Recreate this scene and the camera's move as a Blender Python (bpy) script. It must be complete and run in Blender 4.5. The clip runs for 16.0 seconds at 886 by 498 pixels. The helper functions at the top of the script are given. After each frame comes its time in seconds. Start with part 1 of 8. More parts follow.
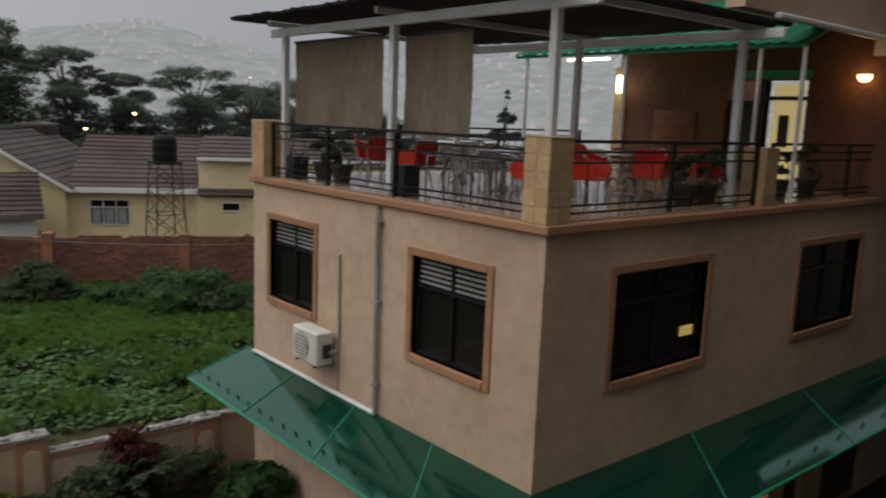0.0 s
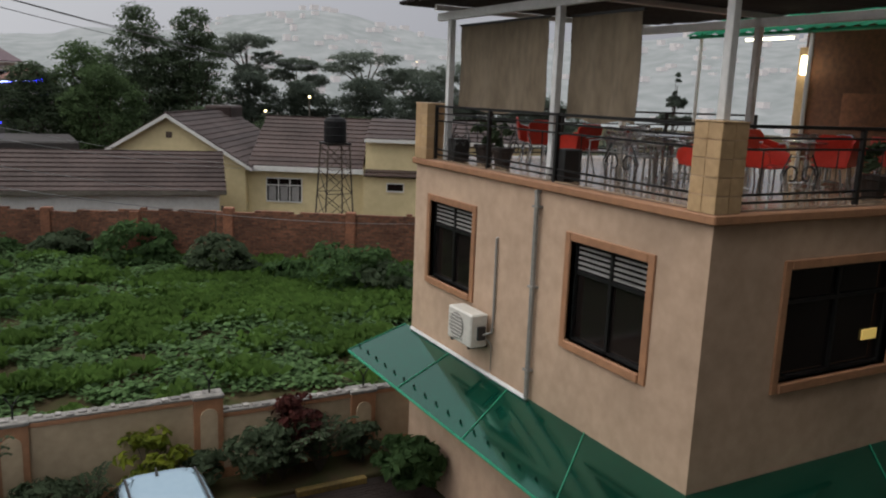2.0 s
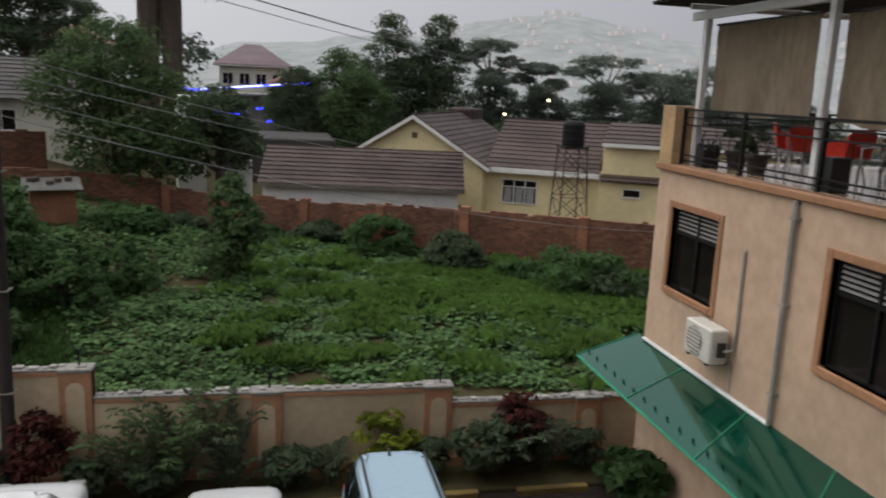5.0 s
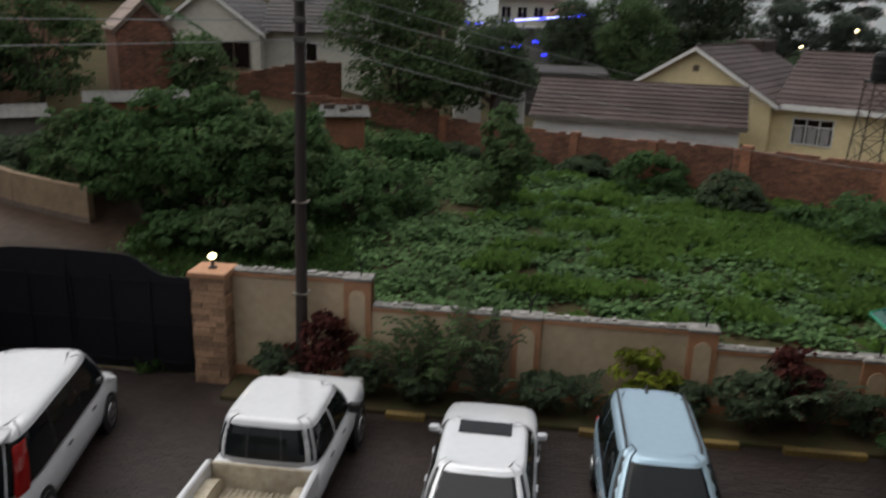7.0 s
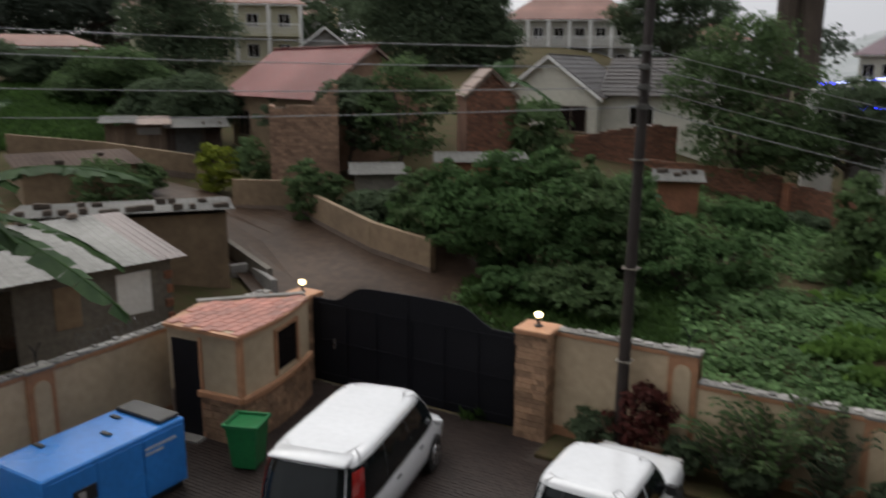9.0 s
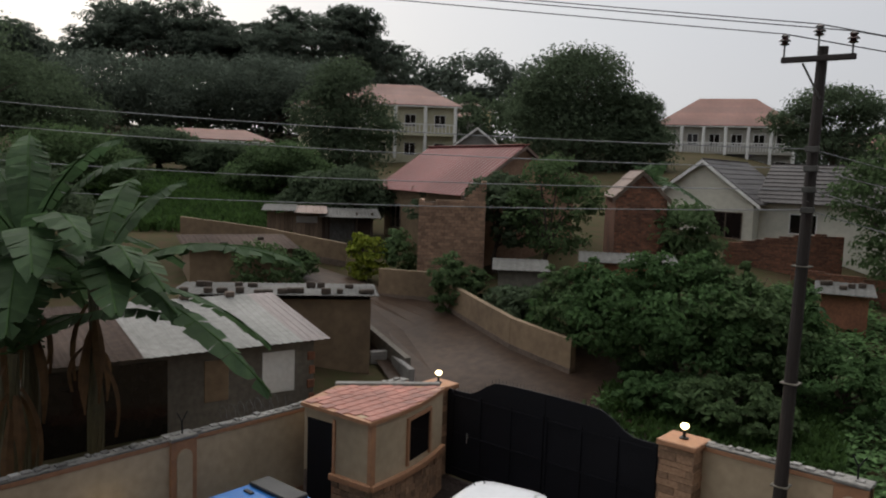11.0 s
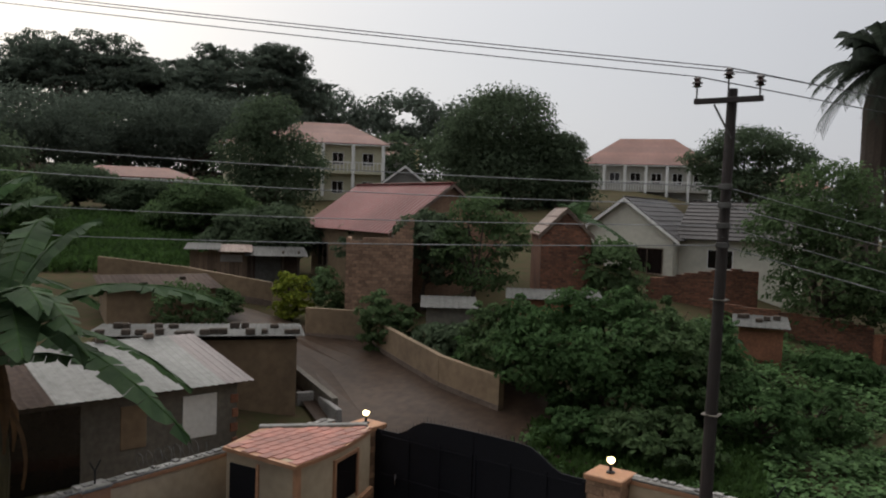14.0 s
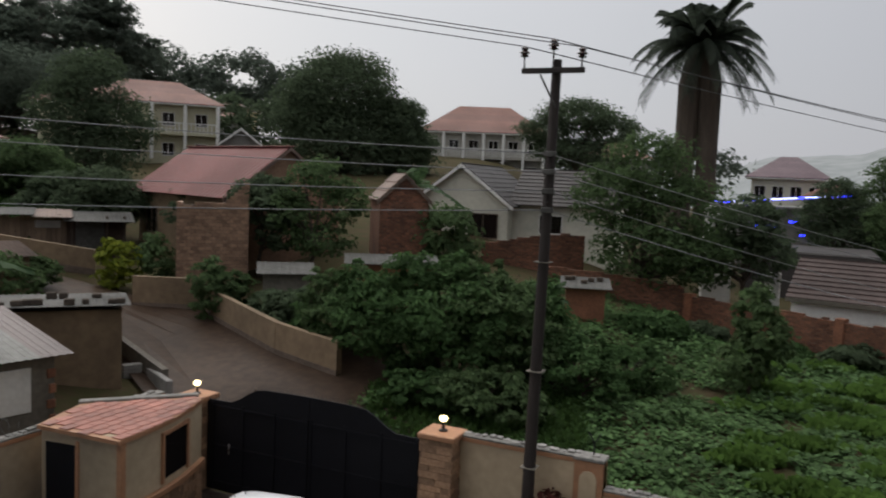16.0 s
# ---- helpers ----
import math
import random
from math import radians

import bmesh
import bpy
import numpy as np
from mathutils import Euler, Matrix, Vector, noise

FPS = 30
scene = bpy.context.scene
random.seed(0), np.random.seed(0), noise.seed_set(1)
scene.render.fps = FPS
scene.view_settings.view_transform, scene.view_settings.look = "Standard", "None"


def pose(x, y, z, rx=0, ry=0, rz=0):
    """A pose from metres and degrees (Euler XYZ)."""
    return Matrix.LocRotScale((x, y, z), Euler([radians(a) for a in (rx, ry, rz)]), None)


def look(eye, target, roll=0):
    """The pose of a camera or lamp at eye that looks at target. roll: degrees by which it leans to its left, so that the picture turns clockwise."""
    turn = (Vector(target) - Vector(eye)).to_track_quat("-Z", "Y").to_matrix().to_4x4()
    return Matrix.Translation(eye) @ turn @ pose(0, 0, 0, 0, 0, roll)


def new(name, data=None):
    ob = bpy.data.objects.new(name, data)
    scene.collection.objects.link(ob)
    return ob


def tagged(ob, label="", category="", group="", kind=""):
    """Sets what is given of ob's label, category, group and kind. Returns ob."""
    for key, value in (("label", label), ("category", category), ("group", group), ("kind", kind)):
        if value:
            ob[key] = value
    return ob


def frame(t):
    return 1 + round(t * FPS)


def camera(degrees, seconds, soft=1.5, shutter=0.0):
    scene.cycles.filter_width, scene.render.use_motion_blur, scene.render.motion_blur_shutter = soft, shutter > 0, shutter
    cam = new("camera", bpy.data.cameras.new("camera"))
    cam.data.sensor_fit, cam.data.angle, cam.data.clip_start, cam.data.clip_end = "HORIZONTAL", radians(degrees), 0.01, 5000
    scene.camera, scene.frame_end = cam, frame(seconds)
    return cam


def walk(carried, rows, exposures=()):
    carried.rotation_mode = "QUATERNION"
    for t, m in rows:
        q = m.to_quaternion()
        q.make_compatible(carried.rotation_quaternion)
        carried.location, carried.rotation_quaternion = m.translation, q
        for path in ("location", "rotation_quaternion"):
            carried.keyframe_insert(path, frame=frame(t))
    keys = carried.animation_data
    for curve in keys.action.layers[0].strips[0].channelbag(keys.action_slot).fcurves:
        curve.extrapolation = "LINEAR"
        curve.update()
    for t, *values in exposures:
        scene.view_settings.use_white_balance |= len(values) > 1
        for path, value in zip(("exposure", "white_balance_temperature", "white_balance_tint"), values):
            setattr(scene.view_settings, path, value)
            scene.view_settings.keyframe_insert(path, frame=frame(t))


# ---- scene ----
cam = camera(58.14, 16.0, soft=2.0, shutter=0.5)
PATH = [
    (0.0, pose(0.004, 0.006, 7.993, 80.56, -2.13, -39.87)),
    (0.5, pose(0.026, 0.008, 7.988, 79.96, -1.62, -34.78)),
    (1.0, pose(0.034, 0.017, 7.982, 79.42, -1.62, -31.61)),
    (1.5, pose(0.048, 0.035, 7.983, 79.38, -1.86, -29.74)),
    (2.0, pose(0.056, 0.046, 7.982, 78.98, -2.21, -28.30)),
    (2.5, pose(0.051, 0.049, 7.987, 79.08, -2.75, -26.69)),
    (3.0, pose(0.043, 0.030, 7.981, 78.58, -3.17, -25.07)),
    (5.5, pose(-0.091, 0.192, 7.894, 78.70, -2.47, -7.24)),
    (6.0, pose(-0.110, 0.258, 7.846, 78.53, -2.48, -2.68)),
    (6.5, pose(-0.123, 0.261, 7.809, 76.96, -1.85, 2.33)),
    (7.0, pose(-0.127, 0.182, 7.758, 73.45, -1.64, 7.48)),
    (7.5, pose(-0.131, 0.215, 7.789, 69.92, -1.23, 11.49)),
    (8.0, pose(-0.222, 0.264, 7.798, 71.42, -0.19, 16.36)),
    (8.5, pose(-0.230, 0.276, 7.809, 74.14, 0.32, 23.42)),
    (9.0, pose(-0.326, 0.225, 7.838, 77.35, -0.24, 30.52)),
    (9.5, pose(-0.382, 0.236, 7.878, 80.85, -1.32, 38.22)),
    (9.7, pose(-0.370, 0.250, 7.857, 82.10, -1.51, 40.67)),
    (12.0, pose(-0.458, 0.436, 7.630, 85.26, -2.04, 40.64)),
    (12.5, pose(-0.452, 0.442, 7.626, 85.30, -2.32, 37.39)),
    (13.0, pose(-0.443, 0.435, 7.640, 84.79, -2.76, 36.93)),
    (13.5, pose(-0.430, 0.445, 7.662, 85.80, -2.50, 36.34)),
    (14.0, pose(-0.409, 0.457, 7.676, 87.16, -1.84, 35.98)),
    (14.5, pose(-0.349, 0.459, 7.662, 87.35, -1.72, 33.96)),
    (15.0, pose(-0.289, 0.462, 7.671, 86.60, -2.34, 30.75)),
    (15.5, pose(-0.285, 0.513, 7.671, 85.73, -2.33, 27.96)),
    (16.0, pose(-0.265, 0.530, 7.659, 85.12, -2.41, 24.69)),
]
walk(cam, PATH, [(0.0, 0.46), (1.0, 0.58), (5.5, 0.78), (7.5, 0.62), (8.5, 0.74), (9.0, 0.84), (9.5, 0.72), (12.0, 0.58), (16.0, 0.58)])

# ---- world, sun, exposure ----
world = bpy.data.worlds.new("overcast_sky")
scene.world = world
world.use_nodes = True
wn, wl = world.node_tree.nodes, world.node_tree.links
bgn = wn["Background"]
sky = wn.new("ShaderNodeTexSky")
sky.sky_type, sky.sun_disc = "NISHITA", False
sky.sun_elevation, sky.sun_rotation = radians(24), radians(-68)
sky.air_density, sky.dust_density, sky.ozone_density = 1.0, 4.0, 1.0
cloud = wn.new("ShaderNodeMix")
cloud.data_type = "RGBA"
cloud.inputs["Factor"].default_value = 0.93
sky_at = wn.new("ShaderNodeTexCoord")
side = wn.new("ShaderNodeVectorMath")
side.operation = "DOT_PRODUCT"
side.inputs[1].default_value = (-0.92, -0.10, 0.15)
wl.new(sky_at.outputs["Generated"], side.inputs[0])
veil = wn.new("ShaderNodeTexNoise")
veil.inputs["Scale"].default_value, veil.inputs["Detail"].default_value = 1.6, 5
wl.new(sky_at.outputs["Generated"], veil.inputs["Vector"])
drift = wn.new("ShaderNodeMath")
drift.operation = "MULTIPLY_ADD"
drift.inputs[1].default_value = 0.22
wl.new(veil.outputs[0], drift.inputs[0]), wl.new(side.outputs["Value"], drift.inputs[2])
# an overcast sky is brightest overhead
height = wn.new("ShaderNodeSeparateXYZ")
wl.new(sky_at.outputs["Generated"], height.inputs[0])
steep = wn.new("ShaderNodeMath")
steep.operation = "MULTIPLY"
wl.new(height.outputs["Z"], steep.inputs[0]), wl.new(height.outputs["Z"], steep.inputs[1])
dome = wn.new("ShaderNodeMath")
dome.operation = "MULTIPLY_ADD"
dome.inputs[1].default_value = 2.0
wl.new(steep.outputs[0], dome.inputs[0]), wl.new(drift.outputs[0], dome.inputs[2])
bright = wn.new("ShaderNodeMapRange")
bright.inputs["From Min"].default_value, bright.inputs["From Max"].default_value = -0.1, 1.0
bright.clamp = False
wl.new(dome.outputs[0], bright.inputs["Value"])
grey = wn.new("ShaderNodeMix")
grey.data_type = "RGBA"
grey.clamp_factor = False
grey.inputs["A"].default_value, grey.inputs["B"].default_value = (3.1, 3.14, 3.38, 1), (5.3, 5.4, 5.6, 1)
wl.new(bright.outputs[0], grey.inputs["Factor"]), wl.new(grey.outputs["Result"], cloud.inputs["B"])
wl.new(sky.outputs[0], cloud.inputs["A"])
wl.new(cloud.outputs["Result"], bgn.inputs["Color"])
bgn.inputs["Strength"].default_value = 0.1
sun = new("sun", bpy.data.lights.new("sun", "SUN"))
sun.data.energy, sun.data.angle, sun.data.color = 1.15, radians(70), (1.0, 0.955, 0.90)
sun.matrix_world = look((-26, 14, 55), (0, 0, 0))


# ---- materials ----
def mat(name, c1, c2=None, scale=3.0, rough=0.8, bump=0.0, metal=0.0, big=0.25, stain=0.35, spec=0.5, random_piece=0.0, stretch=(1, 1, 1), island=False):
    """Two colours mixed by fine noise, darker stains by coarse noise, and fine relief."""
    m = bpy.data.materials.new(name)
    m.use_nodes = True
    n, l = m.node_tree.nodes, m.node_tree.links
    b = n["Principled BSDF"]
    c2 = c2 or tuple(v * 0.72 for v in c1)
    tc = n.new("ShaderNodeTexCoord")
    mp = n.new("ShaderNodeMapping")
    mp.inputs["Scale"].default_value = stretch
    l.new(tc.outputs["Object"], mp.inputs["Vector"])
    fine = n.new("ShaderNodeTexNoise")
    fine.inputs["Scale"].default_value, fine.inputs["Detail"].default_value = scale * 4, 8
    l.new(mp.outputs[0], fine.inputs["Vector"])
    coarse = n.new("ShaderNodeTexNoise")
    coarse.inputs["Scale"].default_value, coarse.inputs["Detail"].default_value = scale * big, 6
    l.new(mp.outputs[0], coarse.inputs["Vector"])
    mix = n.new("ShaderNodeMix")
    mix.data_type = "RGBA"
    mix.inputs["A"].default_value, mix.inputs["B"].default_value = (*c1, 1), (*c2, 1)
    rp = n.new("ShaderNodeMapRange")
    rp.inputs["From Min"].default_value, rp.inputs["From Max"].default_value = 0.32, 0.68
    l.new(fine.outputs[0], rp.inputs["Value"])
    l.new(rp.outputs[0], mix.inputs["Factor"])
    st = n.new("ShaderNodeMapRange")
    st.inputs["From Min"].default_value, st.inputs["From Max"].default_value = 0.35, 0.7
    st.inputs["To Min"].default_value, st.inputs["To Max"].default_value = 1.0, 1.0 - stain
    l.new(coarse.outputs[0], st.inputs["Value"])
    mul = n.new("ShaderNodeVectorMath")
    mul.operation = "SCALE"
    l.new(mix.outputs["Result"], mul.inputs[0])
    last = st.outputs[0]
    if random_piece:
        if island:
            src = n.new("ShaderNodeNewGeometry").outputs["Random Per Island"]
        else:
            src = n.new("ShaderNodeObjectInfo").outputs["Random"]
        rr = n.new("ShaderNodeMapRange")
        rr.inputs["To Min"].default_value, rr.inputs["To Max"].default_value = 1 - random_piece, 1 + random_piece
        l.new(src, rr.inputs["Value"])
        mm = n.new("ShaderNodeMath")
        mm.operation = "MULTIPLY"
        l.new(last, mm.inputs[0]), l.new(rr.outputs[0], mm.inputs[1])
        last = mm.outputs[0]
    l.new(last, mul.inputs["Scale"])
    l.new(mul.outputs[0], b.inputs["Base Color"])
    ro = n.new("ShaderNodeMapRange")
    ro.inputs["To Min"].default_value, ro.inputs["To Max"].default_value = max(0.02, rough - 0.12), min(1, rough + min(0.12, rough * 0.5))
    l.new(coarse.outputs[0], ro.inputs["Value"])
    l.new(ro.outputs[0], b.inputs["Roughness"])
    b.inputs["Metallic"].default_value = metal
    b.inputs["Specular IOR Level"].default_value = spec
    if bump:
        bp = n.new("ShaderNodeBump")
        bp.inputs["Strength"].default_value, bp.inputs["Distance"].default_value = bump, 0.02
        l.new(fine.outputs[0], bp.inputs["Height"])
        l.new(bp.outputs[0], b.inputs["Normal"])
    return m


def glow(name, c, strength):
    m = bpy.data.materials.new(name)
    m.use_nodes = True
    b = m.node_tree.nodes["Principled BSDF"]
    b.inputs["Base Color"].default_value = (*c, 1)
    b.inputs["Emission Color"].default_value = (*c, 1)
    b.inputs["Emission Strength"].default_value = strength
    return m


def leafy(name, c1, c2, rough=0.75, vary=0.3, thin=0.4):
    """Leaves: colour varies from leaf to leaf and over the plant."""
    m = mat(name, c1, c2, 1.2, rough, 0.0, 0, 0.4, 0.35, 0.12, vary, island=True)
    n, l = m.node_tree.nodes, m.node_tree.links
    b = n["Principled BSDF"]
    tr = n.new("ShaderNodeBsdfTranslucent")
    l.new(b.inputs["Base Color"].links[0].from_socket, tr.inputs["Color"])
    mx = n.new("ShaderNodeMixShader")
    mx.inputs[0].default_value = thin
    l.new(b.outputs[0], mx.inputs[1]), l.new(tr.outputs[0], mx.inputs[2])
    l.new(mx.outputs[0], n["Material Output"].inputs["Surface"])
    return m


M_CREAM = mat("cream_plaster", (0.57, 0.405, 0.290), (0.50, 0.35, 0.245), 1.2, 0.75, 0.25, stain=0.36)
M_WALLCREAM = mat("court_wall_plaster", (0.52, 0.405, 0.272), (0.45, 0.345, 0.23), 1.3, 0.8, 0.25, stain=0.38)
M_TRIM = mat("terracotta_trim", (0.40, 0.20, 0.105), (0.32, 0.16, 0.085), 2, 0.6, 0.15, stain=0.25)
M_TILE = mat("tan_tile", (0.50, 0.34, 0.19), (0.42, 0.28, 0.15), 3, 0.35, 0.05, stain=0.2, random_piece=0.12)
M_COPING = mat("grey_coping_mortar", (0.27, 0.255, 0.235), (0.17, 0.163, 0.15), 2.5, 0.85, 0.4, stain=0.45)
M_RUBBLE = mat("pale_coping_rubble", (0.33, 0.315, 0.295), (0.18, 0.17, 0.16), 5, 0.85, 0.5, stain=0.4, random_piece=0.4, island=True)
M_ALU = mat("white_beam_paint", (0.66, 0.66, 0.66), (0.58, 0.58, 0.58), 3, 0.4, 0.0, stain=0.15)
M_BLACK = mat("black_iron", (0.012, 0.012, 0.013), (0.02, 0.02, 0.02), 4, 0.4, 0.05, 0.3)
M_GATE = mat("black_gate_steel", (0.006, 0.006, 0.009), (0.005, 0.005, 0.007), 2, 0.6, 0.05, 0.0, stain=0.2, spec=0.2)
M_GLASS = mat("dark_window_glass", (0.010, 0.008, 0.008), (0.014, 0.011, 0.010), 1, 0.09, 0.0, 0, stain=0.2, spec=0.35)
M_SLAT = mat("dark_pergola_slat", (0.022, 0.015, 0.014), (0.014, 0.010, 0.010), 3, 0.8, 0.2, random_piece=0.25, spec=0.15)
M_CLOTH = mat("brown_blind_canvas", (0.20, 0.155, 0.105), (0.15, 0.115, 0.078), 2, 0.9, 0.15, stain=0.35, stretch=(1, 1, 0.4))
M_RED = mat("red_plastic", (0.62, 0.035, 0.018), (0.52, 0.028, 0.015), 3, 0.45, 0.0, stain=0.15)
M_CHROME = mat("brushed_aluminium", (0.55, 0.55, 0.56), (0.46, 0.46, 0.47), 6, 0.28, 0.0, 0.9, stain=0.1)
M_FLOOR = mat("polished_terrace_tile", (0.42, 0.30, 0.205), (0.36, 0.255, 0.175), 3, 0.16, 0.02, stain=0.2, random_piece=0.08)
M_AWN = mat("green_awning_sheet", (0.003, 0.045, 0.028), (0.002, 0.030, 0.019), 2, 0.09, 0.0, stain=0.4, spec=1.0)
M_AWN.node_tree.nodes["Principled BSDF"].inputs["Specular Tint"].default_value = (0.32, 1.0, 0.74, 1)
M_CANOPY = leafy("green_canopy_sheet", (0.02, 0.32, 0.17), (0.016, 0.26, 0.14), 0.4, 0.05, 0.6)
M_GREENPAINT = mat("green_steel_paint", (0.03, 0.34, 0.19), (0.025, 0.28, 0.16), 3, 0.4)
M_BRICK = mat("old_red_brick", (0.225, 0.092, 0.050), (0.135, 0.060, 0.036), 2.0, 0.85, 0.5, stain=0.5, random_piece=0.38, island=True)
M_BRICKP = mat("red_brick_piece", (0.26, 0.105, 0.055), (0.165, 0.07, 0.04), 3.0, 0.85, 0.5, stain=0.45, random_piece=0.3)
M_BRICKTAN = mat("tan_clay_brick", (0.300, 0.185, 0.120), (0.215, 0.125, 0.08), 2.0, 0.85, 0.5, stain=0.35, random_piece=0.3, island=True)
M_MORTAR = mat("brick_mortar", (0.17, 0.125, 0.095), (0.105, 0.075, 0.058), 2, 0.9, 0.4, stain=0.5)
M_STONE = mat("cladding_stone", (0.36, 0.22, 0.135), (0.25, 0.145, 0.085), 4, 0.8, 0.5, stain=0.3, random_piece=0.35)
M_SHINGLE = mat("red_shingle", (0.36, 0.125, 0.085), (0.28, 0.098, 0.068), 4, 0.42, 0.2, stain=0.35, random_piece=0.26)
M_ROOFBROWN = mat("brown_roof_tile", (0.072, 0.048, 0.043), (0.048, 0.033, 0.030), 1.5, 0.6, 0.3, stain=0.4, random_piece=0.16, spec=0.2)
M_ROOFGREY = mat("grey_roof_tile", (0.070, 0.062, 0.060), (0.048, 0.043, 0.042), 1.5, 0.6, 0.3, stain=0.35, random_piece=0.14, spec=0.2)
M_ROOFRED = mat("red_sheet_roof", (0.175, 0.046, 0.042), (0.14, 0.037, 0.034), 1.0, 0.5, 0.1, stain=0.35, spec=0.25)
M_ROOFORANGE = mat("orange_roof_tile", (0.180, 0.060, 0.037), (0.135, 0.046, 0.030), 1.0, 0.6, 0.2, stain=0.3, random_piece=0.12)
M_YELLOW = mat("yellow_house_plaster", (0.72, 0.60, 0.35), (0.66, 0.545, 0.31), 0.9, 0.8, 0.15, stain=0.22)
M_WHITE = mat("white_house_plaster", (0.60, 0.58, 0.49), (0.53, 0.51, 0.43), 0.9, 0.8, 0.15, stain=0.25)
M_FASCIA = mat("white_fascia_paint", (0.70, 0.69, 0.66), (0.62, 0.61, 0.58), 2, 0.5, stain=0.2)
M_TIN = mat("grey_iron_sheet", (0.125, 0.123, 0.116), (0.080, 0.077, 0.071), 1.3, 0.65, 0.1, 0.0, stain=0.55, spec=0.15)
M_TINPALE = mat("pale_iron_sheet", (0.205, 0.203, 0.19), (0.145, 0.142, 0.13), 1.3, 0.5, 0.1, 0.0, stain=0.45, spec=0.2)
M_TINRUST = mat("rusted_iron_sheet", (0.22, 0.15, 0.115), (0.15, 0.10, 0.085), 1.5, 0.6, 0.2, 0.1, stain=0.5)
M_TINROSE = mat("brown_painted_sheet", (0.135, 0.100, 0.095), (0.10, 0.075, 0.070), 1.5, 0.5, 0.1, 0.0, stain=0.4)
M_PLANK = mat("weathered_plank", (0.22, 0.155, 0.105), (0.15, 0.105, 0.072), 3, 0.85, 0.4, stain=0.4, random_piece=0.3, stretch=(4, 4, 0.6))
M_TINDARK = mat("dark_rusted_sheet", (0.085, 0.060, 0.048), (0.055, 0.040, 0.034), 1.5, 0.85, 0.2, 0.0, stain=0.5, spec=0.08)
M_MUDWALL = mat("cement_shack_wall", (0.175, 0.155, 0.125), (0.12, 0.106, 0.088), 1.5, 0.9, 0.4, stain=0.5)
M_TANWALL = mat("tan_mud_plaster", (0.25, 0.175, 0.105), (0.19, 0.13, 0.08), 1.0, 0.9, 0.35, stain=0.45)
M_ROAD = mat("wet_mud_road", (0.066, 0.042, 0.029), (0.042, 0.027, 0.019), 0.8, 0.5, 0.4, stain=0.5, spec=0.08)
M_EARTH = mat("dark_green_earth", (0.052, 0.055, 0.024), (0.080, 0.056, 0.034), 0.5, 0.95, 0.6, stain=0.4, spec=0.05)
M_PAVER = mat("wet_dark_paver", (0.038, 0.027, 0.023), (0.027, 0.019, 0.017), 3, 0.5, 0.3, stain=0.5, random_piece=0.2, island=True, spec=0.24, big=0.12)
M_PAVERP = mat("wet_paver_piece", (0.038, 0.027, 0.023), (0.027, 0.019, 0.017), 3, 0.5, 0.3, stain=0.5, random_piece=0.2, spec=0.24, big=0.12)
M_BED = mat("wet_joint_sand", (0.040, 0.030, 0.026), (0.030, 0.022, 0.019), 3, 0.6, 0.3, spec=0.3)
M_KERB = mat("yellow_kerb_paint", (0.22, 0.14, 0.03), (0.13, 0.09, 0.03), 4, 0.7, 0.3, stain=0.5)
M_WOODPOLE = mat("creosote_pole_wood", (0.026, 0.017, 0.014), (0.016, 0.011, 0.010), 4, 0.7, 0.5, stretch=(4, 4, 0.5))
M_WIRE = mat("dark_wire", (0.05, 0.05, 0.052), (0.04, 0.04, 0.042), 3, 0.5)
M_WIREGREY = mat("grey_cable", (0.24, 0.24, 0.25), (0.2, 0.2, 0.21), 3, 0.4)
M_CARWHITE = mat("white_car_paint", (0.60, 0.605, 0.62), (0.57, 0.575, 0.59), 2, 0.15, 0.0, stain=0.12, spec=0.6)
M_CARPALE = mat("pearl_white_car_paint", (0.66, 0.67, 0.69), (0.63, 0.64, 0.66), 2, 0.18, 0.0, 0.2, stain=0.05)
M_CARBLUE = mat("pale_blue_car_paint", (0.33, 0.45, 0.54), (0.31, 0.43, 0.52), 2, 0.16, 0.0, 0.35, stain=0.05)
M_CARGLASS = mat("car_glass", (0.008, 0.011, 0.012), (0.007, 0.009, 0.010), 1, 0.05, spec=0.22)
M_TYRE = mat("tyre_rubber", (0.018, 0.018, 0.018), (0.013, 0.013, 0.013), 5, 0.85, 0.2)
M_PLASTIC = mat("black_trim_plastic", (0.02, 0.02, 0.021), (0.015, 0.015, 0.016), 4, 0.5)
M_LAMPRED = mat("red_tail_lens", (0.32, 0.012, 0.010), (0.26, 0.01, 0.009), 3, 0.15)
M_PLATE = mat("yellow_number_plate", (0.65, 0.38, 0.03), (0.6, 0.34, 0.03), 3, 0.5)
M_BEDFLOOR = mat("worn_cream_bed_paint", (0.56, 0.50, 0.39), (0.40, 0.33, 0.23), 2.2, 0.6, 0.1, stain=0.45)
M_BLUEGEN = mat("blue_generator_paint", (0.030, 0.21, 0.62), (0.026, 0.18, 0.54), 2, 0.3, 0.0, stain=0.2)
M_BINGREEN = mat("green_bin_plastic", (0.012, 0.15, 0.045), (0.010, 0.12, 0.036), 3, 0.4, stain=0.2)
M_TANKBLK = mat("black_tank_plastic", (0.010, 0.010, 0.011), (0.008, 0.008, 0.009), 3, 0.6, spec=0.15)
M_BARK = mat("tree_bark", (0.085, 0.062, 0.045), (0.05, 0.038, 0.03), 3, 0.9, 0.6, stretch=(3, 3, 0.6))
M_LEAF = leafy("bush_leaf", (0.080, 0.142, 0.052), (0.055, 0.106, 0.039), 0.85, 0.3, 0.5)
M_LEAFDK = leafy("dark_tree_leaf", (0.100, 0.135, 0.078), (0.074, 0.104, 0.060), 0.85, 0.25, 0.55)
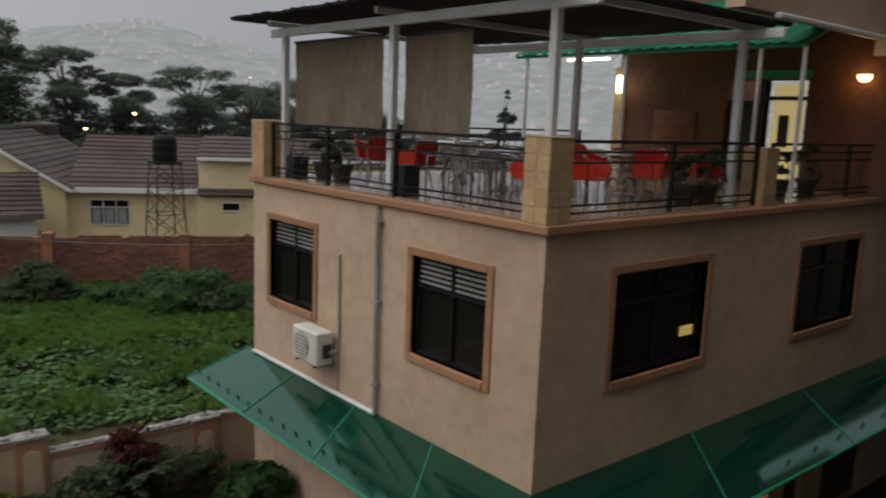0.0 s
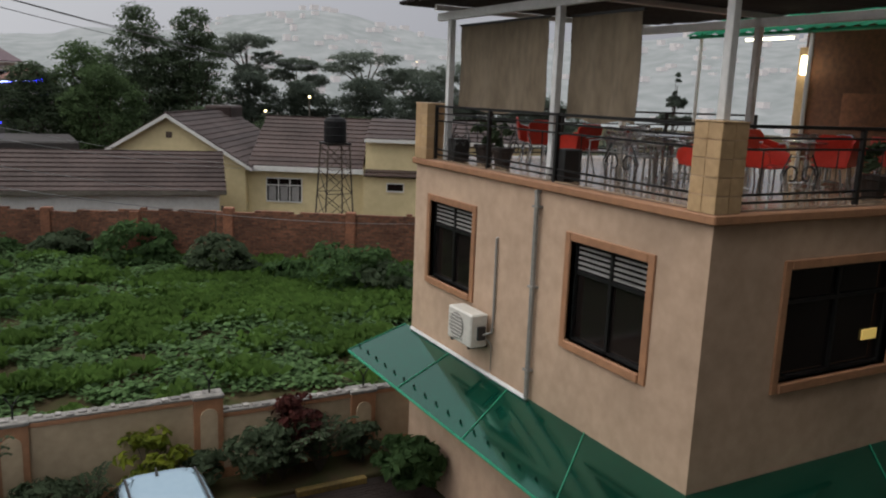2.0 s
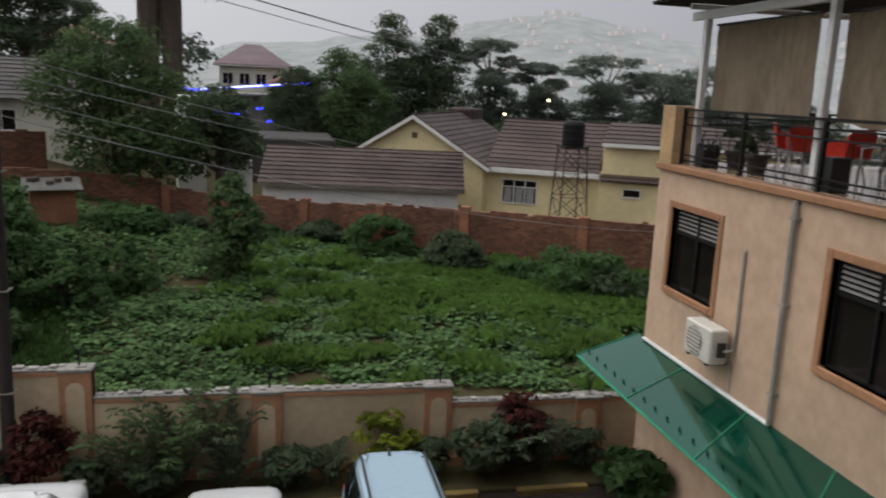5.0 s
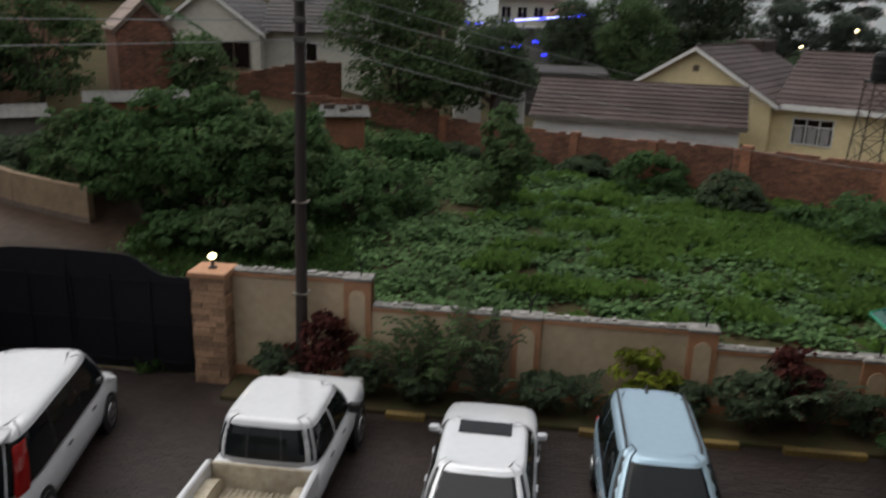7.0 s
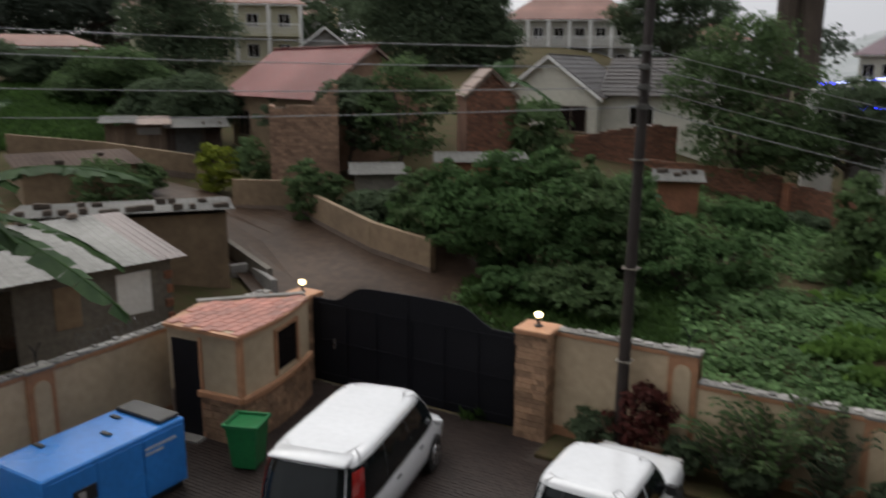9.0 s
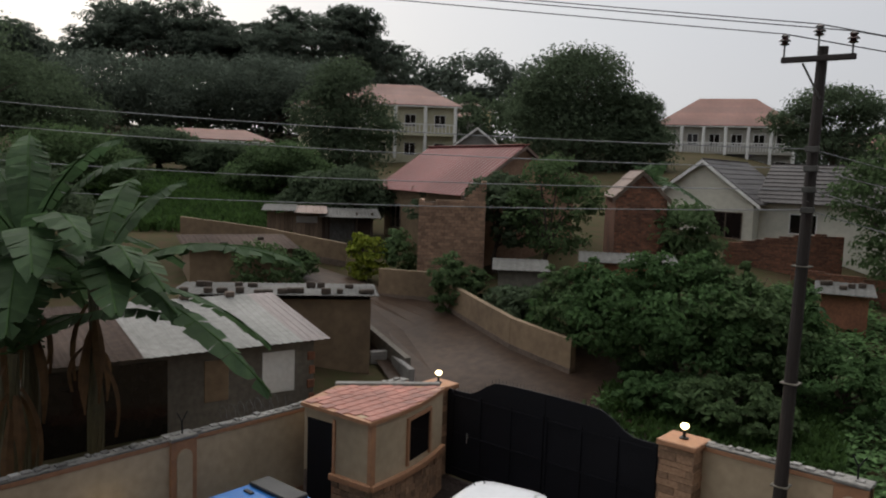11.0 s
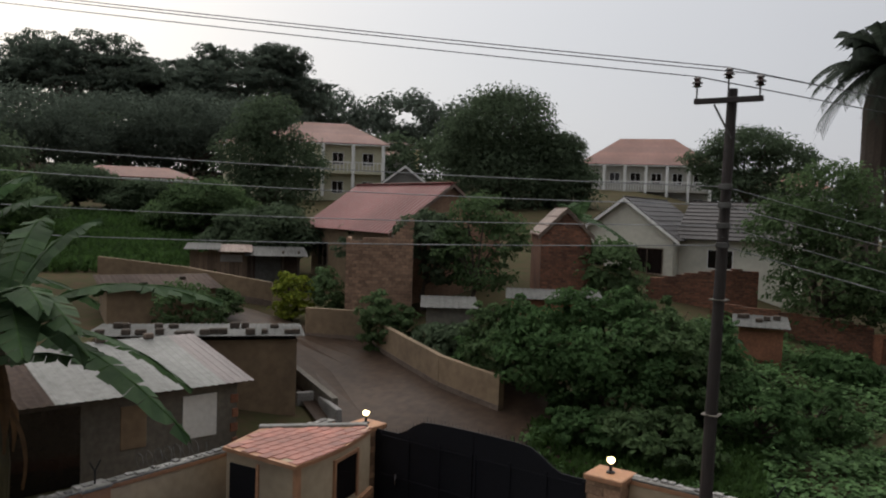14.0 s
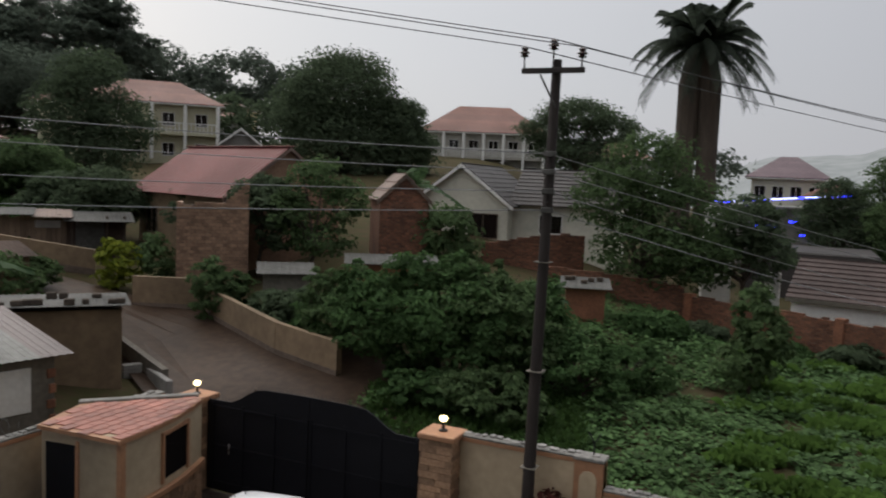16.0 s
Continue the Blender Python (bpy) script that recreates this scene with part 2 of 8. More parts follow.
M_LEAFMID = leafy("tree_leaf", (0.100, 0.150, 0.064), (0.070, 0.114, 0.048), 0.8, 0.3, 0.5)
M_LEAFYEL = leafy("yellow_green_leaf", (0.20, 0.22, 0.022), (0.11, 0.15, 0.02))
M_LEAFRED = leafy("dark_red_leaf", (0.085, 0.022, 0.018), (0.05, 0.018, 0.015))
M_WEED = leafy("field_weed_leaf", (0.125, 0.215, 0.080), (0.072, 0.135, 0.050), 0.7, 0.45)
M_GRASS = leafy("field_grass_blade", (0.135, 0.235, 0.055), (0.095, 0.175, 0.042), 0.75, 0.2, 0.5)
M_LAWN = leafy("lawn_grass", (0.060, 0.110, 0.030), (0.045, 0.085, 0.025))
M_BANANA = leafy("banana_leaf", (0.070, 0.118, 0.052), (0.048, 0.088, 0.040), 0.6)
# far leaves: distance haze is mixed into the leaf colour as grey
M_FARLEAF = leafy("hazed_far_leaf", (0.115, 0.14, 0.112), (0.095, 0.118, 0.094), 0.9, 0.1, 0.7)
M_MISTLEAF = leafy("pale_hazed_far_leaf", (0.185, 0.215, 0.175), (0.15, 0.18, 0.145), 0.9, 0.12, 0.7)
M_PALM = leafy("palm_leaf", (0.055, 0.068, 0.05), (0.042, 0.054, 0.04))
M_ROOFPURPLE = mat("dull_purple_roof", (0.12, 0.07, 0.085), (0.09, 0.052, 0.065), 1.0, 0.6, 0.2, stain=0.25, random_piece=0.1)
# hillside crowns carry some haze in this greyed leaf colour
M_ACACIA = leafy("hazed_acacia_leaf", (0.112, 0.138, 0.108), (0.090, 0.114, 0.088), 0.85, 0.15, 0.7)
M_LIT = glow("warm_lamp_globe", (1.0, 0.80, 0.42), 4)
M_LITROOM = glow("room_glow", (1.0, 0.80, 0.36), 0.24)
M_LITDIM = glow("dim_lit_panel", (1.0, 0.70, 0.20), 0.16)
M_TUBE = glow("lit_tube", (1.0, 0.93, 0.62), 4)
M_LED = glow("blue_led_strip", (0.02, 0.03, 1.0), 5)
M_LEDW = glow("blue_white_led", (0.45, 0.5, 1.0), 3)
M_ORANGE = glow("orange_wall_lamp", (1.0, 0.62, 0.26), 5)
M_CURTAIN = mat("dark_curtain", (0.09, 0.075, 0.06), (0.06, 0.05, 0.04), 3, 0.9)
M_LOUVRE = mat("grey_louvre_glass", (0.33, 0.32, 0.31), (0.27, 0.26, 0.255), 4, 0.3)
M_ACWHITE = mat("ac_white_enamel", (0.62, 0.60, 0.55), (0.56, 0.54, 0.49), 3, 0.45, stain=0.2)
M_GREYPIPE = mat("grey_pvc_pipe", (0.30, 0.29, 0.27), (0.24, 0.23, 0.215), 3, 0.5)
M_CERAMIC = mat("brown_insulator", (0.05, 0.024, 0.02), (0.035, 0.018, 0.016), 4, 0.25)
M_POT = mat("dark_clay_pot", (0.035, 0.024, 0.02), (0.026, 0.018, 0.016), 3, 0.6)
M_BARS = mat("pale_lettering_bar", (0.45, 0.50, 0.56), (0.42, 0.47, 0.53), 3, 0.5)


# ---- mesh helpers ----
def bx(bm, x0, y0, z0, x1, y1, z1, bev=0.0, m=None):
    """A box between two corners, its edges bevelled, moved by m."""
    r = bmesh.ops.create_cube(bm, size=1)
    vs = r["verts"]
    for v in vs:
        v.co = Vector(((x0 + x1) / 2 + v.co.x * (x1 - x0), (y0 + y1) / 2 + v.co.y * (y1 - y0), (z0 + z1) / 2 + v.co.z * (z1 - z0)))
    if bev:
        es = list({e for v in vs for e in v.link_edges})
        r2 = bmesh.ops.bevel(bm, geom=es, offset=bev, segments=1, affect="EDGES", profile=0.5)
        vs = list({v for f in r2["faces"] for v in f.verts} | {v for v in vs if v.is_valid})
    if m is not None:
        bmesh.ops.transform(bm, matrix=m, verts=vs)
    return bm


def rod(bm, a, b, r0, r1=None, n=8):
    a, b = Vector(a), Vector(b)
    r1 = r0 if r1 is None else r1
    d = (b - a)
    q = d.to_track_quat("Z", "Y").to_matrix()
    rings = []
    for p, r in ((a, r0), (b, r1)):
        rings.append([bm.verts.new(p + q @ Vector((math.cos(2 * math.pi * k / n) * r, math.sin(2 * math.pi * k / n) * r, 0))) for k in range(n)])
    for k in range(n):
        bm.faces.new((rings[0][k], rings[0][(k + 1) % n], rings[1][(k + 1) % n], rings[1][k]))
    bm.faces.new(rings[0][::-1]), bm.faces.new(rings[1])
    return bm


def tube(bm, pts, r, n=6):
    """A tube of radius r (or radii) along points."""
    pts = [Vector(p) for p in pts]
    rs = r if isinstance(r, (list, tuple)) else [r] * len(pts)
    rings = []
    for i, p in enumerate(pts):
        d = pts[min(i + 1, len(pts) - 1)] - pts[max(i - 1, 0)]
        q = d.to_track_quat("Z", "Y").to_matrix()
        rings.append([bm.verts.new(p + q @ Vector((math.cos(2 * math.pi * k / n) * rs[i], math.sin(2 * math.pi * k / n) * rs[i], 0))) for k in range(n)])
    for a, b in zip(rings, rings[1:]):
        for k in range(n):
            bm.faces.new((a[k], a[(k + 1) % n], b[(k + 1) % n], b[k]))
    bm.faces.new(rings[0][::-1]), bm.faces.new(rings[-1])
    return bm


def turned(bm, profile, at=(0, 0, 0), n=16):
    """A turned solid from (radius, height) pairs."""
    rings = [[bm.verts.new((at[0] + r * math.cos(2 * math.pi * k / n), at[1] + r * math.sin(2 * math.pi * k / n), at[2] + z)) for k in range(n)] for r, z in profile]
    for a, b in zip(rings, rings[1:]):
        for k in range(n):
            bm.faces.new((a[k], a[(k + 1) % n], b[(k + 1) % n], b[k]))
    bm.faces.new(rings[0][::-1]), bm.faces.new(rings[-1])
    return bm


def prism(bm, pts, h):
    """Extrudes a flat polygon of points by the vector h."""
    h = Vector(h)
    a = [bm.verts.new(p) for p in pts]
    b = [bm.verts.new(Vector(p) + h) for p in pts]
    n = len(pts)
    for k in range(n):
        bm.faces.new((a[k], a[(k + 1) % n], b[(k + 1) % n], b[k]))
    bm.faces.new(a[::-1]), bm.faces.new(b)
    return bm


def part(name, bm, material, parent=None, label="", smooth=False):
    me = bpy.data.meshes.new(name)
    bmesh.ops.recalc_face_normals(bm, faces=bm.faces)
    bm.to_mesh(me)
    bm.free()
    me.materials.append(material)
    if smooth:
        for p in me.polygons:
            p.use_smooth = len(p.vertices) < 30
    ob = new(name, me)
    ob.parent = parent
    if label:
        ob["label"] = label
    return ob


def raw(name, verts, faces, material, parent=None, label=""):
    me = bpy.data.meshes.new(name)
    me.from_pydata(verts, [], faces)
    me.materials.append(material)
    ob = new(name, me)
    ob.parent = parent
    if label:
        ob["label"] = label
    return ob


def thing(name, label, category, group="", kind="", at=(0, 0, 0), rz=0.0):
    ob = new(name)
    ob.matrix_basis = pose(*at, 0, 0, rz)
    return tagged(ob, label, category, group, kind)


def nb():
    return bmesh.new()


def box(name, material, parent, x0, y0, z0, x1, y1, z1, bev=0.0, label="", m=None):
    return part(name, bx(nb(), x0, y0, z0, x1, y1, z1, bev, m), material, parent, label)


def polar(az, r, z=0.0):
    """A place at azimuth az (degrees, to the left of +y) and distance r from the origin."""
    return (-math.sin(radians(az)) * r, math.cos(radians(az)) * r, z)


def sstep(a, b, v):
    t = min(1, max(0, (v - a) / (b - a)))
    return t * t * (3 - 2 * t)


def land(x, y):
    """Height of the open ground: level court, a field, a slope rising to the left, far valley."""
    r, az = math.hypot(x, y), math.degrees(math.atan2(-x, y))
    left = sstep(0, 24, az) * (1 - sstep(120, 160, abs(az)))
    out = max(max(0, y - 15.7), max(0, -14.7 - x))
    d = min(out * 1.25, max(0, r - 16.5)) if out > 0 else 0
    up = left * (0.155 * min(d, 42) + 0.11 * max(0, min(d - 42, 50)))
    flat = (1 - left) * (0.55 * sstep(0, 3, d) + 0.028 * min(d, 18) - 0.10 * max(0, min(d, 200) - 60))
    return up + flat - 0.06


# ---- ground, court, walls ----
def build_ground():
    verts, faces = [], []
    rings = [0.01, 4, 8, 11, 13, 14, 15, 16, 17, 18, 19, 20, 22, 24, 26, 28, 30, 33, 36, 40, 44, 48, 54, 60, 68, 78, 90, 110, 140, 180, 240, 340, 500, 900, 1800, 4000]
    n = 144
    for r in rings:
        for k in range(n):
            x, y, _ = polar(360 * k / n, r)
            bumps = 0.12 * noise.noise((x * 0.35, y * 0.35, 0)) * (1 if (y > 17 or x < -16) and r < 200 else 0)
            verts.append((x, y, land(x, y) + bumps))
    for i in range(len(rings) - 1):
        for k in range(n):
            faces.append((i * n + k, i * n + (k + 1) % n, (i + 1) * n + (k + 1) % n, (i + 1) * n + k))
    g = raw("ground", verts, faces, M_EARTH)
    for p in g.data.polygons:
        p.use_smooth = True
    tagged(g, "dark weedy earth of the plot and hillside", "ground", kind="structure")


build_ground()
court = box("pavement", M_BED, None, -14.4, -1.0, -0.3, 7.3, 15.3, -0.004)
tagged(court, "wet dark paved parking court", "pavement", kind="structure")


def build_road():
    pts = [(-9.9, 15.55, 0), (-10.9, 18.2, 0), (-13.6, 20.3, 0), polar(38.6, 27.4), polar(42.6, 31.4), polar(47.0, 34.4), polar(52, 36.6), polar(58, 37.6)]
    wid = [5.2, 5.6, 5.8, 5.4, 4.8, 4.2, 3.8, 3.4]
    verts, faces = [], []
    for i, p in enumerate(pts):
        a, b = Vector(pts[max(i - 1, 0)]), Vector(pts[min(i + 1, len(pts) - 1)])
        d = (b - a).normalized()
        side = Vector((d.y, -d.x, 0))
        for j in range(9):
            q = Vector(p) + side * (j / 8 - 0.5) * wid[i] * 1.15
            q.y = max(q.y, 15.5)
            verts.append((q.x, q.y, land(q.x, q.y) + 0.16 + 0.05 * noise.noise((q.x * 2, q.y * 2, 3))))
    for i in range(len(pts) - 1):
        for j in range(8):
            faces.append((i * 9 + j, i * 9 + j + 1, i * 9 + 10 + j, i * 9 + 9 + j))
    tagged(raw("road", verts, faces, M_ROAD), "wet brown mud lane climbing away from the gate", "road", kind="structure")


build_road()


def capped_wall(name, axis, a0, a1, at, top, label):
    """A plastered court wall along x or y with a terracotta band and a rough mortar coping."""
    w = thing(name, label, "wall", kind="structure")
    def put(nm, m, lo, hi, t0, t1, z0, z1, bev=0.0):
        if axis == "x":
            box(nm, m, w, lo, at + t0, z0, hi, at + t1, z1, bev)
        else:
            box(nm, m, w, at + t0, lo, z0, at + t1, hi, z1, bev)
    put("plaster", M_WALLCREAM, a0, a1, -0.1, 0.1, -0.1, top - 0.14)
    put("band", M_TRIM, a0, a1, -0.125, 0.125, top - 0.14, top - 0.05, 0.01)
    put("coping", M_COPING, a0, a1, -0.13, 0.13, top - 0.05, top, 0.015)
    put("skirting", M_TRIM, a0, a1, -0.12, 0.12, -0.1, 0.3, 0.01)
    rnd = random.Random(int(a1 * 7))
    bm = nb()
    u = a0 + 0.02
    while u < a1 - 0.2:
        ln = rnd.uniform(0.07, 0.2)
        c, hh = rnd.uniform(-0.06, 0.06), rnd.uniform(0.015, 0.05)
        lo = (u, at + c - 0.07, top - 0.01, u + ln, at + c + 0.07, top + hh)
        bx(bm, *(lo if axis == "x" else (lo[1], lo[0], lo[2], lo[4], lo[3], lo[5])), 0.012)
        u += ln + rnd.uniform(0.0, 0.09)
    part("coping_rubble", bm, M_RUBBLE, w, "rough pale rubble set on the coping")["kind"] = "stuff"
    return w


capped_wall("wall_front_high", "x", -6.45, -3.45, 15.5, 2.47, "cream court wall with terracotta band and rough coping")
capped_wall("wall_front_middle", "x", -3.45, 3.55, 15.5, 1.90, "cream court wall with terracotta band, a step lower")
capped_wall("wall_front_low", "x", 3.55, 16.0, 15.5, 1.53, "lowest cream court wall with terracotta band")
capped_wall("wall_left", "y", -1.0, 15.3, -14.5, 2.2, "long cream side wall of the court")


def pilaster(x, y, top, along):
    p = thing("pilaster", "terracotta pilaster with a cream arched panel", "pilaster", "pilasters of the court wall", at=(x, y, 0), rz=0 if along == "x" else 90)
    box("shaft", M_TRIM, p, -0.29, -0.17, 0, 0.29, 0.17, top - 0.06, 0.012)
    bm = nb()
    pts = [(-0.17, -0.195, 0.45), (0.17, -0.195, 0.45)] + [(0.17 * math.cos(a), -0.195, top - 0.42 + 0.17 * math.sin(a)) for a in [math.pi * k / 8 for k in range(9)]]
    prism(bm, pts, (0, 0.03, 0))
    part("panel", bm, M_WALLCREAM, p, "cream arched panel")
    box("cap", M_COPING, p, -0.31, -0.2, top - 0.06, 0.31, 0.2, top + 0.015, 0.015)
    # a forked steel spike for wire on the cap
    bm = nb()
    rod(bm, (0.05, 0, top), (0.05, 0, top + 0.28), 0.018)
    rod(bm, (0.05, 0, top + 0.26), (0.17, 0, top + 0.46), 0.014)
    rod(bm, (0.05, 0, top + 0.26), (-0.06, 0, top + 0.46), 0.014)
    part("wire_spike", bm, M_BLACK, p, "rusty forked wire holder")


for px_, top in ((-3.74, 2.47), (-0.22, 1.90), (3.26, 1.90), (6.6, 1.53), (10.0, 1.53)):
    pilaster(px_, 15.5, top, "x")
for py_ in (8.75, 4.4, 0.4):
    pilaster(-14.5, py_, 2.2, "y")


def gate_post(x0, x1, y, top):
    p = thing("gate_post", "stone-clad gate post with a plaster cap", "gate post", "gate posts", at=((x0 + x1) / 2, y, 0))
    w = (x1 - x0) / 2
    box("core", M_MORTAR, p, -w + 0.03, -0.3, 0, w - 0.03, 0.3, top - 0.12)
    rnd = random.Random(int(x0 * 100))
    z = 0.0
    while z < top - 0.16:
        h = rnd.choice((0.09, 0.12, 0.15, 0.18))
        h = min(h, top - 0.125 - z)
        for face in range(4):
            span = w if face % 2 == 0 else 0.33
            cuts = sorted([-span, span] + [rnd.uniform(-span * 0.6, span * 0.6) for _ in range(rnd.choice((1, 1, 2)))])
            for a, b in zip(cuts, cuts[1:]):
                if b - a < 0.05:
                    continue
                o = 0.33 + rnd.uniform(-0.01, 0.02)
                ow = w + rnd.uniform(-0.01, 0.02)
                if face == 0:
                    box("stone", M_STONE, p, a + 0.006, -o, z + 0.006, b - 0.006, -0.28, z + h - 0.006)
                elif face == 2:
                    box("stone", M_STONE, p, a + 0.006, 0.28, z + 0.006, b - 0.006, o, z + h - 0.006)
                elif face == 1:
                    box("stone", M_STONE, p, w - 0.04, a + 0.006, z + 0.006, ow, b - 0.006, z + h - 0.006)
                else:
                    box("stone", M_STONE, p, -ow, a + 0.006, z + 0.006, -w + 0.04, b - 0.006, z + h - 0.006)
        z += h
    box("cap", M_TRIM, p, -w - 0.05, -0.38, top - 0.12, w + 0.05, 0.38, top, 0.02)
    lamp = thing("post_lamp", "lit globe lamp on the gate post", "lamp", "gate lamps", at=((x0 + x1) / 2, y, top))
    bm = nb()
    turned(bm, [(0.09, 0), (0.09, 0.03), (0.035, 0.05), (0.03, 0.16), (0.07, 0.18), (0.07, 0.2)], n=12)
    part("lamp_base", bm, M_BLACK, lamp)
    bm = nb()
    turned(bm, [(0.04, 0.2), (0.07, 0.225), (0.086, 0.265), (0.08, 0.29), (0.055, 0.31)], n=14)
    part("globe", bm, M_LIT, lamp, "glowing warm glass globe", True)
    pl = new("gate_lamp_light", bpy.data.lights.new("gate_lamp_light", "POINT"))
    pl.data.energy, pl.data.color, pl.data.shadow_soft_size = 2.5, (1, 0.78, 0.45), 0.12
    pl.location = ((x0 + x1) / 2, y, top + 0.55)


gate_post(-7.18, -6.45, 15.3, 2.5)
gate_post(-13.68, -13.02, 15.3, 2.3)


def build_gate():
    g = thing("gate", "closed black sheet-steel double gate with curved top", "gate", at=(-10.1, 15.3, 0))
    for s in (-1, 1):
        bm = nb()
        top = []
        for k in range(13):
            u = k / 12 * 2.9
            z = 2.70 - 0.03 * (u / 1.4) ** 2 if u < 1.35 else (2.66 - 0.42 * sstep(1.35, 2.25, u))
            top.append((s * (0.008 + u), -0.02, z))
        prism(bm, [(s * 2.908, -0.02, 0.05), (s * 0.008, -0.02, 0.05)] + top, (0, 0.04, 0))
        leaf = part("gate_leaf", bm, M_GATE, g)
        for x in (0.05, 0.95, 1.85, 2.72):
            box("stile", M_GATE, leaf, s * x - 0.03, -0.05, 0.06, s * x + 0.03, -0.018, 2.2)
        for z in (0.25, 1.15, 2.1):
            box("rail", M_GATE, leaf, s * 0.02 if s > 0 else -2.76, -0.045, z - 0.03, 2.76 if s > 0 else -0.02, -0.019, z + 0.03)
        for k in range(26):
            u = 0.1 + k * 0.103
            z = 2.69 if u < 1.35 else (2.66 - 0.42 * sstep(1.35, 2.25, u))
            bm = nb()
            rod(bm, (s * u, 0, z - 0.02), (s * u, 0, z + 0.13), 0.009, 0.002, 5)
            part("spike", bm, M_BLACK, leaf)
    bm = nb()
    rod(bm, (-2.2, -0.07, 1.0), (-2.2, -0.07, 1.25), 0.02)
    part("handle", bm, M_CHROME, g, "pale steel handle")


build_gate()


def build_guardhouse():
    g = thing("guardhouse", "small cream gatehouse with stone base and shingle roof", "gatehouse", at=(0, 0, 0))
    c, d, l = (-11.85, 11.55), (-12.5, 14.5), (-13.78, 11.35)
    def curve(k, off=0.0):
        t = k / 8
        x = c[0] + (d[0] - c[0]) * t + 0.16 * math.sin(math.pi * t)
        return (x + off, c[1] + (d[1] - c[1]) * t - off * 0.3)
    out = [curve(k) for k in range(9)]
    foot = out + [(-12.75, 14.42), (-14.3, 12.85), l]
    # stone base band of pieces over a core
    prism_bm = nb()
    prism(prism_bm, [(x, y, 0) for x, y in foot], (0, 0, 1.0))
    part("base", prism_bm, M_MORTAR, g, "irregular stone-clad base")
    rnd = random.Random(4)
    path = [l] + out
    for (xa, ya), (xb, yb) in zip(path, path[1:]):
        ln = math.hypot(xb - xa, yb - ya)
        if (xa, ya) == l:
            u0 = 0.86
        else:
            u0 = 0.0
        z = 0.0
        while z < 0.95:
            h = min(rnd.uniform(0.12, 0.24), 0.98 - z)
            u = u0
            while u < ln - 0.03:
                w = min(rnd.uniform(0.14, 0.32), ln - u)
                ang = math.atan2(yb - ya, xb - xa)
                m = pose(xa, ya, 0, 0, 0, math.degrees(ang))
                t = rnd.uniform(0.025, 0.045)
                box("stone", M_STONE, g, u + 0.008, -t, z + 0.008, u + w - 0.008, 0.01, z + h - 0.008, 0, "", m)
                u += w
            z += h
    bm = nb()
    prism(bm, [(x, y, 1.0) for x, y in foot], (0, 0, 1.5))
    part("wall", bm, M_WALLCREAM, g)
    # terracotta sill band round the corner
    for (xa, ya), (xb, yb) in zip([(-12.95, 11.44)] + out, out):
        m = pose(xa, ya, 0, 0, 0, math.degrees(math.atan2(yb - ya, xb - xa)))
        ln = math.hypot(xb - xa, yb - ya)
        box("sill_band", M_TRIM, g, -0.03, -0.10, 0.98, ln + 0.03, 0.02, 1.12, 0.015, "", m)
    # corner strips
    box("corner_strip", M_TRIM, g, -11.93, 11.5, 1.1, -11.81, 11.62, 2.5)
    # dark door opening with leaf on the short side
    m = pose(l[0], l[1], 0, 0, 0, math.degrees(math.atan2(c[1] - l[1], c[0] - l[0])))
    box("door", M_GATE, g, 0.12, -0.03, 0.04, 0.86, 0.02, 2.2, 0.005, "black steel door", m)
    box("door_frame", M_TRIM, g, 0.86, -0.035, 0.0, 0.93, 0.02, 2.3, 0, "", m)
    box("door_step", M_COPING, g, 0.05, -0.35, 0.0, 0.95, -0.05, 0.06, 0.01, "", m)
    # window in the curved side
    (xa, ya), (xb, yb) = out[3], out[6]
    m = pose(xa, ya, 0, 0, 0, math.degrees(math.atan2(yb - ya, xb - xa)))
    ln = math.hypot(xb - xa, yb - ya)
    w = box("window", M_GLASS, g, 0.1, -0.03, 1.28, ln - 0.1, 0.03, 2.2, 0, "dark window pane", m)
    for a, b, z0, z1 in ((0.02, 0.1, 1.2, 2.28), (ln - 0.1, ln - 0.02, 1.2, 2.28)):
        box("frame", M_TRIM, w, a, -0.06, z0, b, 0.03, z1, 0.006, "", m)
    box("frame", M_TRIM, w, 0.1, -0.06, 2.2, ln - 0.1, 0.03, 2.28, 0.006, "", m)
    # roof: sloping deck with fascia and shingles
    roofline = [curve(k, 0.07) for k in range(9)]
    back = [(-12.65, 14.5), (-14.28, 12.75), (-13.82, 11.27)]
    def rz(x, y):
        return 2.44 + 0.012 * (-11.6 - x) + 0.004 * (y - 11.2)
    poly = [(-11.78, 11.42)] + roofline[1:] + back
    bm = nb()
    prism(bm, [(x, y, rz(x, y) - 0.03) for x, y in poly], (0, 0, 0.08))
    roof = part("roof", bm, M_TRIM, g, "terracotta roof edge")
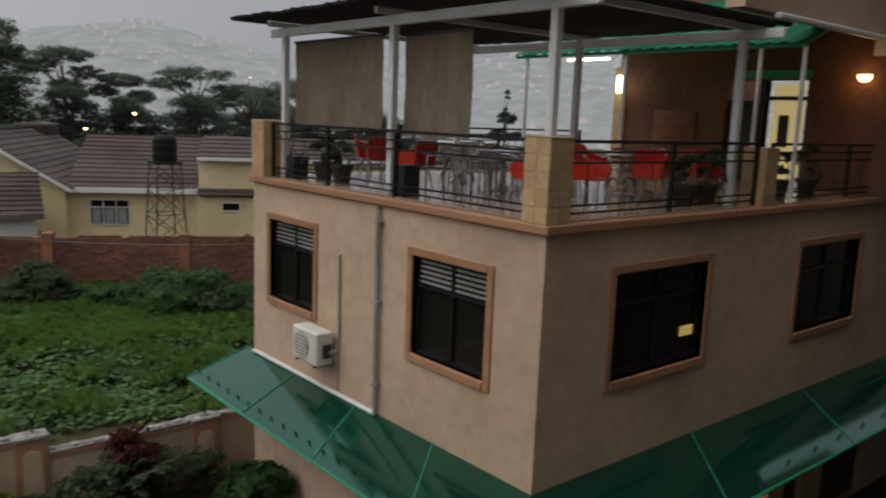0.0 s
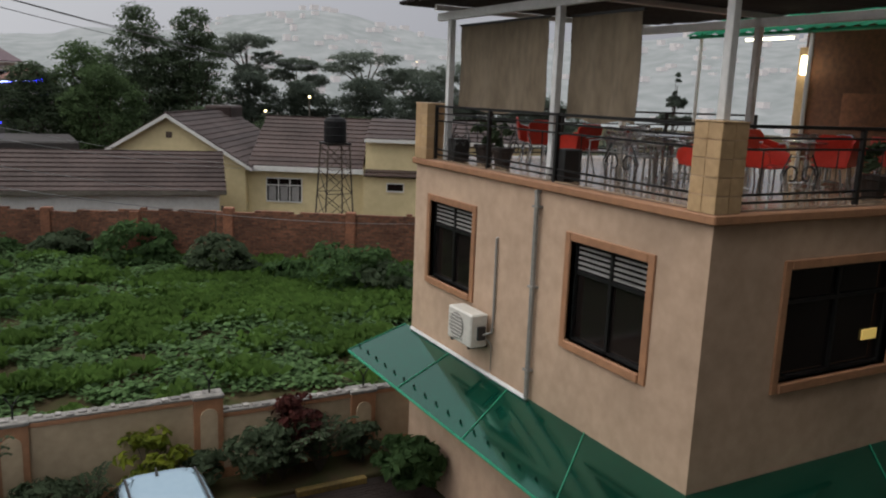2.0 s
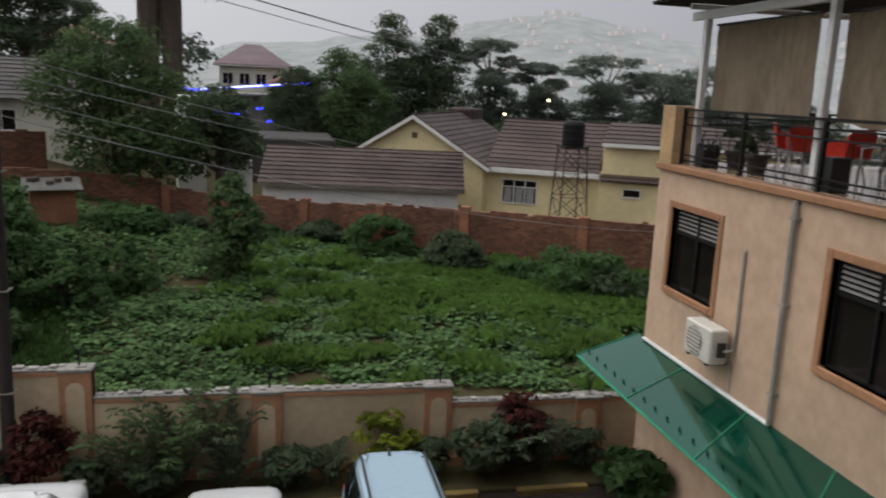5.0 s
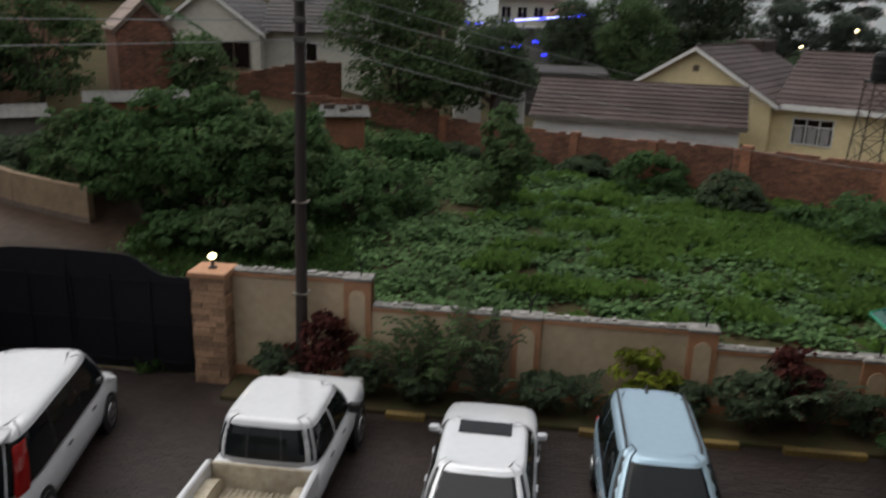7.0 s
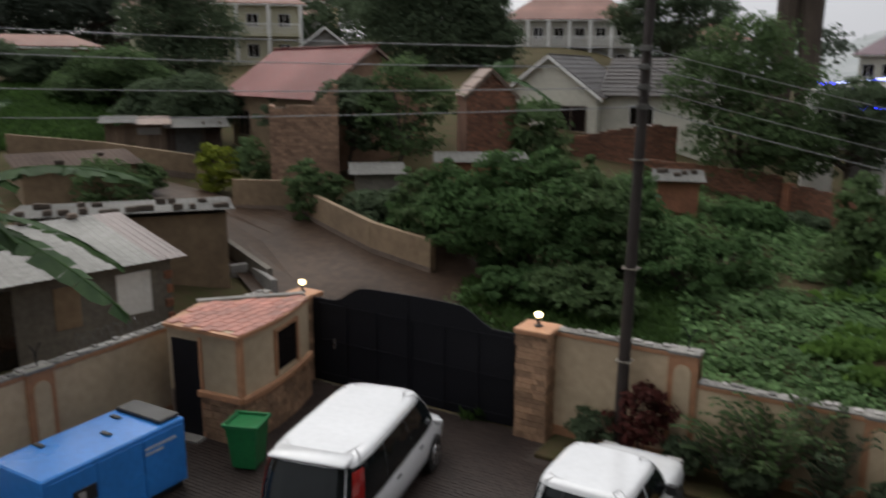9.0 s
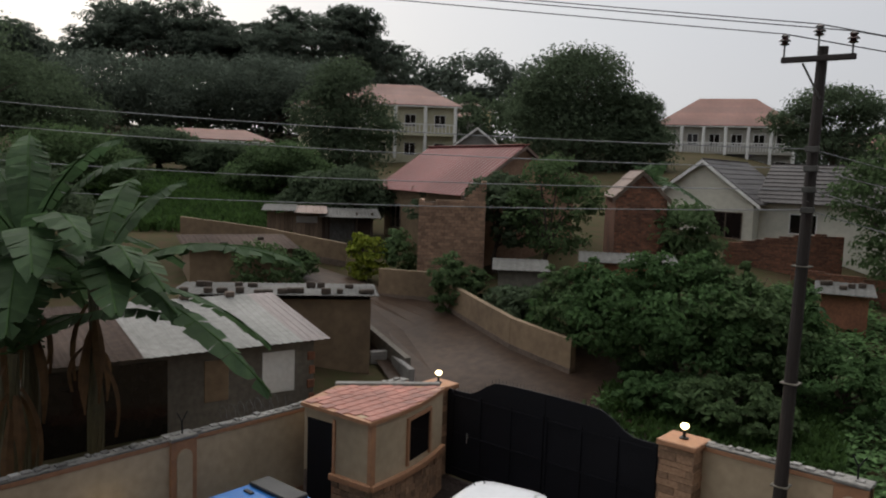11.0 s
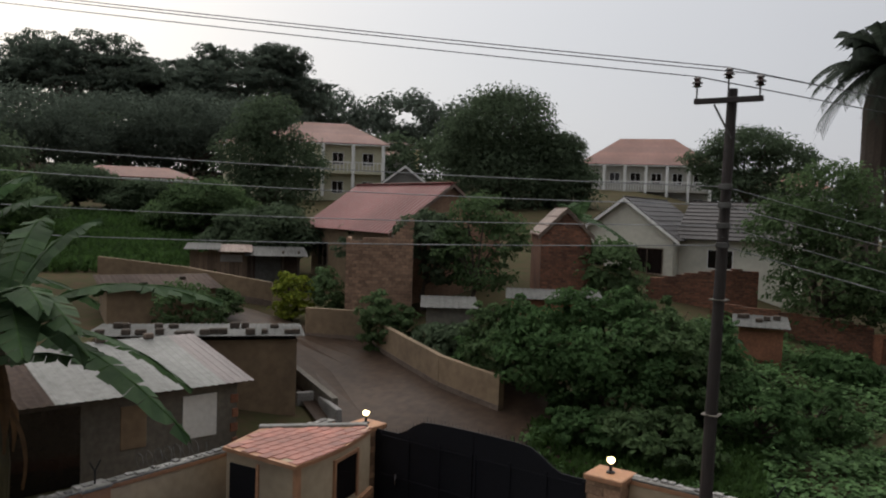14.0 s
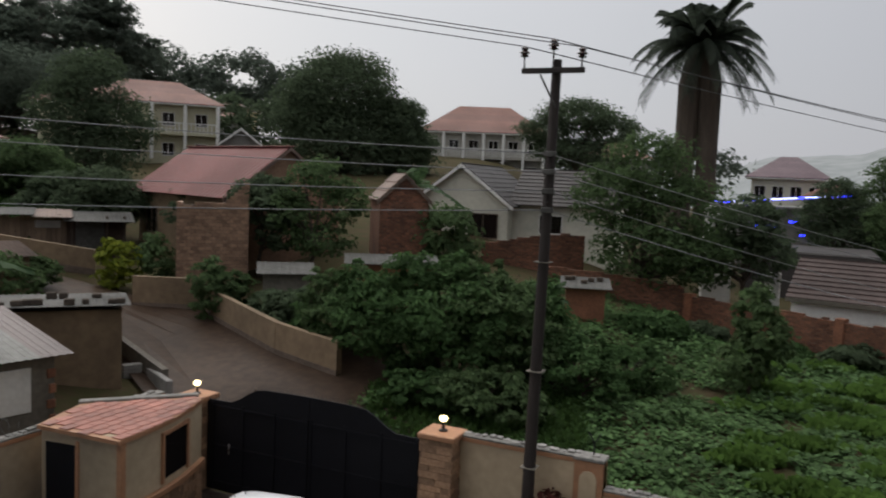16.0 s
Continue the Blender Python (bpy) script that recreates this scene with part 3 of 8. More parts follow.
    for i in range(11):
        for j in range(13):
            x0 = -14.3 + i * 0.25
            y0 = 11.34 + j * 0.31 + (0.15 if i % 2 else 0)
            y1, x1 = y0 + 0.30, x0 + 0.245
            t = min(1, max(0, ((y0 + y1) / 2 - c[1]) / (d[1] - c[1])))
            lim = c[0] + (d[0] - c[0]) * t + 0.16 * math.sin(math.pi * t) + 0.05
            if x0 > lim - 0.05 or y0 > 14.4 or (x0 < -13.80 - 0.35 * (y0 - 11.3) / 1.1) or (y0 < 11.4 and x0 > -12.4) or y0 + 0.15 - 12.75 > (x0 + 14.28) * 1.07:
                continue
            x1, y1 = min(x1, lim), min(y1, 14.48)
            bm = nb()
            zz = [rz(x, y) + 0.055 for x, y in ((x0, y0), (x1, y0), (x1, y1), (x0, y1))]
            prism(bm, [(x0, y0, zz[0] + 0.0), (x1, y0, zz[1] + 0.009), (x1, y1, zz[2] + 0.009), (x0, y1, zz[3] + 0.0)], (0, 0, 0.012))
            part("shingle", bm, M_SHINGLE, roof)
    bm = nb()
    bx(bm, 0.0, -0.06, 2.3, 2.5, 0.14, 2.58, 0.02, pose(-14.34, 12.72, 0, 0, 0, 47.0))
    part("parapet", bm, M_COPING, g, "rough grey mortar parapet")


build_guardhouse()

# yellow kerb stones along the planting bed, and the bed itself
for x0, x1 in ((-5.9, -5.0), (-4.4, -3.6), (-2.9, -2.1), (0.9, 1.6), (3.1, 3.9), (4.7, 6.2)):
    k = box("kerb_stone", M_KERB, None, x0, 14.12, -0.05, x1, 14.28, 0.13, 0.02)
    tagged(k, "worn yellow-painted kerb stone by the planting bed", "kerb", "yellow kerb stones")
tagged(box("planting_bed", M_EARTH, None, -6.4, 14.3, -0.1, 7.2, 15.38, 0.1, 0.03), "dark soil bed along the court wall", "planting bed", kind="structure")


# ---- the two-storey restaurant building with its roof terrace ----
BX, BY, BY1, BX1 = 7.39, 6.74, 14.68, 26.0
ZA, ZT = 3.08, 6.72


def wall_with_holes(name, axis, at, inward, lo, hi, z0, z1, holes, material, parent):
    """One wall slab with rectangular holes (lo, hi, z0, z1) through it."""
    us = sorted({lo, hi, *[v for h in holes for v in h[:2]]})
    ws = sorted({z0, z1, *[v for h in holes for v in h[2:]]})
    solid = lambda i, j: 0 <= i < len(us) - 1 and 0 <= j < len(ws) - 1 and not any(h[0] < (us[i] + us[i + 1]) / 2 < h[1] and h[2] < (ws[j] + ws[j + 1]) / 2 < h[3] for h in holes)
    bm = nb()
    made = {}

    def v(i, j, k):
        if (i, j, k) not in made:
            d = at + inward * k
            made[i, j, k] = bm.verts.new((d, us[i], ws[j]) if axis == "y" else (us[i], d, ws[j]))
        return made[i, j, k]

    for i in range(len(us) - 1):
        for j in range(len(ws) - 1):
            if not solid(i, j):
                continue
            for k in (0, 1):
                bm.faces.new((v(i, j, k), v(i + 1, j, k), v(i + 1, j + 1, k), v(i, j + 1, k)))
            for di, dj, (a, c), (e, f) in ((-1, 0, (i, j), (i, j + 1)), (1, 0, (i + 1, j), (i + 1, j + 1)), (0, -1, (i, j), (i + 1, j)), (0, 1, (i, j + 1), (i + 1, j + 1))):
                if not solid(i + di, j + dj):
                    bm.faces.new((v(a, c, 0), v(e, f, 0), v(e, f, 1), v(a, c, 1)))
    return part(name, bm, material, parent)


rest = thing("restaurant_building", "two-storey cream plastered building with a roof terrace", "building")
WINL = [(12.33, 13.98, 4.36, 5.9), (7.76, 9.42, 4.36, 5.9)]
WINR = [(8.86, 11.18, 4.36, 5.92), (14.2, 16.7, 4.28, 5.90), (19.4, 21.8, 4.28, 5.90)]
wall_with_holes("wall", "y", BX, 0.25, BY, BY1, 0, 6.57, WINL, M_CREAM, rest)
wall_with_holes("wall", "x", BY, 0.25, BX + 0.25, BX1, 0, 6.57, WINR + [(13.2, 14.0, 0.02, 2.3), (14.6, 15.4, 0.02, 2.3), (16.2, 18.2, 0.02, 2.3)], M_CREAM, rest)
box("wall", M_CREAM, rest, BX + 0.25, BY1 - 0.25, 0, BX1, BY1, 6.57)
box("wall", M_CREAM, rest, BX1 - 0.25, BY + 0.25, 0, BX1, BY1 - 0.25, 6.57)
box("ledge", M_TRIM, rest, BX - 0.09, BY - 0.09, 6.57, BX1, BY1 + 0.05, 6.70, 0.02, "terracotta ledge under the terrace rail")
box("inner_floor", M_MORTAR, rest, BX + 0.25, BY + 0.25, 3.0, BX1 - 0.25, BY1 - 0.25, 3.1)
box("inner_back_wall", M_CURTAIN, rest, BX + 3.2, BY + 3.2, 3.1, BX1 - 0.3, BY + 3.3, 6.5)


def window_unit(axis, at, h, louvre, parent):
    lo, hi, z0, z1 = h
    name = "window"
    def put(nm, m, a, b, za, zb, t0, t1, par, bev=0.0, lab=""):
        if axis == "y":
            return box(nm, m, par, at + t0, a, za, at + t1, b, zb, bev, lab)
        return box(nm, m, par, a, at + t0, za, b, at + t1, zb, bev, lab)
    win = put(name, M_GLASS, lo, hi, z0, z1, 0.13, 0.15, parent, 0, "dark glazed window")
    f = 0.13
    put("surround", M_TRIM, lo - f, lo, z0 - f, z1 + f, -0.035, 0.12, win, 0.012, "terracotta plaster surround")
    put("surround", M_TRIM, hi, hi + f, z0 - f, z1 + f, -0.035, 0.12, win, 0.012)
    put("surround", M_TRIM, lo, hi, z1, z1 + f, -0.035, 0.12, win, 0.012)
    put("sill", M_TRIM, lo, hi, z0 - f, z0, -0.055, 0.12, win, 0.012)
    mid = (lo + hi) / 2
    for a, b, za, zb in ((lo, lo + 0.05, z0, z1), (hi - 0.05, hi, z0, z1), (mid - 0.03, mid + 0.03, z0, z1), (lo, hi, z0, z0 + 0.05), (lo, hi, z1 - 0.05, z1)):
        put("frame", M_BLACK, a + 0.002, b - 0.002, za + 0.002, zb - 0.002, 0.08, 0.125, win)
    put("frame", M_BLACK, lo + 0.05, hi - 0.05, z1 - 0.50, z1 - 0.45, 0.085, 0.12, win)
    if louvre:
        for k in range(5):
            zz = z1 - 0.42 + k * 0.078
            for a, b in ((lo + 0.07, mid - 0.05), (mid + 0.05, hi - 0.07)):
                put("louvre", M_LOUVRE, a, b, zz, zz + 0.035, 0.095, 0.125, win)
    return win


for h in WINL:
    window_unit("y", BX, h, True, rest)
for h in WINR:
    window_unit("x", BY, h, False, rest)
# the corner room's lit panel, set just before its opaque glass
box("lit_panel", M_LITDIM, rest, 10.72, BY + 0.10, 4.72, 11.06, BY + 0.128, 4.88, 0.01, "small lit yellow panel set in front of the opaque glass")
# first ground-floor door glows itself in place of a lit room
for x0, x1 in ((13.25, 13.95), (14.65, 15.35), (16.25, 18.15)):
    box("lower_door", M_LITROOM if x0 < 13.5 else M_CURTAIN, rest, x0, BY + 0.12, 0.05, x1, BY + 0.16, 2.28, 0, "glazed ground-floor door")

# air conditioner, its pipe, and the rainwater pipe
ac = thing("air_conditioner", "white split air-conditioner unit on wall brackets", "air conditioner", at=(BX, 11.95, 3.55))
box("casing", M_ACWHITE, ac, -0.42, -0.42, 0.06, -0.08, 0.42, 0.66, 0.025)
bm = nb()
rod(bm, (-0.445, 0.08, 0.36), (-0.42, 0.08, 0.36), 0.24, 0.24, 20)
fan = part("fan_grille", bm, M_GREYPIPE, ac, "round grey fan grille")
for k in range(7):
    box("grille_bar", M_ACWHITE, fan, -0.455, -0.15, 0.16 + k * 0.065, -0.443, 0.31, 0.172 + k * 0.065)
for y in (-0.3, 0.3):
    box("bracket", M_BLACK, ac, -0.4, y - 0.02, 0.02, -0.004, y + 0.02, 0.06)
box("side_cover", M_PLASTIC, ac, -0.3, -0.47, 0.2, -0.14, -0.42, 0.45, 0.01)
bm = nb()
tube(bm, [(-0.2, -0.45, 0.3), (-0.06, -0.52, 0.34), (-0.035, -0.52, 0.6), (-0.035, -0.5, 2.02), (0.05, -0.47, 2.05)], 0.025)
tube(bm, [(-0.1, -0.46, 0.2), (-0.035, -0.5, 0.1), (-0.035, -0.5, -0.4)], 0.012)
part("pipe", bm, M_GREYPIPE, ac, "insulated pipe up the wall")
dp = thing("drain_pipe", "grey plastic rainwater pipe down the wall", "pipe", at=(BX, 10.28, ZA))
bm = nb()
tube(bm, [(0.05, 0.02, 3.48), (-0.07, 0.02, 3.44), (-0.07, 0.0, 3.3), (-0.07, -0.02, 0.05)], 0.045)
part("tube", bm, M_GREYPIPE, dp)
for z in (0.5, 1.9, 3.2):
    box("clip", M_GREYPIPE, dp, -0.12, -0.08, z, -0.0, 0.06, z + 0.035)
bm = nb()
tube(bm, [(-0.06, 0.0, 0.06), (-0.06, 0.0, 0.02), (-0.06, 4.3, 0.02)], 0.04)
part("foot_pipe", bm, M_ALU, dp, "white pipe along the awning top")


def awning():
    a = thing("awning", "wet green sheet awning round the building", "awning", kind="")
    ox, oy = 6.08, 5.36
    zo = 2.66
    yend = 14.95
    # left slope in panels, then right slope in panels
    n = 4
    for k in range(n):
        y0, y1 = BY + (yend - BY) * k / n, BY + (yend - BY) * (k + 1) / n
        yo0 = oy + (yend - oy) * k / n
        yo1 = oy + (yend - oy) * (k + 1) / n
        bm = nb()
        prism(bm, [(BX - 0.004, y0, ZA), (BX - 0.004, y1, ZA), (ox, yo1, zo), (ox, yo0, zo)], (0, 0, -0.03))
        part("panel", bm, M_AWN, a)
        bm = nb()
        tube(bm, [(BX - 0.01, y1, ZA + 0.012), (ox, yo1, zo + 0.012)], 0.010, 5)
        part("seam", bm, M_GREENPAINT, a)
    m = 5
    for k in range(m):
        x0, x1 = BX + (BX1 - BX) * k / m, BX + (BX1 - BX) * (k + 1) / m
        xo0, xo1 = ox + (BX1 - ox) * k / m, ox + (BX1 - ox) * (k + 1) / m
        bm = nb()
        prism(bm, [(x0, BY - 0.004, ZA), (xo0, oy, zo), (xo1, oy, zo), (x1, BY - 0.004, ZA)], (0, 0, -0.03))
        part("panel", bm, M_AWN, a)
        bm = nb()
        tube(bm, [(x1, BY - 0.01, ZA + 0.012), (xo1, oy, zo + 0.012)], 0.010, 5)
        part("seam", bm, M_GREENPAINT, a)
    bm = nb()
    tube(bm, [(ox, yend, zo - 0.03), (ox, oy, zo - 0.03), (BX1, oy, zo - 0.03)], 0.03, 6)
    part("edge_tube", bm, M_GREENPAINT, a)
    for k in range(22):
        bm = nb()
        y = oy + 0.5 + (yend - oy - 0.6) * k / 21
        rod(bm, (ox + 0.2, y, zo + 0.06), (ox + 0.19, y, zo + 0.13), 0.022, 0.018, 6)
        part("bolt", bm, M_AWN, a)
    for k in range(22):
        bm = nb()
        x = ox + 0.5 + (BX1 - ox - 0.6) * k / 21
        rod(bm, (x, oy + 0.2, zo + 0.06), (x, oy + 0.19, zo + 0.13), 0.022, 0.018, 6)
        part("bolt", bm, M_AWN, a)
    for y in (BY + 0.6, 9.4, 12.0, 14.6):
        bm = nb()
        rod(bm, (ox + 0.05, y, zo - 0.05), (BX - 0.005, y, zo - 0.5), 0.02)
        part("strut", bm, M_GREENPAINT, a)


awning()

# terrace floor tiles as pieces, posts, railing
tfloor = box("terrace_floor", M_MORTAR, None, BX + 0.05, BY + 0.05, 6.70, BX1 - 0.05, BY1 - 0.05, 6.705)
tagged(tfloor, "wet polished beige terrace tiles", "floor", kind="structure")
tile_me = bpy.data.meshes.new("floor_tile")
bmt = bx(nb(), 0.006, 0.006, 0, 0.594, 0.594, 0.015, 0.004)
bmt.to_mesh(tile_me)
bmt.free()
tile_me.materials.append(M_FLOOR)
for i in range(20):
    for j in range(13):
        if BX + 0.1 + i * 0.6 > 19.6 or BY + 0.1 + j * 0.6 > BY1 - 0.6:
            continue
        t = new("tile", tile_me)
        t.parent = tfloor
        t.location = (BX + 0.08 + i * 0.6, BY + 0.08 + j * 0.6, 6.705)


def tiled_post(x, y, top, w):
    p = thing("terrace_post", "tan-tiled corner post of the terrace", "post", "tiled terrace posts", at=(x, y, 6.70))
    h = top - 6.70
    box("core", M_CREAM, p, -w / 2 + 0.012, -w / 2 + 0.012, 0, w / 2 - 0.012, w / 2 - 0.012, h - 0.02)
    rows = 5
    for k in range(rows):
        z0, z1 = h * k / rows + 0.006, h * (k + 1) / rows - 0.006
        for s in (-1, 1):
            for q in (0, 1):
                a, b = -w / 2 + q * w / 2 + 0.005, -w / 2 + (q + 1) * w / 2 - 0.005
                ya, yb = sorted((s * (w / 2 - 0.014), s * w / 2))
                box("tile", M_TILE, p, a, ya, z0, b, yb, z1)
                box("tile", M_TILE, p, ya, a, z0, yb, b, z1)
    box("cap", M_TILE, p, -w / 2 - 0.01, -w / 2 - 0.01, h - 0.02, w / 2 + 0.01, w / 2 + 0.01, h, 0.008)


tiled_post(7.53, 6.90, 7.80, 0.44)
tiled_post(7.55, 14.36, 7.80, 0.5)
tiled_post(12.8, 6.92, 7.68, 0.42)


def railing(a, b, panels, top=7.74):
    """A black iron railing from a to b with thick posts, rails, and a scroll in each panel."""
    a, b = Vector((*a, 6.70)), Vector((*b, 6.70))
    d = b - a
    ln = d.length
    r = thing("railing", "black wrought-iron terrace railing with scrolls", "railing", at=tuple(a), rz=math.degrees(math.atan2(d.y, d.x)))
    h = top - 6.70
    for z in (0.10, 0.2, h - 0.28, h - 0.14, h - 0.0):
        bm = nb()
        s = 0.022 if z == h else 0.014
        bx(bm, 0, -s, z - s, ln, s, z + s)
        part("rail", bm, M_BLACK, r)
    for k in range(panels + 1):
        u = ln * k / panels
        box("baluster", M_BLACK, r, u - 0.03, -0.03, 0, u + 0.03, 0.03, h + 0.02)
    for k in range(panels):
        u = ln * (k + 0.5) / panels
        w = ln / panels
        for s in (-1, 1):
            bm = nb()
            pts = [(u + s * (0.05 + 0.16 * (1 - q / 14) * math.cos(q * 0.55) + 0.1), 0, 0.42 + 0.16 * (1 - q / 14) * math.sin(q * 0.55)) for q in range(14)]
            tube(bm, pts, 0.013, 5)
            tube(bm, [(u + s * 0.3, 0, 0.22), (u + s * 0.36, 0, 0.45), (u + s * 0.2, 0, 0.7)], 0.012, 5)
            part("scroll", bm, M_BLACK, r)
        for s in (-1, 1):
            bm = nb()
            rod(bm, (u + s * w * 0.3, 0, 0.2), (u + s * w * 0.3, 0, h - 0.28), 0.009, n=5)
            part("bar", bm, M_BLACK, r)
    return r


railing((7.5, 14.1), (7.5, 10.1), 2)
railing((7.5, 10.1), (7.5, 7.13), 1)
railing((7.77, 6.86), (12.55, 6.86), 2)
railing((13.05, 6.86), (19.0, 6.86), 2)
railing((7.8, 14.5), (17.0, 14.5), 3)
# black boxes by the posts; the nearer stands in for a dark pot
for y in (10.05, 13.5):
    b_ = box("dark_terrace_box", M_PLASTIC, None, 7.52, y - 0.14, 6.72, 7.86, y + 0.14, 7.22 if y < 12 else 7.15, 0.015)
    tagged(b_, "black box standing behind the rail", "box")


def pergola():
    p = thing("pergola", "white steel pergola with dark slatted roof", "pergola")
    for x, y in ((7.62, 13.83), (7.62, 10.38), (7.62, 6.98), (12.0, 6.98), (12.0, 10.38), (12.0, 13.83)):
        z0 = 6.72 if (x, y) != (7.62, 6.98) else 7.80
        box("post", M_ALU, p, x - 0.06, y - 0.06, z0, x + 0.06, y + 0.06, 9.37, 0.01)
    for x in (7.62, 12.0):
        box("beam", M_ALU, p, x - 0.05, 6.3, 9.37, x + 0.05, 14.35, 9.52, 0.01)
    for y in (6.98, 10.38, 13.83):
        box("beam", M_ALU, p, 7.25, y - 0.04, 9.52, 12.9, y + 0.04, 9.62, 0.01)
    rnd = random.Random(2)
    n = 56
    for k in range(n):
        y = 6.62 + k * (14.45 - 6.62) / (n - 1)
        t = rnd.uniform(-0.06, 0.06)
        box("slat", M_SLAT, p, 6.80 + t, y - 0.05, 9.625, 12.6 + t * 2, y + 0.045, 9.665 + rnd.uniform(0, 0.02))
    return p


pergola()


def blind(y0, y1, z0, z1, x):
    b = thing("canvas_blind", "brown canvas blind hanging from the pergola", "blind", "terrace blinds", at=(x, y0, z0))
    verts, faces = [], []
    n, m = 28, 10
    w, h = y1 - y0, z1 - z0
    for layer in (0, 0.012):
        for i in range(n + 1):
            for j in range(m + 1):
                u, v = i / n, j / m
                fold = 0.03 * math.sin(u * 17 + 1.5 * math.sin(3 * v)) * (1 - 0.6 * v) + 0.02 * noise.noise((u * 6, v * 3, y0))
                pull = 0.06 * (1 - v) * math.sin(u * 2.2)
                verts.append((fold + layer, u * w + pull * (0.5 - u), v * h + 0.03 * math.sin(u * 9) * (1 - v)))
    s = (n + 1) * (m + 1)
    for i in range(n):
        for j in range(m):
            a = i * (m + 1) + j
            faces.append((a, a + 1, a + m + 2, a + m + 1))
            faces.append((s + a, s + a + m + 1, s + a + m + 2, s + a + 1))
    c = raw("cloth", verts, faces, M_CLOTH, b)
    for p in c.data.polygons:
        p.use_smooth = True
    box("rod", M_BLACK, b, -0.02, -0.05, h - 0.01, 0.03, w + 0.05, h + 0.03)


blind(10.95, 13.75, 7.70, 9.26, 7.80)
blind(8.75, 10.3, 7.66, 9.22, 7.80)

# brick upper block at the back, with door, lamp and green canopy
blk = thing("brick_block", "dark red brick upper block behind the terrace", "building")
wall_with_holes("wall", "y", 17.0, 0.25, 5.0, 13.25, 6.72, 10.95, [(8.3, 9.25, 6.74, 9.05), (9.35, 10.2, 6.74, 9.05)], M_BRICK, blk)
box("wall", M_BRICK, blk, 17.25, 13.0, 6.72, 24.0, 13.25, 10.95)
box("corner_pier", M_TILE, blk, 16.85, 13.05, 6.72, 17.0, 13.3, 9.4)
# self-lit panel in the door hole gives the look of a lit room
box("room_glow_panel", M_LITROOM, blk, 17.22, 8.45, 6.9, 17.245, 9.15, 8.98, 0, "glowing yellow panel standing in for the lit room")
box("door", M_CURTAIN, blk, 17.14, 9.36, 6.76, 17.18, 10.19, 8.6, 0, "half-open glazed door")
box("door_frame", M_BLACK, blk, 16.98, 9.25, 6.72, 17.2, 9.35, 9.05)
box("door_frame", M_BLACK, blk, 16.98, 8.3, 8.62, 17.2, 9.25, 8.70)
box("lintel", M_GREENPAINT, blk, 16.97, 8.25, 9.08, 17.0, 9.95, 9.26, 0, "green board above the door")
box("notice", M_CURTAIN, blk, 17.19, 8.75, 7.6, 17.215, 8.98, 8.3, 0, "dark framed notice")
box("framed_panel", M_BRICKP, blk, 16.95, 10.9, 7.55, 16.998, 12.1, 8.35, 0.01, "plain framed brown board on the brick")
parapet = thing("upper_parapet", "cream plaster parapet of the upper floor", "parapet")
box("slab", M_CREAM, parapet, 11.4, 6.66, 9.80, 26.0, 7.0, 11.5)
box("gutter", M_ALU, parapet, 12.2, 6.5, 9.70, 26.0, 6.62, 9.79, 0.02, "white gutter")
box("bearer", M_ALU, parapet, 16.9, 6.6, 9.5, 17.0, 7.0, 9.78)
cn = thing("green_canopy", "green corrugated canopy on thin steel posts", "canopy")
verts, faces = [], []
nn = 90
for i in range(nn + 1):
    y = 6.7 + i * (13.6 - 6.7) / nn
    w_ = 0.025 * math.sin(i * 1.6)
    verts += [(13.45, y, 9.47 + w_), (16.98, y, 10.85 + w_), (13.45, y, 9.455 + w_), (16.98, y, 10.835 + w_)]
for i in range(nn):
    a = i * 4
    faces += [(a, a + 1, a + 5, a + 4), (a + 2, a + 6, a + 7, a + 3)]
raw("sheet", verts, faces, M_CANOPY, cn)
for y in (6.75, 7.55, 10.5, 13.3):
    bm = nb()
    rod(bm, (13.6, y, 6.72), (13.6, y, 9.43), 0.04)
    part("post", bm, M_ALU, cn)
    bm = nb()
    rod(bm, (13.5, y, 9.42), (16.98, y, 10.78), 0.03)
    part("rafter", bm, M_GREENPAINT, cn)
bm = nb()
rod(bm, (13.55, 6.7, 9.42), (13.55, 13.6, 9.42), 0.035)
part("edge_beam", bm, M_GREENPAINT, cn)
tl = thing("tube_light", "lit fluorescent tube under the canopy", "lamp", at=(14.2, 12.0, 9.40))
box("tube", M_TUBE, tl, -0.03, -0.6, -0.05, 0.03, 0.6, 0.0, 0.01)
wl_ = thing("corner_light", "lit lamp on the brick pier", "lamp", at=(16.84, 13.1, 8.95))
box("shade", M_TUBE, wl_, -0.1, -0.08, -0.2, 0.0, 0.08, 0.25, 0.03)
ol = thing("wall_lamp", "orange lit wall lamp on brick", "lamp", at=(16.98, 7.15, 9.05))
bm = nb()
turned(bm, [(0.03, -0.06), (0.1, -0.03), (0.14, 0.04), (0.12, 0.08), (0.03, 0.09)], n=12)
part("shade", bm, M_ORANGE, ol)
# last light has no fixture: it is added behind the lit door
for p_, e_, c_ in (((16.6, 7.15, 9.0), 5, (1, 0.55, 0.2)), ((14.2, 12.0, 9.2), 4, (1, 0.93, 0.7)), ((16.5, 13.0, 8.9), 2.5, (1, 0.9, 0.6)), ((18.0, 8.8, 8.5), 3, (1, 0.85, 0.5))):
    q_ = new("terrace_lamp_light", bpy.data.lights.new("terrace_lamp_light", "POINT"))
    q_.data.energy, q_.data.color, q_.data.shadow_soft_size, q_.location = e_, c_, 0.1, p_


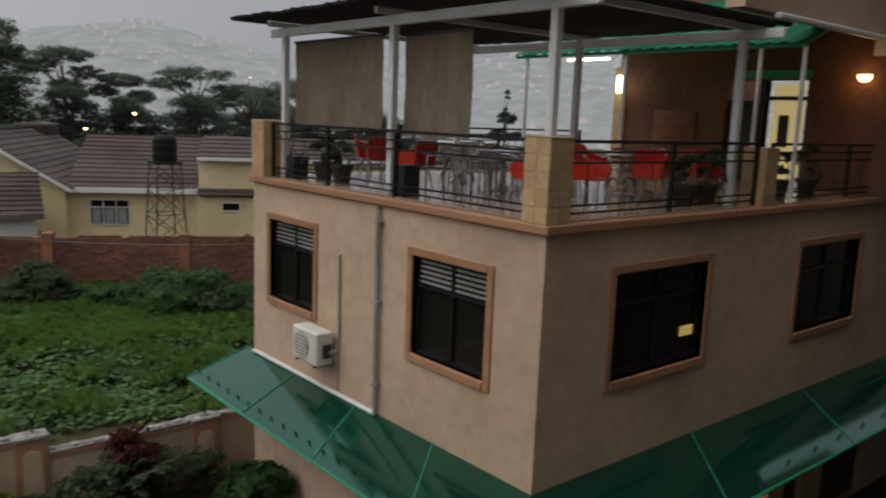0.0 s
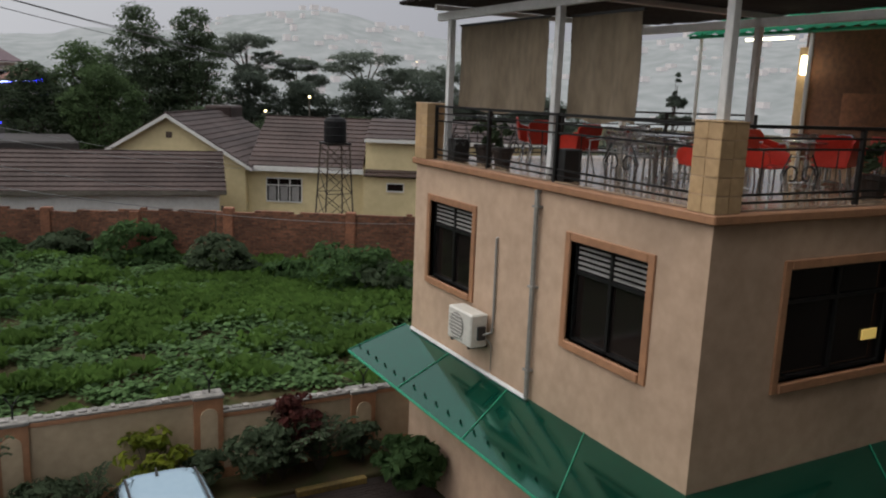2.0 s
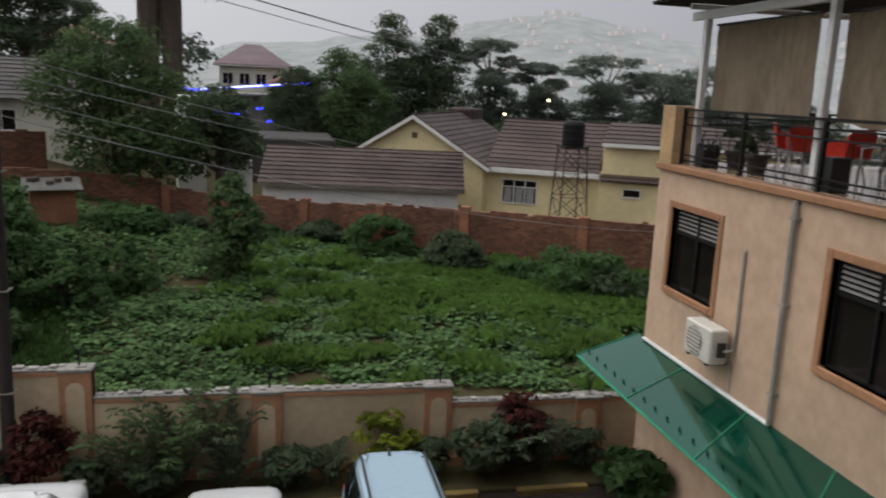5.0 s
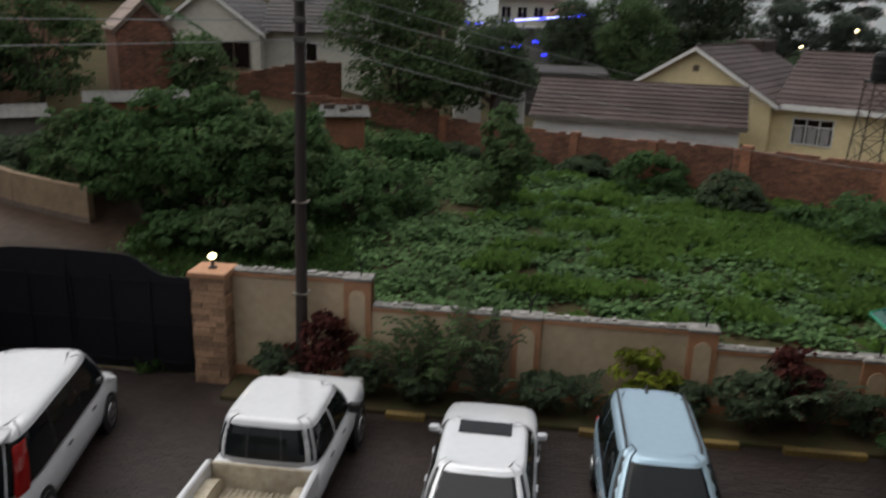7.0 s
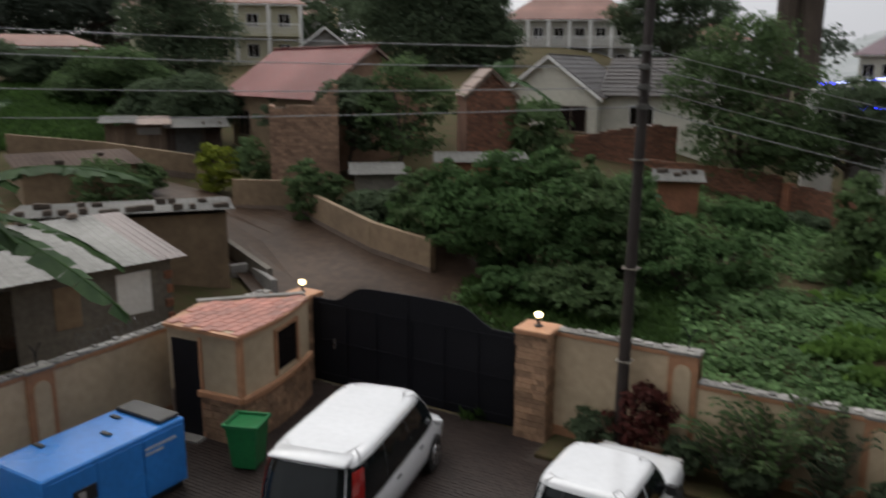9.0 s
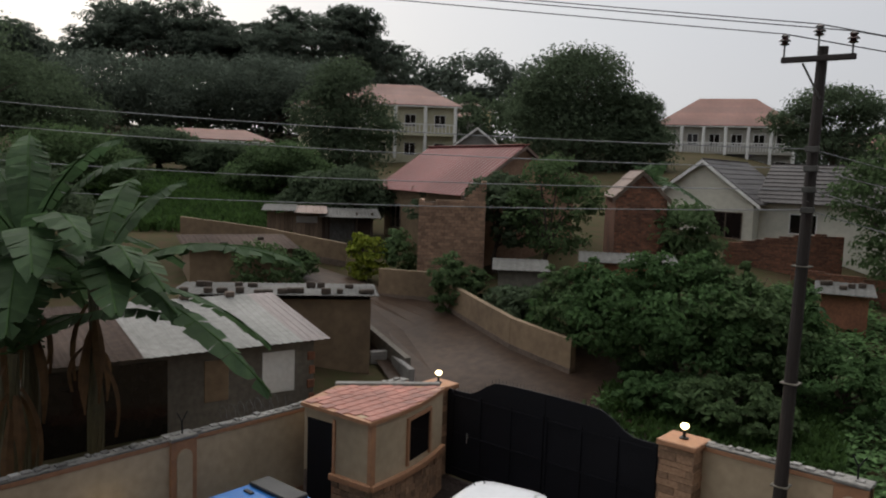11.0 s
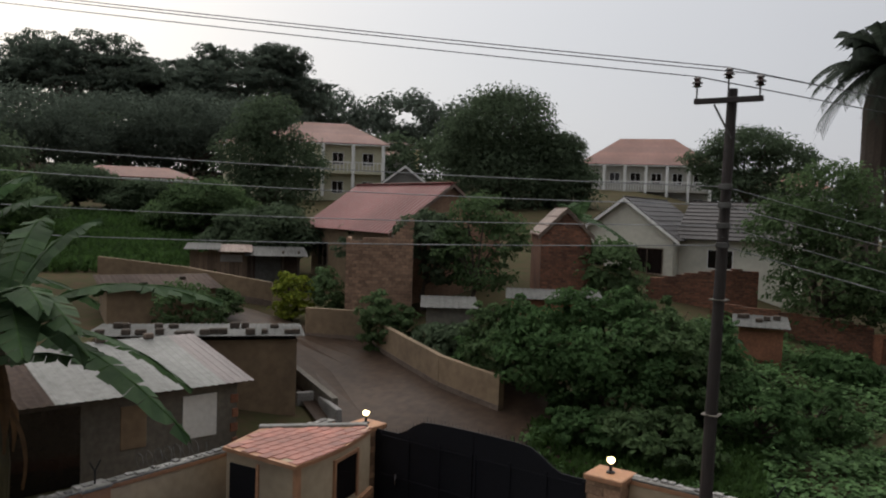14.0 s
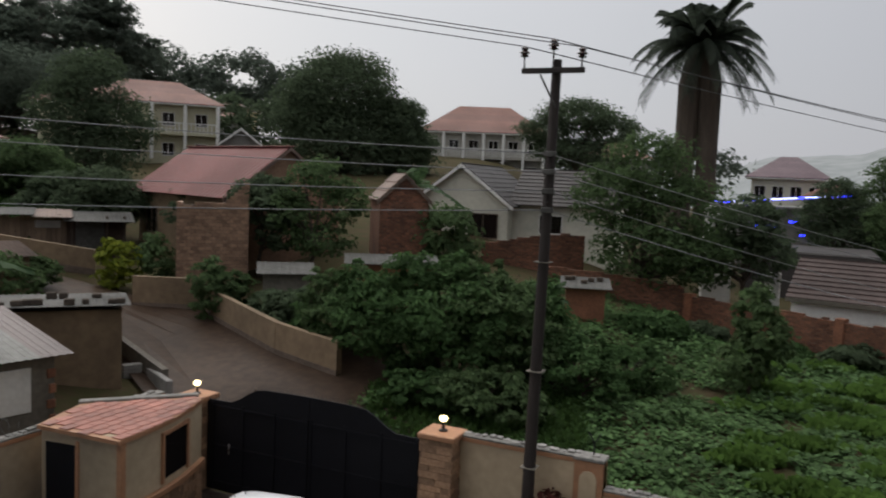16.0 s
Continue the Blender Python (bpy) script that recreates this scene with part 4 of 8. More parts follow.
# terrace furniture
def red_chair(at, rz):
    c = thing("plastic_chair", "red moulded plastic armchair on the terrace", "chair", "terrace chairs", at=at, rz=rz)
    box("seat", M_RED, c, -0.24, -0.22, 0.40, 0.24, 0.24, 0.44, 0.015)
    bm = nb()
    pts = [(-0.27, 0.26, 0.42), (0.27, 0.26, 0.42), (0.29, 0.33, 0.78), (0.2, 0.35, 0.86), (-0.2, 0.35, 0.86), (-0.29, 0.33, 0.78)]
    prism(bm, pts, (0, 0.03, 0))
    part("backrest", bm, M_RED, c)
    for s in (-1, 1):
        bm = nb()
        prism(bm, [(s * 0.24, 0.27, 0.42), (s * 0.25, 0.29, 0.72), (s * 0.26, 0.05, 0.66), (s * 0.26, -0.16, 0.62), (s * 0.25, -0.2, 0.5), (s * 0.24, -0.1, 0.42)], (s * 0.028, 0, 0))
        part("arm", bm, M_RED, c)
        for y in (-0.2, 0.24):
            bm = nb()
            rod(bm, (s * 0.27, y * 1.1, 0), (s * 0.2, y * 0.8, 0.41), 0.016, 0.016)
            part("leg", bm, M_CHROME, c, "metal leg")


def alu_chair(at, rz):
    c = thing("aluminium_chair", "shiny aluminium bistro chair", "chair", "terrace chairs", at=at, rz=rz)
    for s in (-1, 1):
        bm = nb()
        tube(bm, [(s * 0.25, -0.22, 0), (s * 0.25, -0.2, 0.62), (s * 0.25, 0.15, 0.66), (s * 0.24, 0.28, 0.6), (s * 0.25, 0.3, 0)], 0.019, 6)
        part("side_frame", bm, M_CHROME, c)
    for k in range(5):
        box("seat_slat", M_CHROME, c, -0.23, -0.2 + k * 0.09, 0.43, 0.23, -0.13 + k * 0.09, 0.445)
    for k in range(4):
        box("back_slat", M_CHROME, c, -0.23, 0.24, 0.56 + k * 0.075, 0.23, 0.26, 0.61 + k * 0.075)


def alu_table(at):
    t = thing("bistro_table", "round aluminium bistro table", "table", "terrace tables", at=at)
    bm = nb()
    turned(bm, [(0.38, 0.71), (0.40, 0.72), (0.40, 0.735), (0.38, 0.74)], n=20)
    part("tabletop", bm, M_CHROME, t)
    bm = nb()
    rod(bm, (0, 0, 0.03), (0, 0, 0.71), 0.03)
    part("column", bm, M_CHROME, t)
    for k in range(4):
        a = k * math.pi / 2 + 0.4
        bm = nb()
        rod(bm, (0, 0, 0.06), (0.3 * math.cos(a), 0.3 * math.sin(a), 0.015), 0.018, 0.014)
        part("foot", bm, M_CHROME, t)


ZF = 6.72
for x, y, rz in ((9.0, 12.6, 150), (8.6, 11.1, 190), (8.7, 8.3, 160), (9.6, 7.9, 10), (10.9, 9.4, 30), (11.0, 7.9, 200), (11.8, 8.4, 120), (12.4, 7.7, 60), (12.9, 8.4, 170), (11.6, 9.6, 0), (9.3, 13.3, 60)):
    red_chair((x, y, ZF), rz)
for x, y, rz in ((8.9, 10.0, 100), (9.3, 9.4, 200), (9.9, 10.2, 20), (10.3, 9.6, 120), (9.5, 10.8, 300), (10.9, 10.8, 45), (10.3, 11.6, 200), (8.55, 9.3, 60), (8.6, 10.5, 250), (12.0, 9.3, 150), (13.2, 9.0, 70)):
    alu_chair((x, y, ZF), rz)
for x, y in ((9.5, 9.9), (10.5, 10.5), (11.5, 8.7), (12.3, 8.9), (9.8, 8.7)):
    alu_table((x, y, ZF))


# ---- plants: leaves, trees, shrubs ----
def leaves(name, blobs, n, size, material, parent, seed=1, spread=0.24, flat=0.35, label="", droop=0.0, clump=22):
    """n folded leaves in clumps over the shells of ellipsoid blobs ((centre), (radii))."""
    g = np.random.default_rng(seed)
    wts = np.array([(b[1][0] * b[1][1] * b[1][2]) ** (2 / 3) for b in blobs])
    nc = max(6, n // clump)
    bi = g.choice(len(blobs), nc, p=wts / wts.sum())
    cen, rad = np.array([b[0] for b in blobs], float)[bi], np.array([b[1] for b in blobs], float)[bi]
    d = g.normal(size=(nc, 3))
    d[:, 2] += 0.25
    d /= np.linalg.norm(d, axis=1)[:, None]
    cl = cen + d * rad * (0.5 + 0.5 * g.random((nc, 1)) ** 0.7)
    ci = g.integers(0, nc, n)
    o = g.normal(size=(n, 3))
    o[:, 2] = np.abs(o[:, 2]) * 0.9 - 0.25
    o /= np.linalg.norm(o, axis=1)[:, None]
    wide = (0.7 + 0.8 * g.random((nc, 1)))[ci]
    p = cl[ci] + o * wide * (0.45 + 0.55 * g.random((n, 1)) ** 0.5) * np.cbrt(rad.prod(1))[ci][:, None] * spread * 1.45 * np.array([1, 1, 0.7])
    nrm = o * 0.75 + d[ci] * 0.25 + g.normal(size=(n, 3)) * 0.38 + np.array([0, 0, flat])
    nrm /= np.linalg.norm(nrm, axis=1)[:, None]
    a = np.cross(nrm, g.normal(size=(n, 3)))
    a /= np.linalg.norm(a, axis=1)[:, None]
    a[:, 2] -= droop
    b = np.cross(nrm, a)
    s = size * (0.6 + 0.8 * g.random((n, 1)))
    v = np.empty((n, 4, 3))
    v[:, 0], v[:, 2] = p - a * s, p + a * s
    v[:, 1], v[:, 3] = p + b * s * 0.5 + nrm * s * 0.14, p - b * s * 0.5 + nrm * s * 0.14
    f = np.arange(n * 4).reshape(n, 4)
    return raw(name, v.reshape(-1, 3).tolist(), f.tolist(), material, parent, label)


def tree(label, az, r, top, blobs, n, size, material, trunk_r=0.25, seed=1, cat="tree", group="", name="tree", spread=0.24, base=None, limbs=True, clump=22):
    """blobs: (side, depth, height under the top, rx, ry, rz) about the trunk, seen from the court."""
    x, y, _ = polar(az, r)
    z = land(x, y) if base is None else base
    t = thing(name, label, cat, group, at=(x, y, z), rz=az)
    h = top - z
    bl = [((s, dd, h - dn), (rx, ry, rz)) for s, dd, dn, rx, ry, rz in blobs]
    bm = nb()
    fork = max(0.4, min(b[0][2] - b[1][2] * 0.6 for b in bl))
    rnd = random.Random(seed)
    tube(bm, [(0, 0, -0.3), (0.03 * h * rnd.uniform(-1, 1), 0, fork * 0.5), (0, 0, fork)], [trunk_r * 1.25, trunk_r, trunk_r * 0.8], 8)
    part("trunk", bm, M_BARK, t)
    if limbs:
        for c, rr in bl:
            for q in range(3):
                e = (c[0] + rnd.uniform(-0.5, 0.5) * rr[0], c[1] + rnd.uniform(-0.5, 0.5) * rr[1], c[2] + rnd.uniform(-0.3, 0.5) * rr[2])
                bm = nb()
                tube(bm, [(0, 0, fork * 0.92), (e[0] * 0.4, e[1] * 0.4, fork + (e[2] - fork) * 0.5), e], [trunk_r * 0.5, trunk_r * 0.32, trunk_r * 0.1], 6)
                part("limb", bm, M_BARK, t)
    leaves("crown", bl, n, size, material, t, seed, spread, clump=clump)
    return t


# big dark bush over the plot's corner beyond the gate
for k, (az, r, top, w, n, s) in enumerate(((31.6, 28.0, 4.5, 1.4, 3800, 1), (28.4, 26.0, 4.9, 1.9, 5200, 2), (24.6, 25.5, 5.3, 2.1, 5200, 3), (21.3, 25.8, 5.1, 1.9, 4800, 4), (18.4, 26.5, 4.4, 1.6, 3600, 5), (25.6, 23.4, 2.1, 1.2, 2600, 7), (21.2, 23.0, 2.3, 1.5, 3200, 8), (14.2, 25.0, 2.9, 1.2, 1800, 9), (11.0, 27.0, 2.5, 1.2, 1700, 10))):
    h = top - land(*polar(az, r)[:2])
    tree("dense dark green bush outside the court gate", az, r, top, [(0, 0, h * 0.46, w, w, h * 0.36), (w * 0.55, -0.4, h * 0.66, w * 0.75, w * 0.75, h * 0.3), (-w * 0.45, 0.2, h * 0.22, w * 0.5, w * 0.5, h * 0.24), (w * 0.35, 0.3, h * 0.16, w * 0.4, w * 0.4, h * 0.2)], int(n * 1.7), 0.095, M_LEAF if k % 3 else M_LEAFMID, 0.08, s + 20, "bush", "bushes by the lane", "bush", 0.17, clump=40)

# trees, near to far
T = tree
T("feathery tree beside the brick hut", 33.6, 37, 8.6, [(0, 0, 1.3, 1.3, 1.3, 1.2), (-1.1, 0, 2.6, 1.1, 1.2, 1.0), (1.3, 0, 2.2, 1.2, 1.2, 1.0), (0.3, 0, 3.9, 1.5, 1.3, 0.9)], 4200, 0.12, M_LEAFMID, 0.14, 31)
T("bare-stemmed tree by the tan brick house", 37.2, 38.5, 7.6, [(0, 0, 1.4, 1.7, 1.6, 1.3), (1.0, 0, 2.8, 1.4, 1.3, 1.0)], 3000, 0.16, M_LEAFDK, 0.13, 32)
T("light bamboo-like tree below the white house", 24.6, 38.5, 6.4, [(0, 0, 1.2, 1.5, 1.4, 1.3), (0.4, 0, 2.4, 1.6, 1.4, 1.2)], 3000, 0.14, M_LEAFMID, 0.08, 33)
T("broad tree beside the white house", 10.6, 41, 10.6, [(0, 0, 2.2, 2.3, 2.2, 2.0), (-1.6, 0, 3.6, 1.9, 1.9, 1.8), (1.6, 0, 4.2, 2.1, 2.0, 2.0), (0.2, -0.6, 6.0, 2.6, 2.2, 1.7), (2.6, 0, 6.4, 1.8, 1.8, 1.5)], 13000, 0.13, M_LEAFMID, 0.2, 34)
T("dark tree in front of the blue-lit building", 4.0, 43, 7.6, [(0, 0, 1.6, 1.6, 1.6, 1.5), (1.0, 0, 3.0, 1.5, 1.5, 1.4), (-1.2, 0, 3.4, 1.5, 1.5, 1.4)], 4500, 0.16, M_LEAFDK, 0.15, 35)
T("slender young tree standing in the field", 3.2, 28.6, 4.7, [(0, 0, 0.9, 0.7, 0.7, 0.8), (0.3, 0, 1.9, 0.9, 0.9, 0.9), (-0.3, 0, 2.8, 0.9, 0.9, 0.8)], 3200, 0.12, M_LEAFMID, 0.07, 36)
T("big leafy tree in front of the villa", 48.3, 62, 15.6, [(0, 0, 2.2, 2.4, 2.4, 2.2), (-1.4, 0, 4.6, 2.6, 2.4, 2.2), (1.8, 0, 5.0, 2.4, 2.4, 2.2), (0, 0, 7.4, 3.3, 3.0, 2.4)], 18000, 0.14, M_LEAFDK, 0.3, 37)
T("round dense tree behind the houses", 31.9, 74, 18.6, [(0, 0, 3.2, 4.6, 4.2, 3.2), (-2.8, 0, 5.4, 3.4, 3.4, 3.4), (3.0, 0, 6.4, 3.4, 3.2, 3.2), (0, 0, 8.6, 5.2, 4.6, 3.4)], 34000, 0.16, M_LEAFDK, 0.5, 38)
T("smaller round dense tree", 27.9, 74, 14.9, [(0, 0, 2.4, 2.2, 2.2, 2.4), (0.6, 0, 5.0, 2.8, 2.6, 2.6)], 15000, 0.16, M_LEAFDK, 0.3, 39)
T("open-crowned tree beside the orange-roofed villa", 15.4, 84, 17.2, [(0, 0, 2.6, 4.2, 3.6, 1.8), (-3.2, 0, 4.2, 3.0, 2.8, 1.6), (3.4, 0, 4.0, 3.2, 2.8, 1.7), (0, 0, 6.4, 4.4, 3.5, 1.6)], 18000, 0.16, M_LEAFDK, 0.35, 40)
def acacia(az, r, top, w, depth, seed):
    """Umbrella tree: a few long limbs that fork upward into flat pads of fine leaves, with sky between."""
    x, y, _ = polar(az, r)
    z = land(x, y)
    t = thing("acacia", "tall spreading acacia with layered dark crown", "tree", "acacias on the hillside", at=(x, y, z), rz=az)
    h = top - z
    rnd = random.Random(seed)
    fork = h - depth * 1.25
    bm = nb()
    tube(bm, [(0, 0, -0.5), (0.4, 0, fork * 0.55), (0, 0, fork)], [0.95, 0.75, 0.65], 10)
    part("trunk", bm, M_BARK, t)
    pads = []
    for k in range(13):
        a = k * 2.399 + rnd.uniform(-0.25, 0.25)
        q = math.sqrt((k + 0.6) / 13)
        ex, ey = math.cos(a) * w * 0.7 * q, math.sin(a) * w * 0.62 * q
        ez = h - depth * (0.36 + 0.42 * q * q)
        bm = nb()
        tube(bm, [(0, 0, fork * 0.97), (ex * 0.4, ey * 0.4, fork + (ez - fork) * 0.45), (ex * 0.75, ey * 0.75, fork + (ez - fork) * 0.8), (ex, ey, ez)], [0.38, 0.27, 0.18, 0.11], 7)
        limb = part("limb", bm, M_BARK, t)
        for m in range(15):
            b = a + rnd.uniform(-1.5, 1.5)
            o = rnd.uniform(0.1, 0.42) * w
            px_, py_ = ex + math.cos(b) * o, ey + math.sin(b) * o
            rr = min(1.0, math.hypot(px_ / w, py_ / (w * 0.9)))
            pz = h - depth * (0.03 + 0.8 * rr ** 2.6) - rnd.uniform(0.2, 0.4 * depth)
            bm = nb()
            tube(bm, [(ex, ey, ez), ((ex + px_) / 2, (ey + py_) / 2, (ez + pz) / 2 - 0.2), (px_, py_, pz)], [0.1, 0.07, 0.03], 5)
            part("bough", bm, M_BARK, limb)
            pads.append(((px_, py_, pz), (rnd.uniform(2.0, 3.2), rnd.uniform(1.7, 2.7), rnd.uniform(0.55, 0.95))))
    leaves("crown", pads, 90000, 0.18, M_ACACIA, t, seed, 0.2, 0.6, clump=20)


acacia(60.2, 112, 29.0, 12.0, 10.5, 41)
acacia(49.6, 112, 29.4, 11.6, 11.0, 42)
acacia(55.2, 120, 27.5, 10.0, 10.0, 44)
acacia(70.5, 118, 25.0, 10.0, 9.0, 43)
for k, (az, r, top, w, m_) in enumerate(((73, 60, 17, 6, M_LEAFDK), (68.5, 66, 14.5, 5, M_LEAFDK), (64, 84, 17.5, 7.0, M_ACACIA), (58.5, 88, 18.0, 7.0, M_ACACIA), (53.5, 90, 19.0, 7.0, M_ACACIA), (49.5, 96, 19.5, 6.0, M_ACACIA), (81, 60, 20.0, 4.5, M_ACACIA), (66, 50, 9.3, 3.6, M_LEAFMID), (60.5, 62, 9.8, 3.4, M_LEAFDK), (56, 60, 9.0, 2.6, M_LEAFDK), (47.6, 47, 7.6, 2.0, M_LEAFDK), (50.0, 49, 7.2, 1.8, M_LEAFDK), (52.5, 54, 9.0, 3.0, M_LEAFMID), (69.5, 36, 7.6, 3.0, M_LEAFDK), (78, 40, 11.5, 4.4, M_LEAFDK), (76, 30, 7.5, 2.6, M_LEAFDK))):
    h = top - land(*polar(az, r)[:2])
    T("dark hillside tree in the damp air", az, r, top, [(0, 0, h * 0.3, w * 0.8, w * 0.8, h * 0.28), (w * 0.5, 0, h * 0.55, w * 0.7, w * 0.7, h * 0.26), (-w * 0.5, 0, h * 0.62, w * 0.75, w * 0.7, h * 0.27)], 15000, 0.06 + 0.0013 * r, m_, 0.25, 60 + k, group="hillside trees")
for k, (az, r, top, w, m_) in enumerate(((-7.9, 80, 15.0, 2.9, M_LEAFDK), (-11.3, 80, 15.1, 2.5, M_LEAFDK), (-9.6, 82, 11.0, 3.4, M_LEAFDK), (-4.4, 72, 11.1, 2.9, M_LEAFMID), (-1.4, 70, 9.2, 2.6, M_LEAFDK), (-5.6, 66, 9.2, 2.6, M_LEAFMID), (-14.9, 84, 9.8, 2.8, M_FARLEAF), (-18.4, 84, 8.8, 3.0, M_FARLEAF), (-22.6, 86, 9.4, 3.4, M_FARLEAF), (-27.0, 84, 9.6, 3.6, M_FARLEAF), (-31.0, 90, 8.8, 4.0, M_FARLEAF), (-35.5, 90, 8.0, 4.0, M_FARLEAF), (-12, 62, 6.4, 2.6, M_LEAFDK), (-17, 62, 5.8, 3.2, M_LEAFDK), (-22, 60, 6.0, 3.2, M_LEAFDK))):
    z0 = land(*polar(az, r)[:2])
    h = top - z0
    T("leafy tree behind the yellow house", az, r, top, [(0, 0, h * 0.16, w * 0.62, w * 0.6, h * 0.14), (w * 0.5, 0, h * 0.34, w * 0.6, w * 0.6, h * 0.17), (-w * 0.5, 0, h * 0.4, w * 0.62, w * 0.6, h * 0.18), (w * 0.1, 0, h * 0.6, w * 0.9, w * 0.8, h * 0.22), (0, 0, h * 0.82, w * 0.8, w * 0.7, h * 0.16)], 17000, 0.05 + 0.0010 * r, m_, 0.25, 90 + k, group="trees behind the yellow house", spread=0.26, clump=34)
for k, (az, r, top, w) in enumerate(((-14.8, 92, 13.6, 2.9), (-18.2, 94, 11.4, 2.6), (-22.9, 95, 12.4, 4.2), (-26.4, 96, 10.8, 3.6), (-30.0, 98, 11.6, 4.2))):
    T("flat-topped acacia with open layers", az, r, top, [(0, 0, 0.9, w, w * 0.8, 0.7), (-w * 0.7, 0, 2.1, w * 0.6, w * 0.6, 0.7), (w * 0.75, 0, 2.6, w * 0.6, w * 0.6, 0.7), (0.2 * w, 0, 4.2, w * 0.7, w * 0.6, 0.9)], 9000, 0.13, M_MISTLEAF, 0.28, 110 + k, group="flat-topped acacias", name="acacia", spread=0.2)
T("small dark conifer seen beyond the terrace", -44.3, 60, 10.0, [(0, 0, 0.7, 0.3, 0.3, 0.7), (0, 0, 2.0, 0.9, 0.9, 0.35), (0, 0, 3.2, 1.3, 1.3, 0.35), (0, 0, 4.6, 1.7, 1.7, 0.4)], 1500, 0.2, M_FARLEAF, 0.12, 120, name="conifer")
for k, (az, r, top, w, m_) in enumerate(((46.4, 37.4, 4.7, 0.9, M_LEAFYEL), (44.2, 38.0, 4.8, 1.0, M_LEAFMID), (40.4, 33, 4.3, 0.9, M_LEAFMID), (53.5, 33.5, 4.4, 1.5, M_LEAFMID), (51.6, 36, 4.0, 1.1, M_LEAFMID), (41.8, 44, 6.9, 1.4, M_LEAFDK), (38.9, 33.2, 3.7, 0.9, M_LEAFMID), (36.4, 31.2, 3.3, 0.9, M_LEAFDK), (34.6, 30.0, 3.6, 1.1, M_LEAFDK), (32.8, 28.6, 3.4, 1.2, M_LEAF))):
    h = top - land(*polar(az, r)[:2])
    T("clipped yellow-green shrub by the lane" if m_ is M_LEAFYEL else "green shrub by the lane wall", az, r, top, [(0, 0, h * 0.5, w, w, h * 0.5)], 1500, 0.12, m_, 0.06, 130 + k, "shrub", "lane shrubs", "shrub", 0.16, limbs=False)
# bushes at the foot of the old brick wall
for k, (az, r, w, h) in enumerate(((-7.2, 33.0, 1.5, 1.5), (-12.9, 30.6, 1.2, 1.5), (-21.8, 28.6, 2.2, 1.5), (-24.6, 28.2, 1.2, 1.0), (-17.5, 29.8, 1.0, 0.7), (-3.0, 35, 1.2, 0.9), (1.5, 36, 1.0, 0.6), (6.5, 36.5, 1.0, 0.6), (9.6, 34, 1.3, 1.1))):
    z0 = land(*polar(az, r)[:2])
    T("dark bush growing against the old brick wall", az, r, z0 + h, [(0, 0, h * 0.5, w, w * 0.8, h * 0.5), (w * 0.6, 0, h * 0.7, w * 0.6, w * 0.6, h * 0.3)], 1500, 0.15, M_LEAFDK if k % 2 else M_LEAF, 0.05, 150 + k, "bush", "bushes at the brick wall", "bush", 0.2, limbs=False)


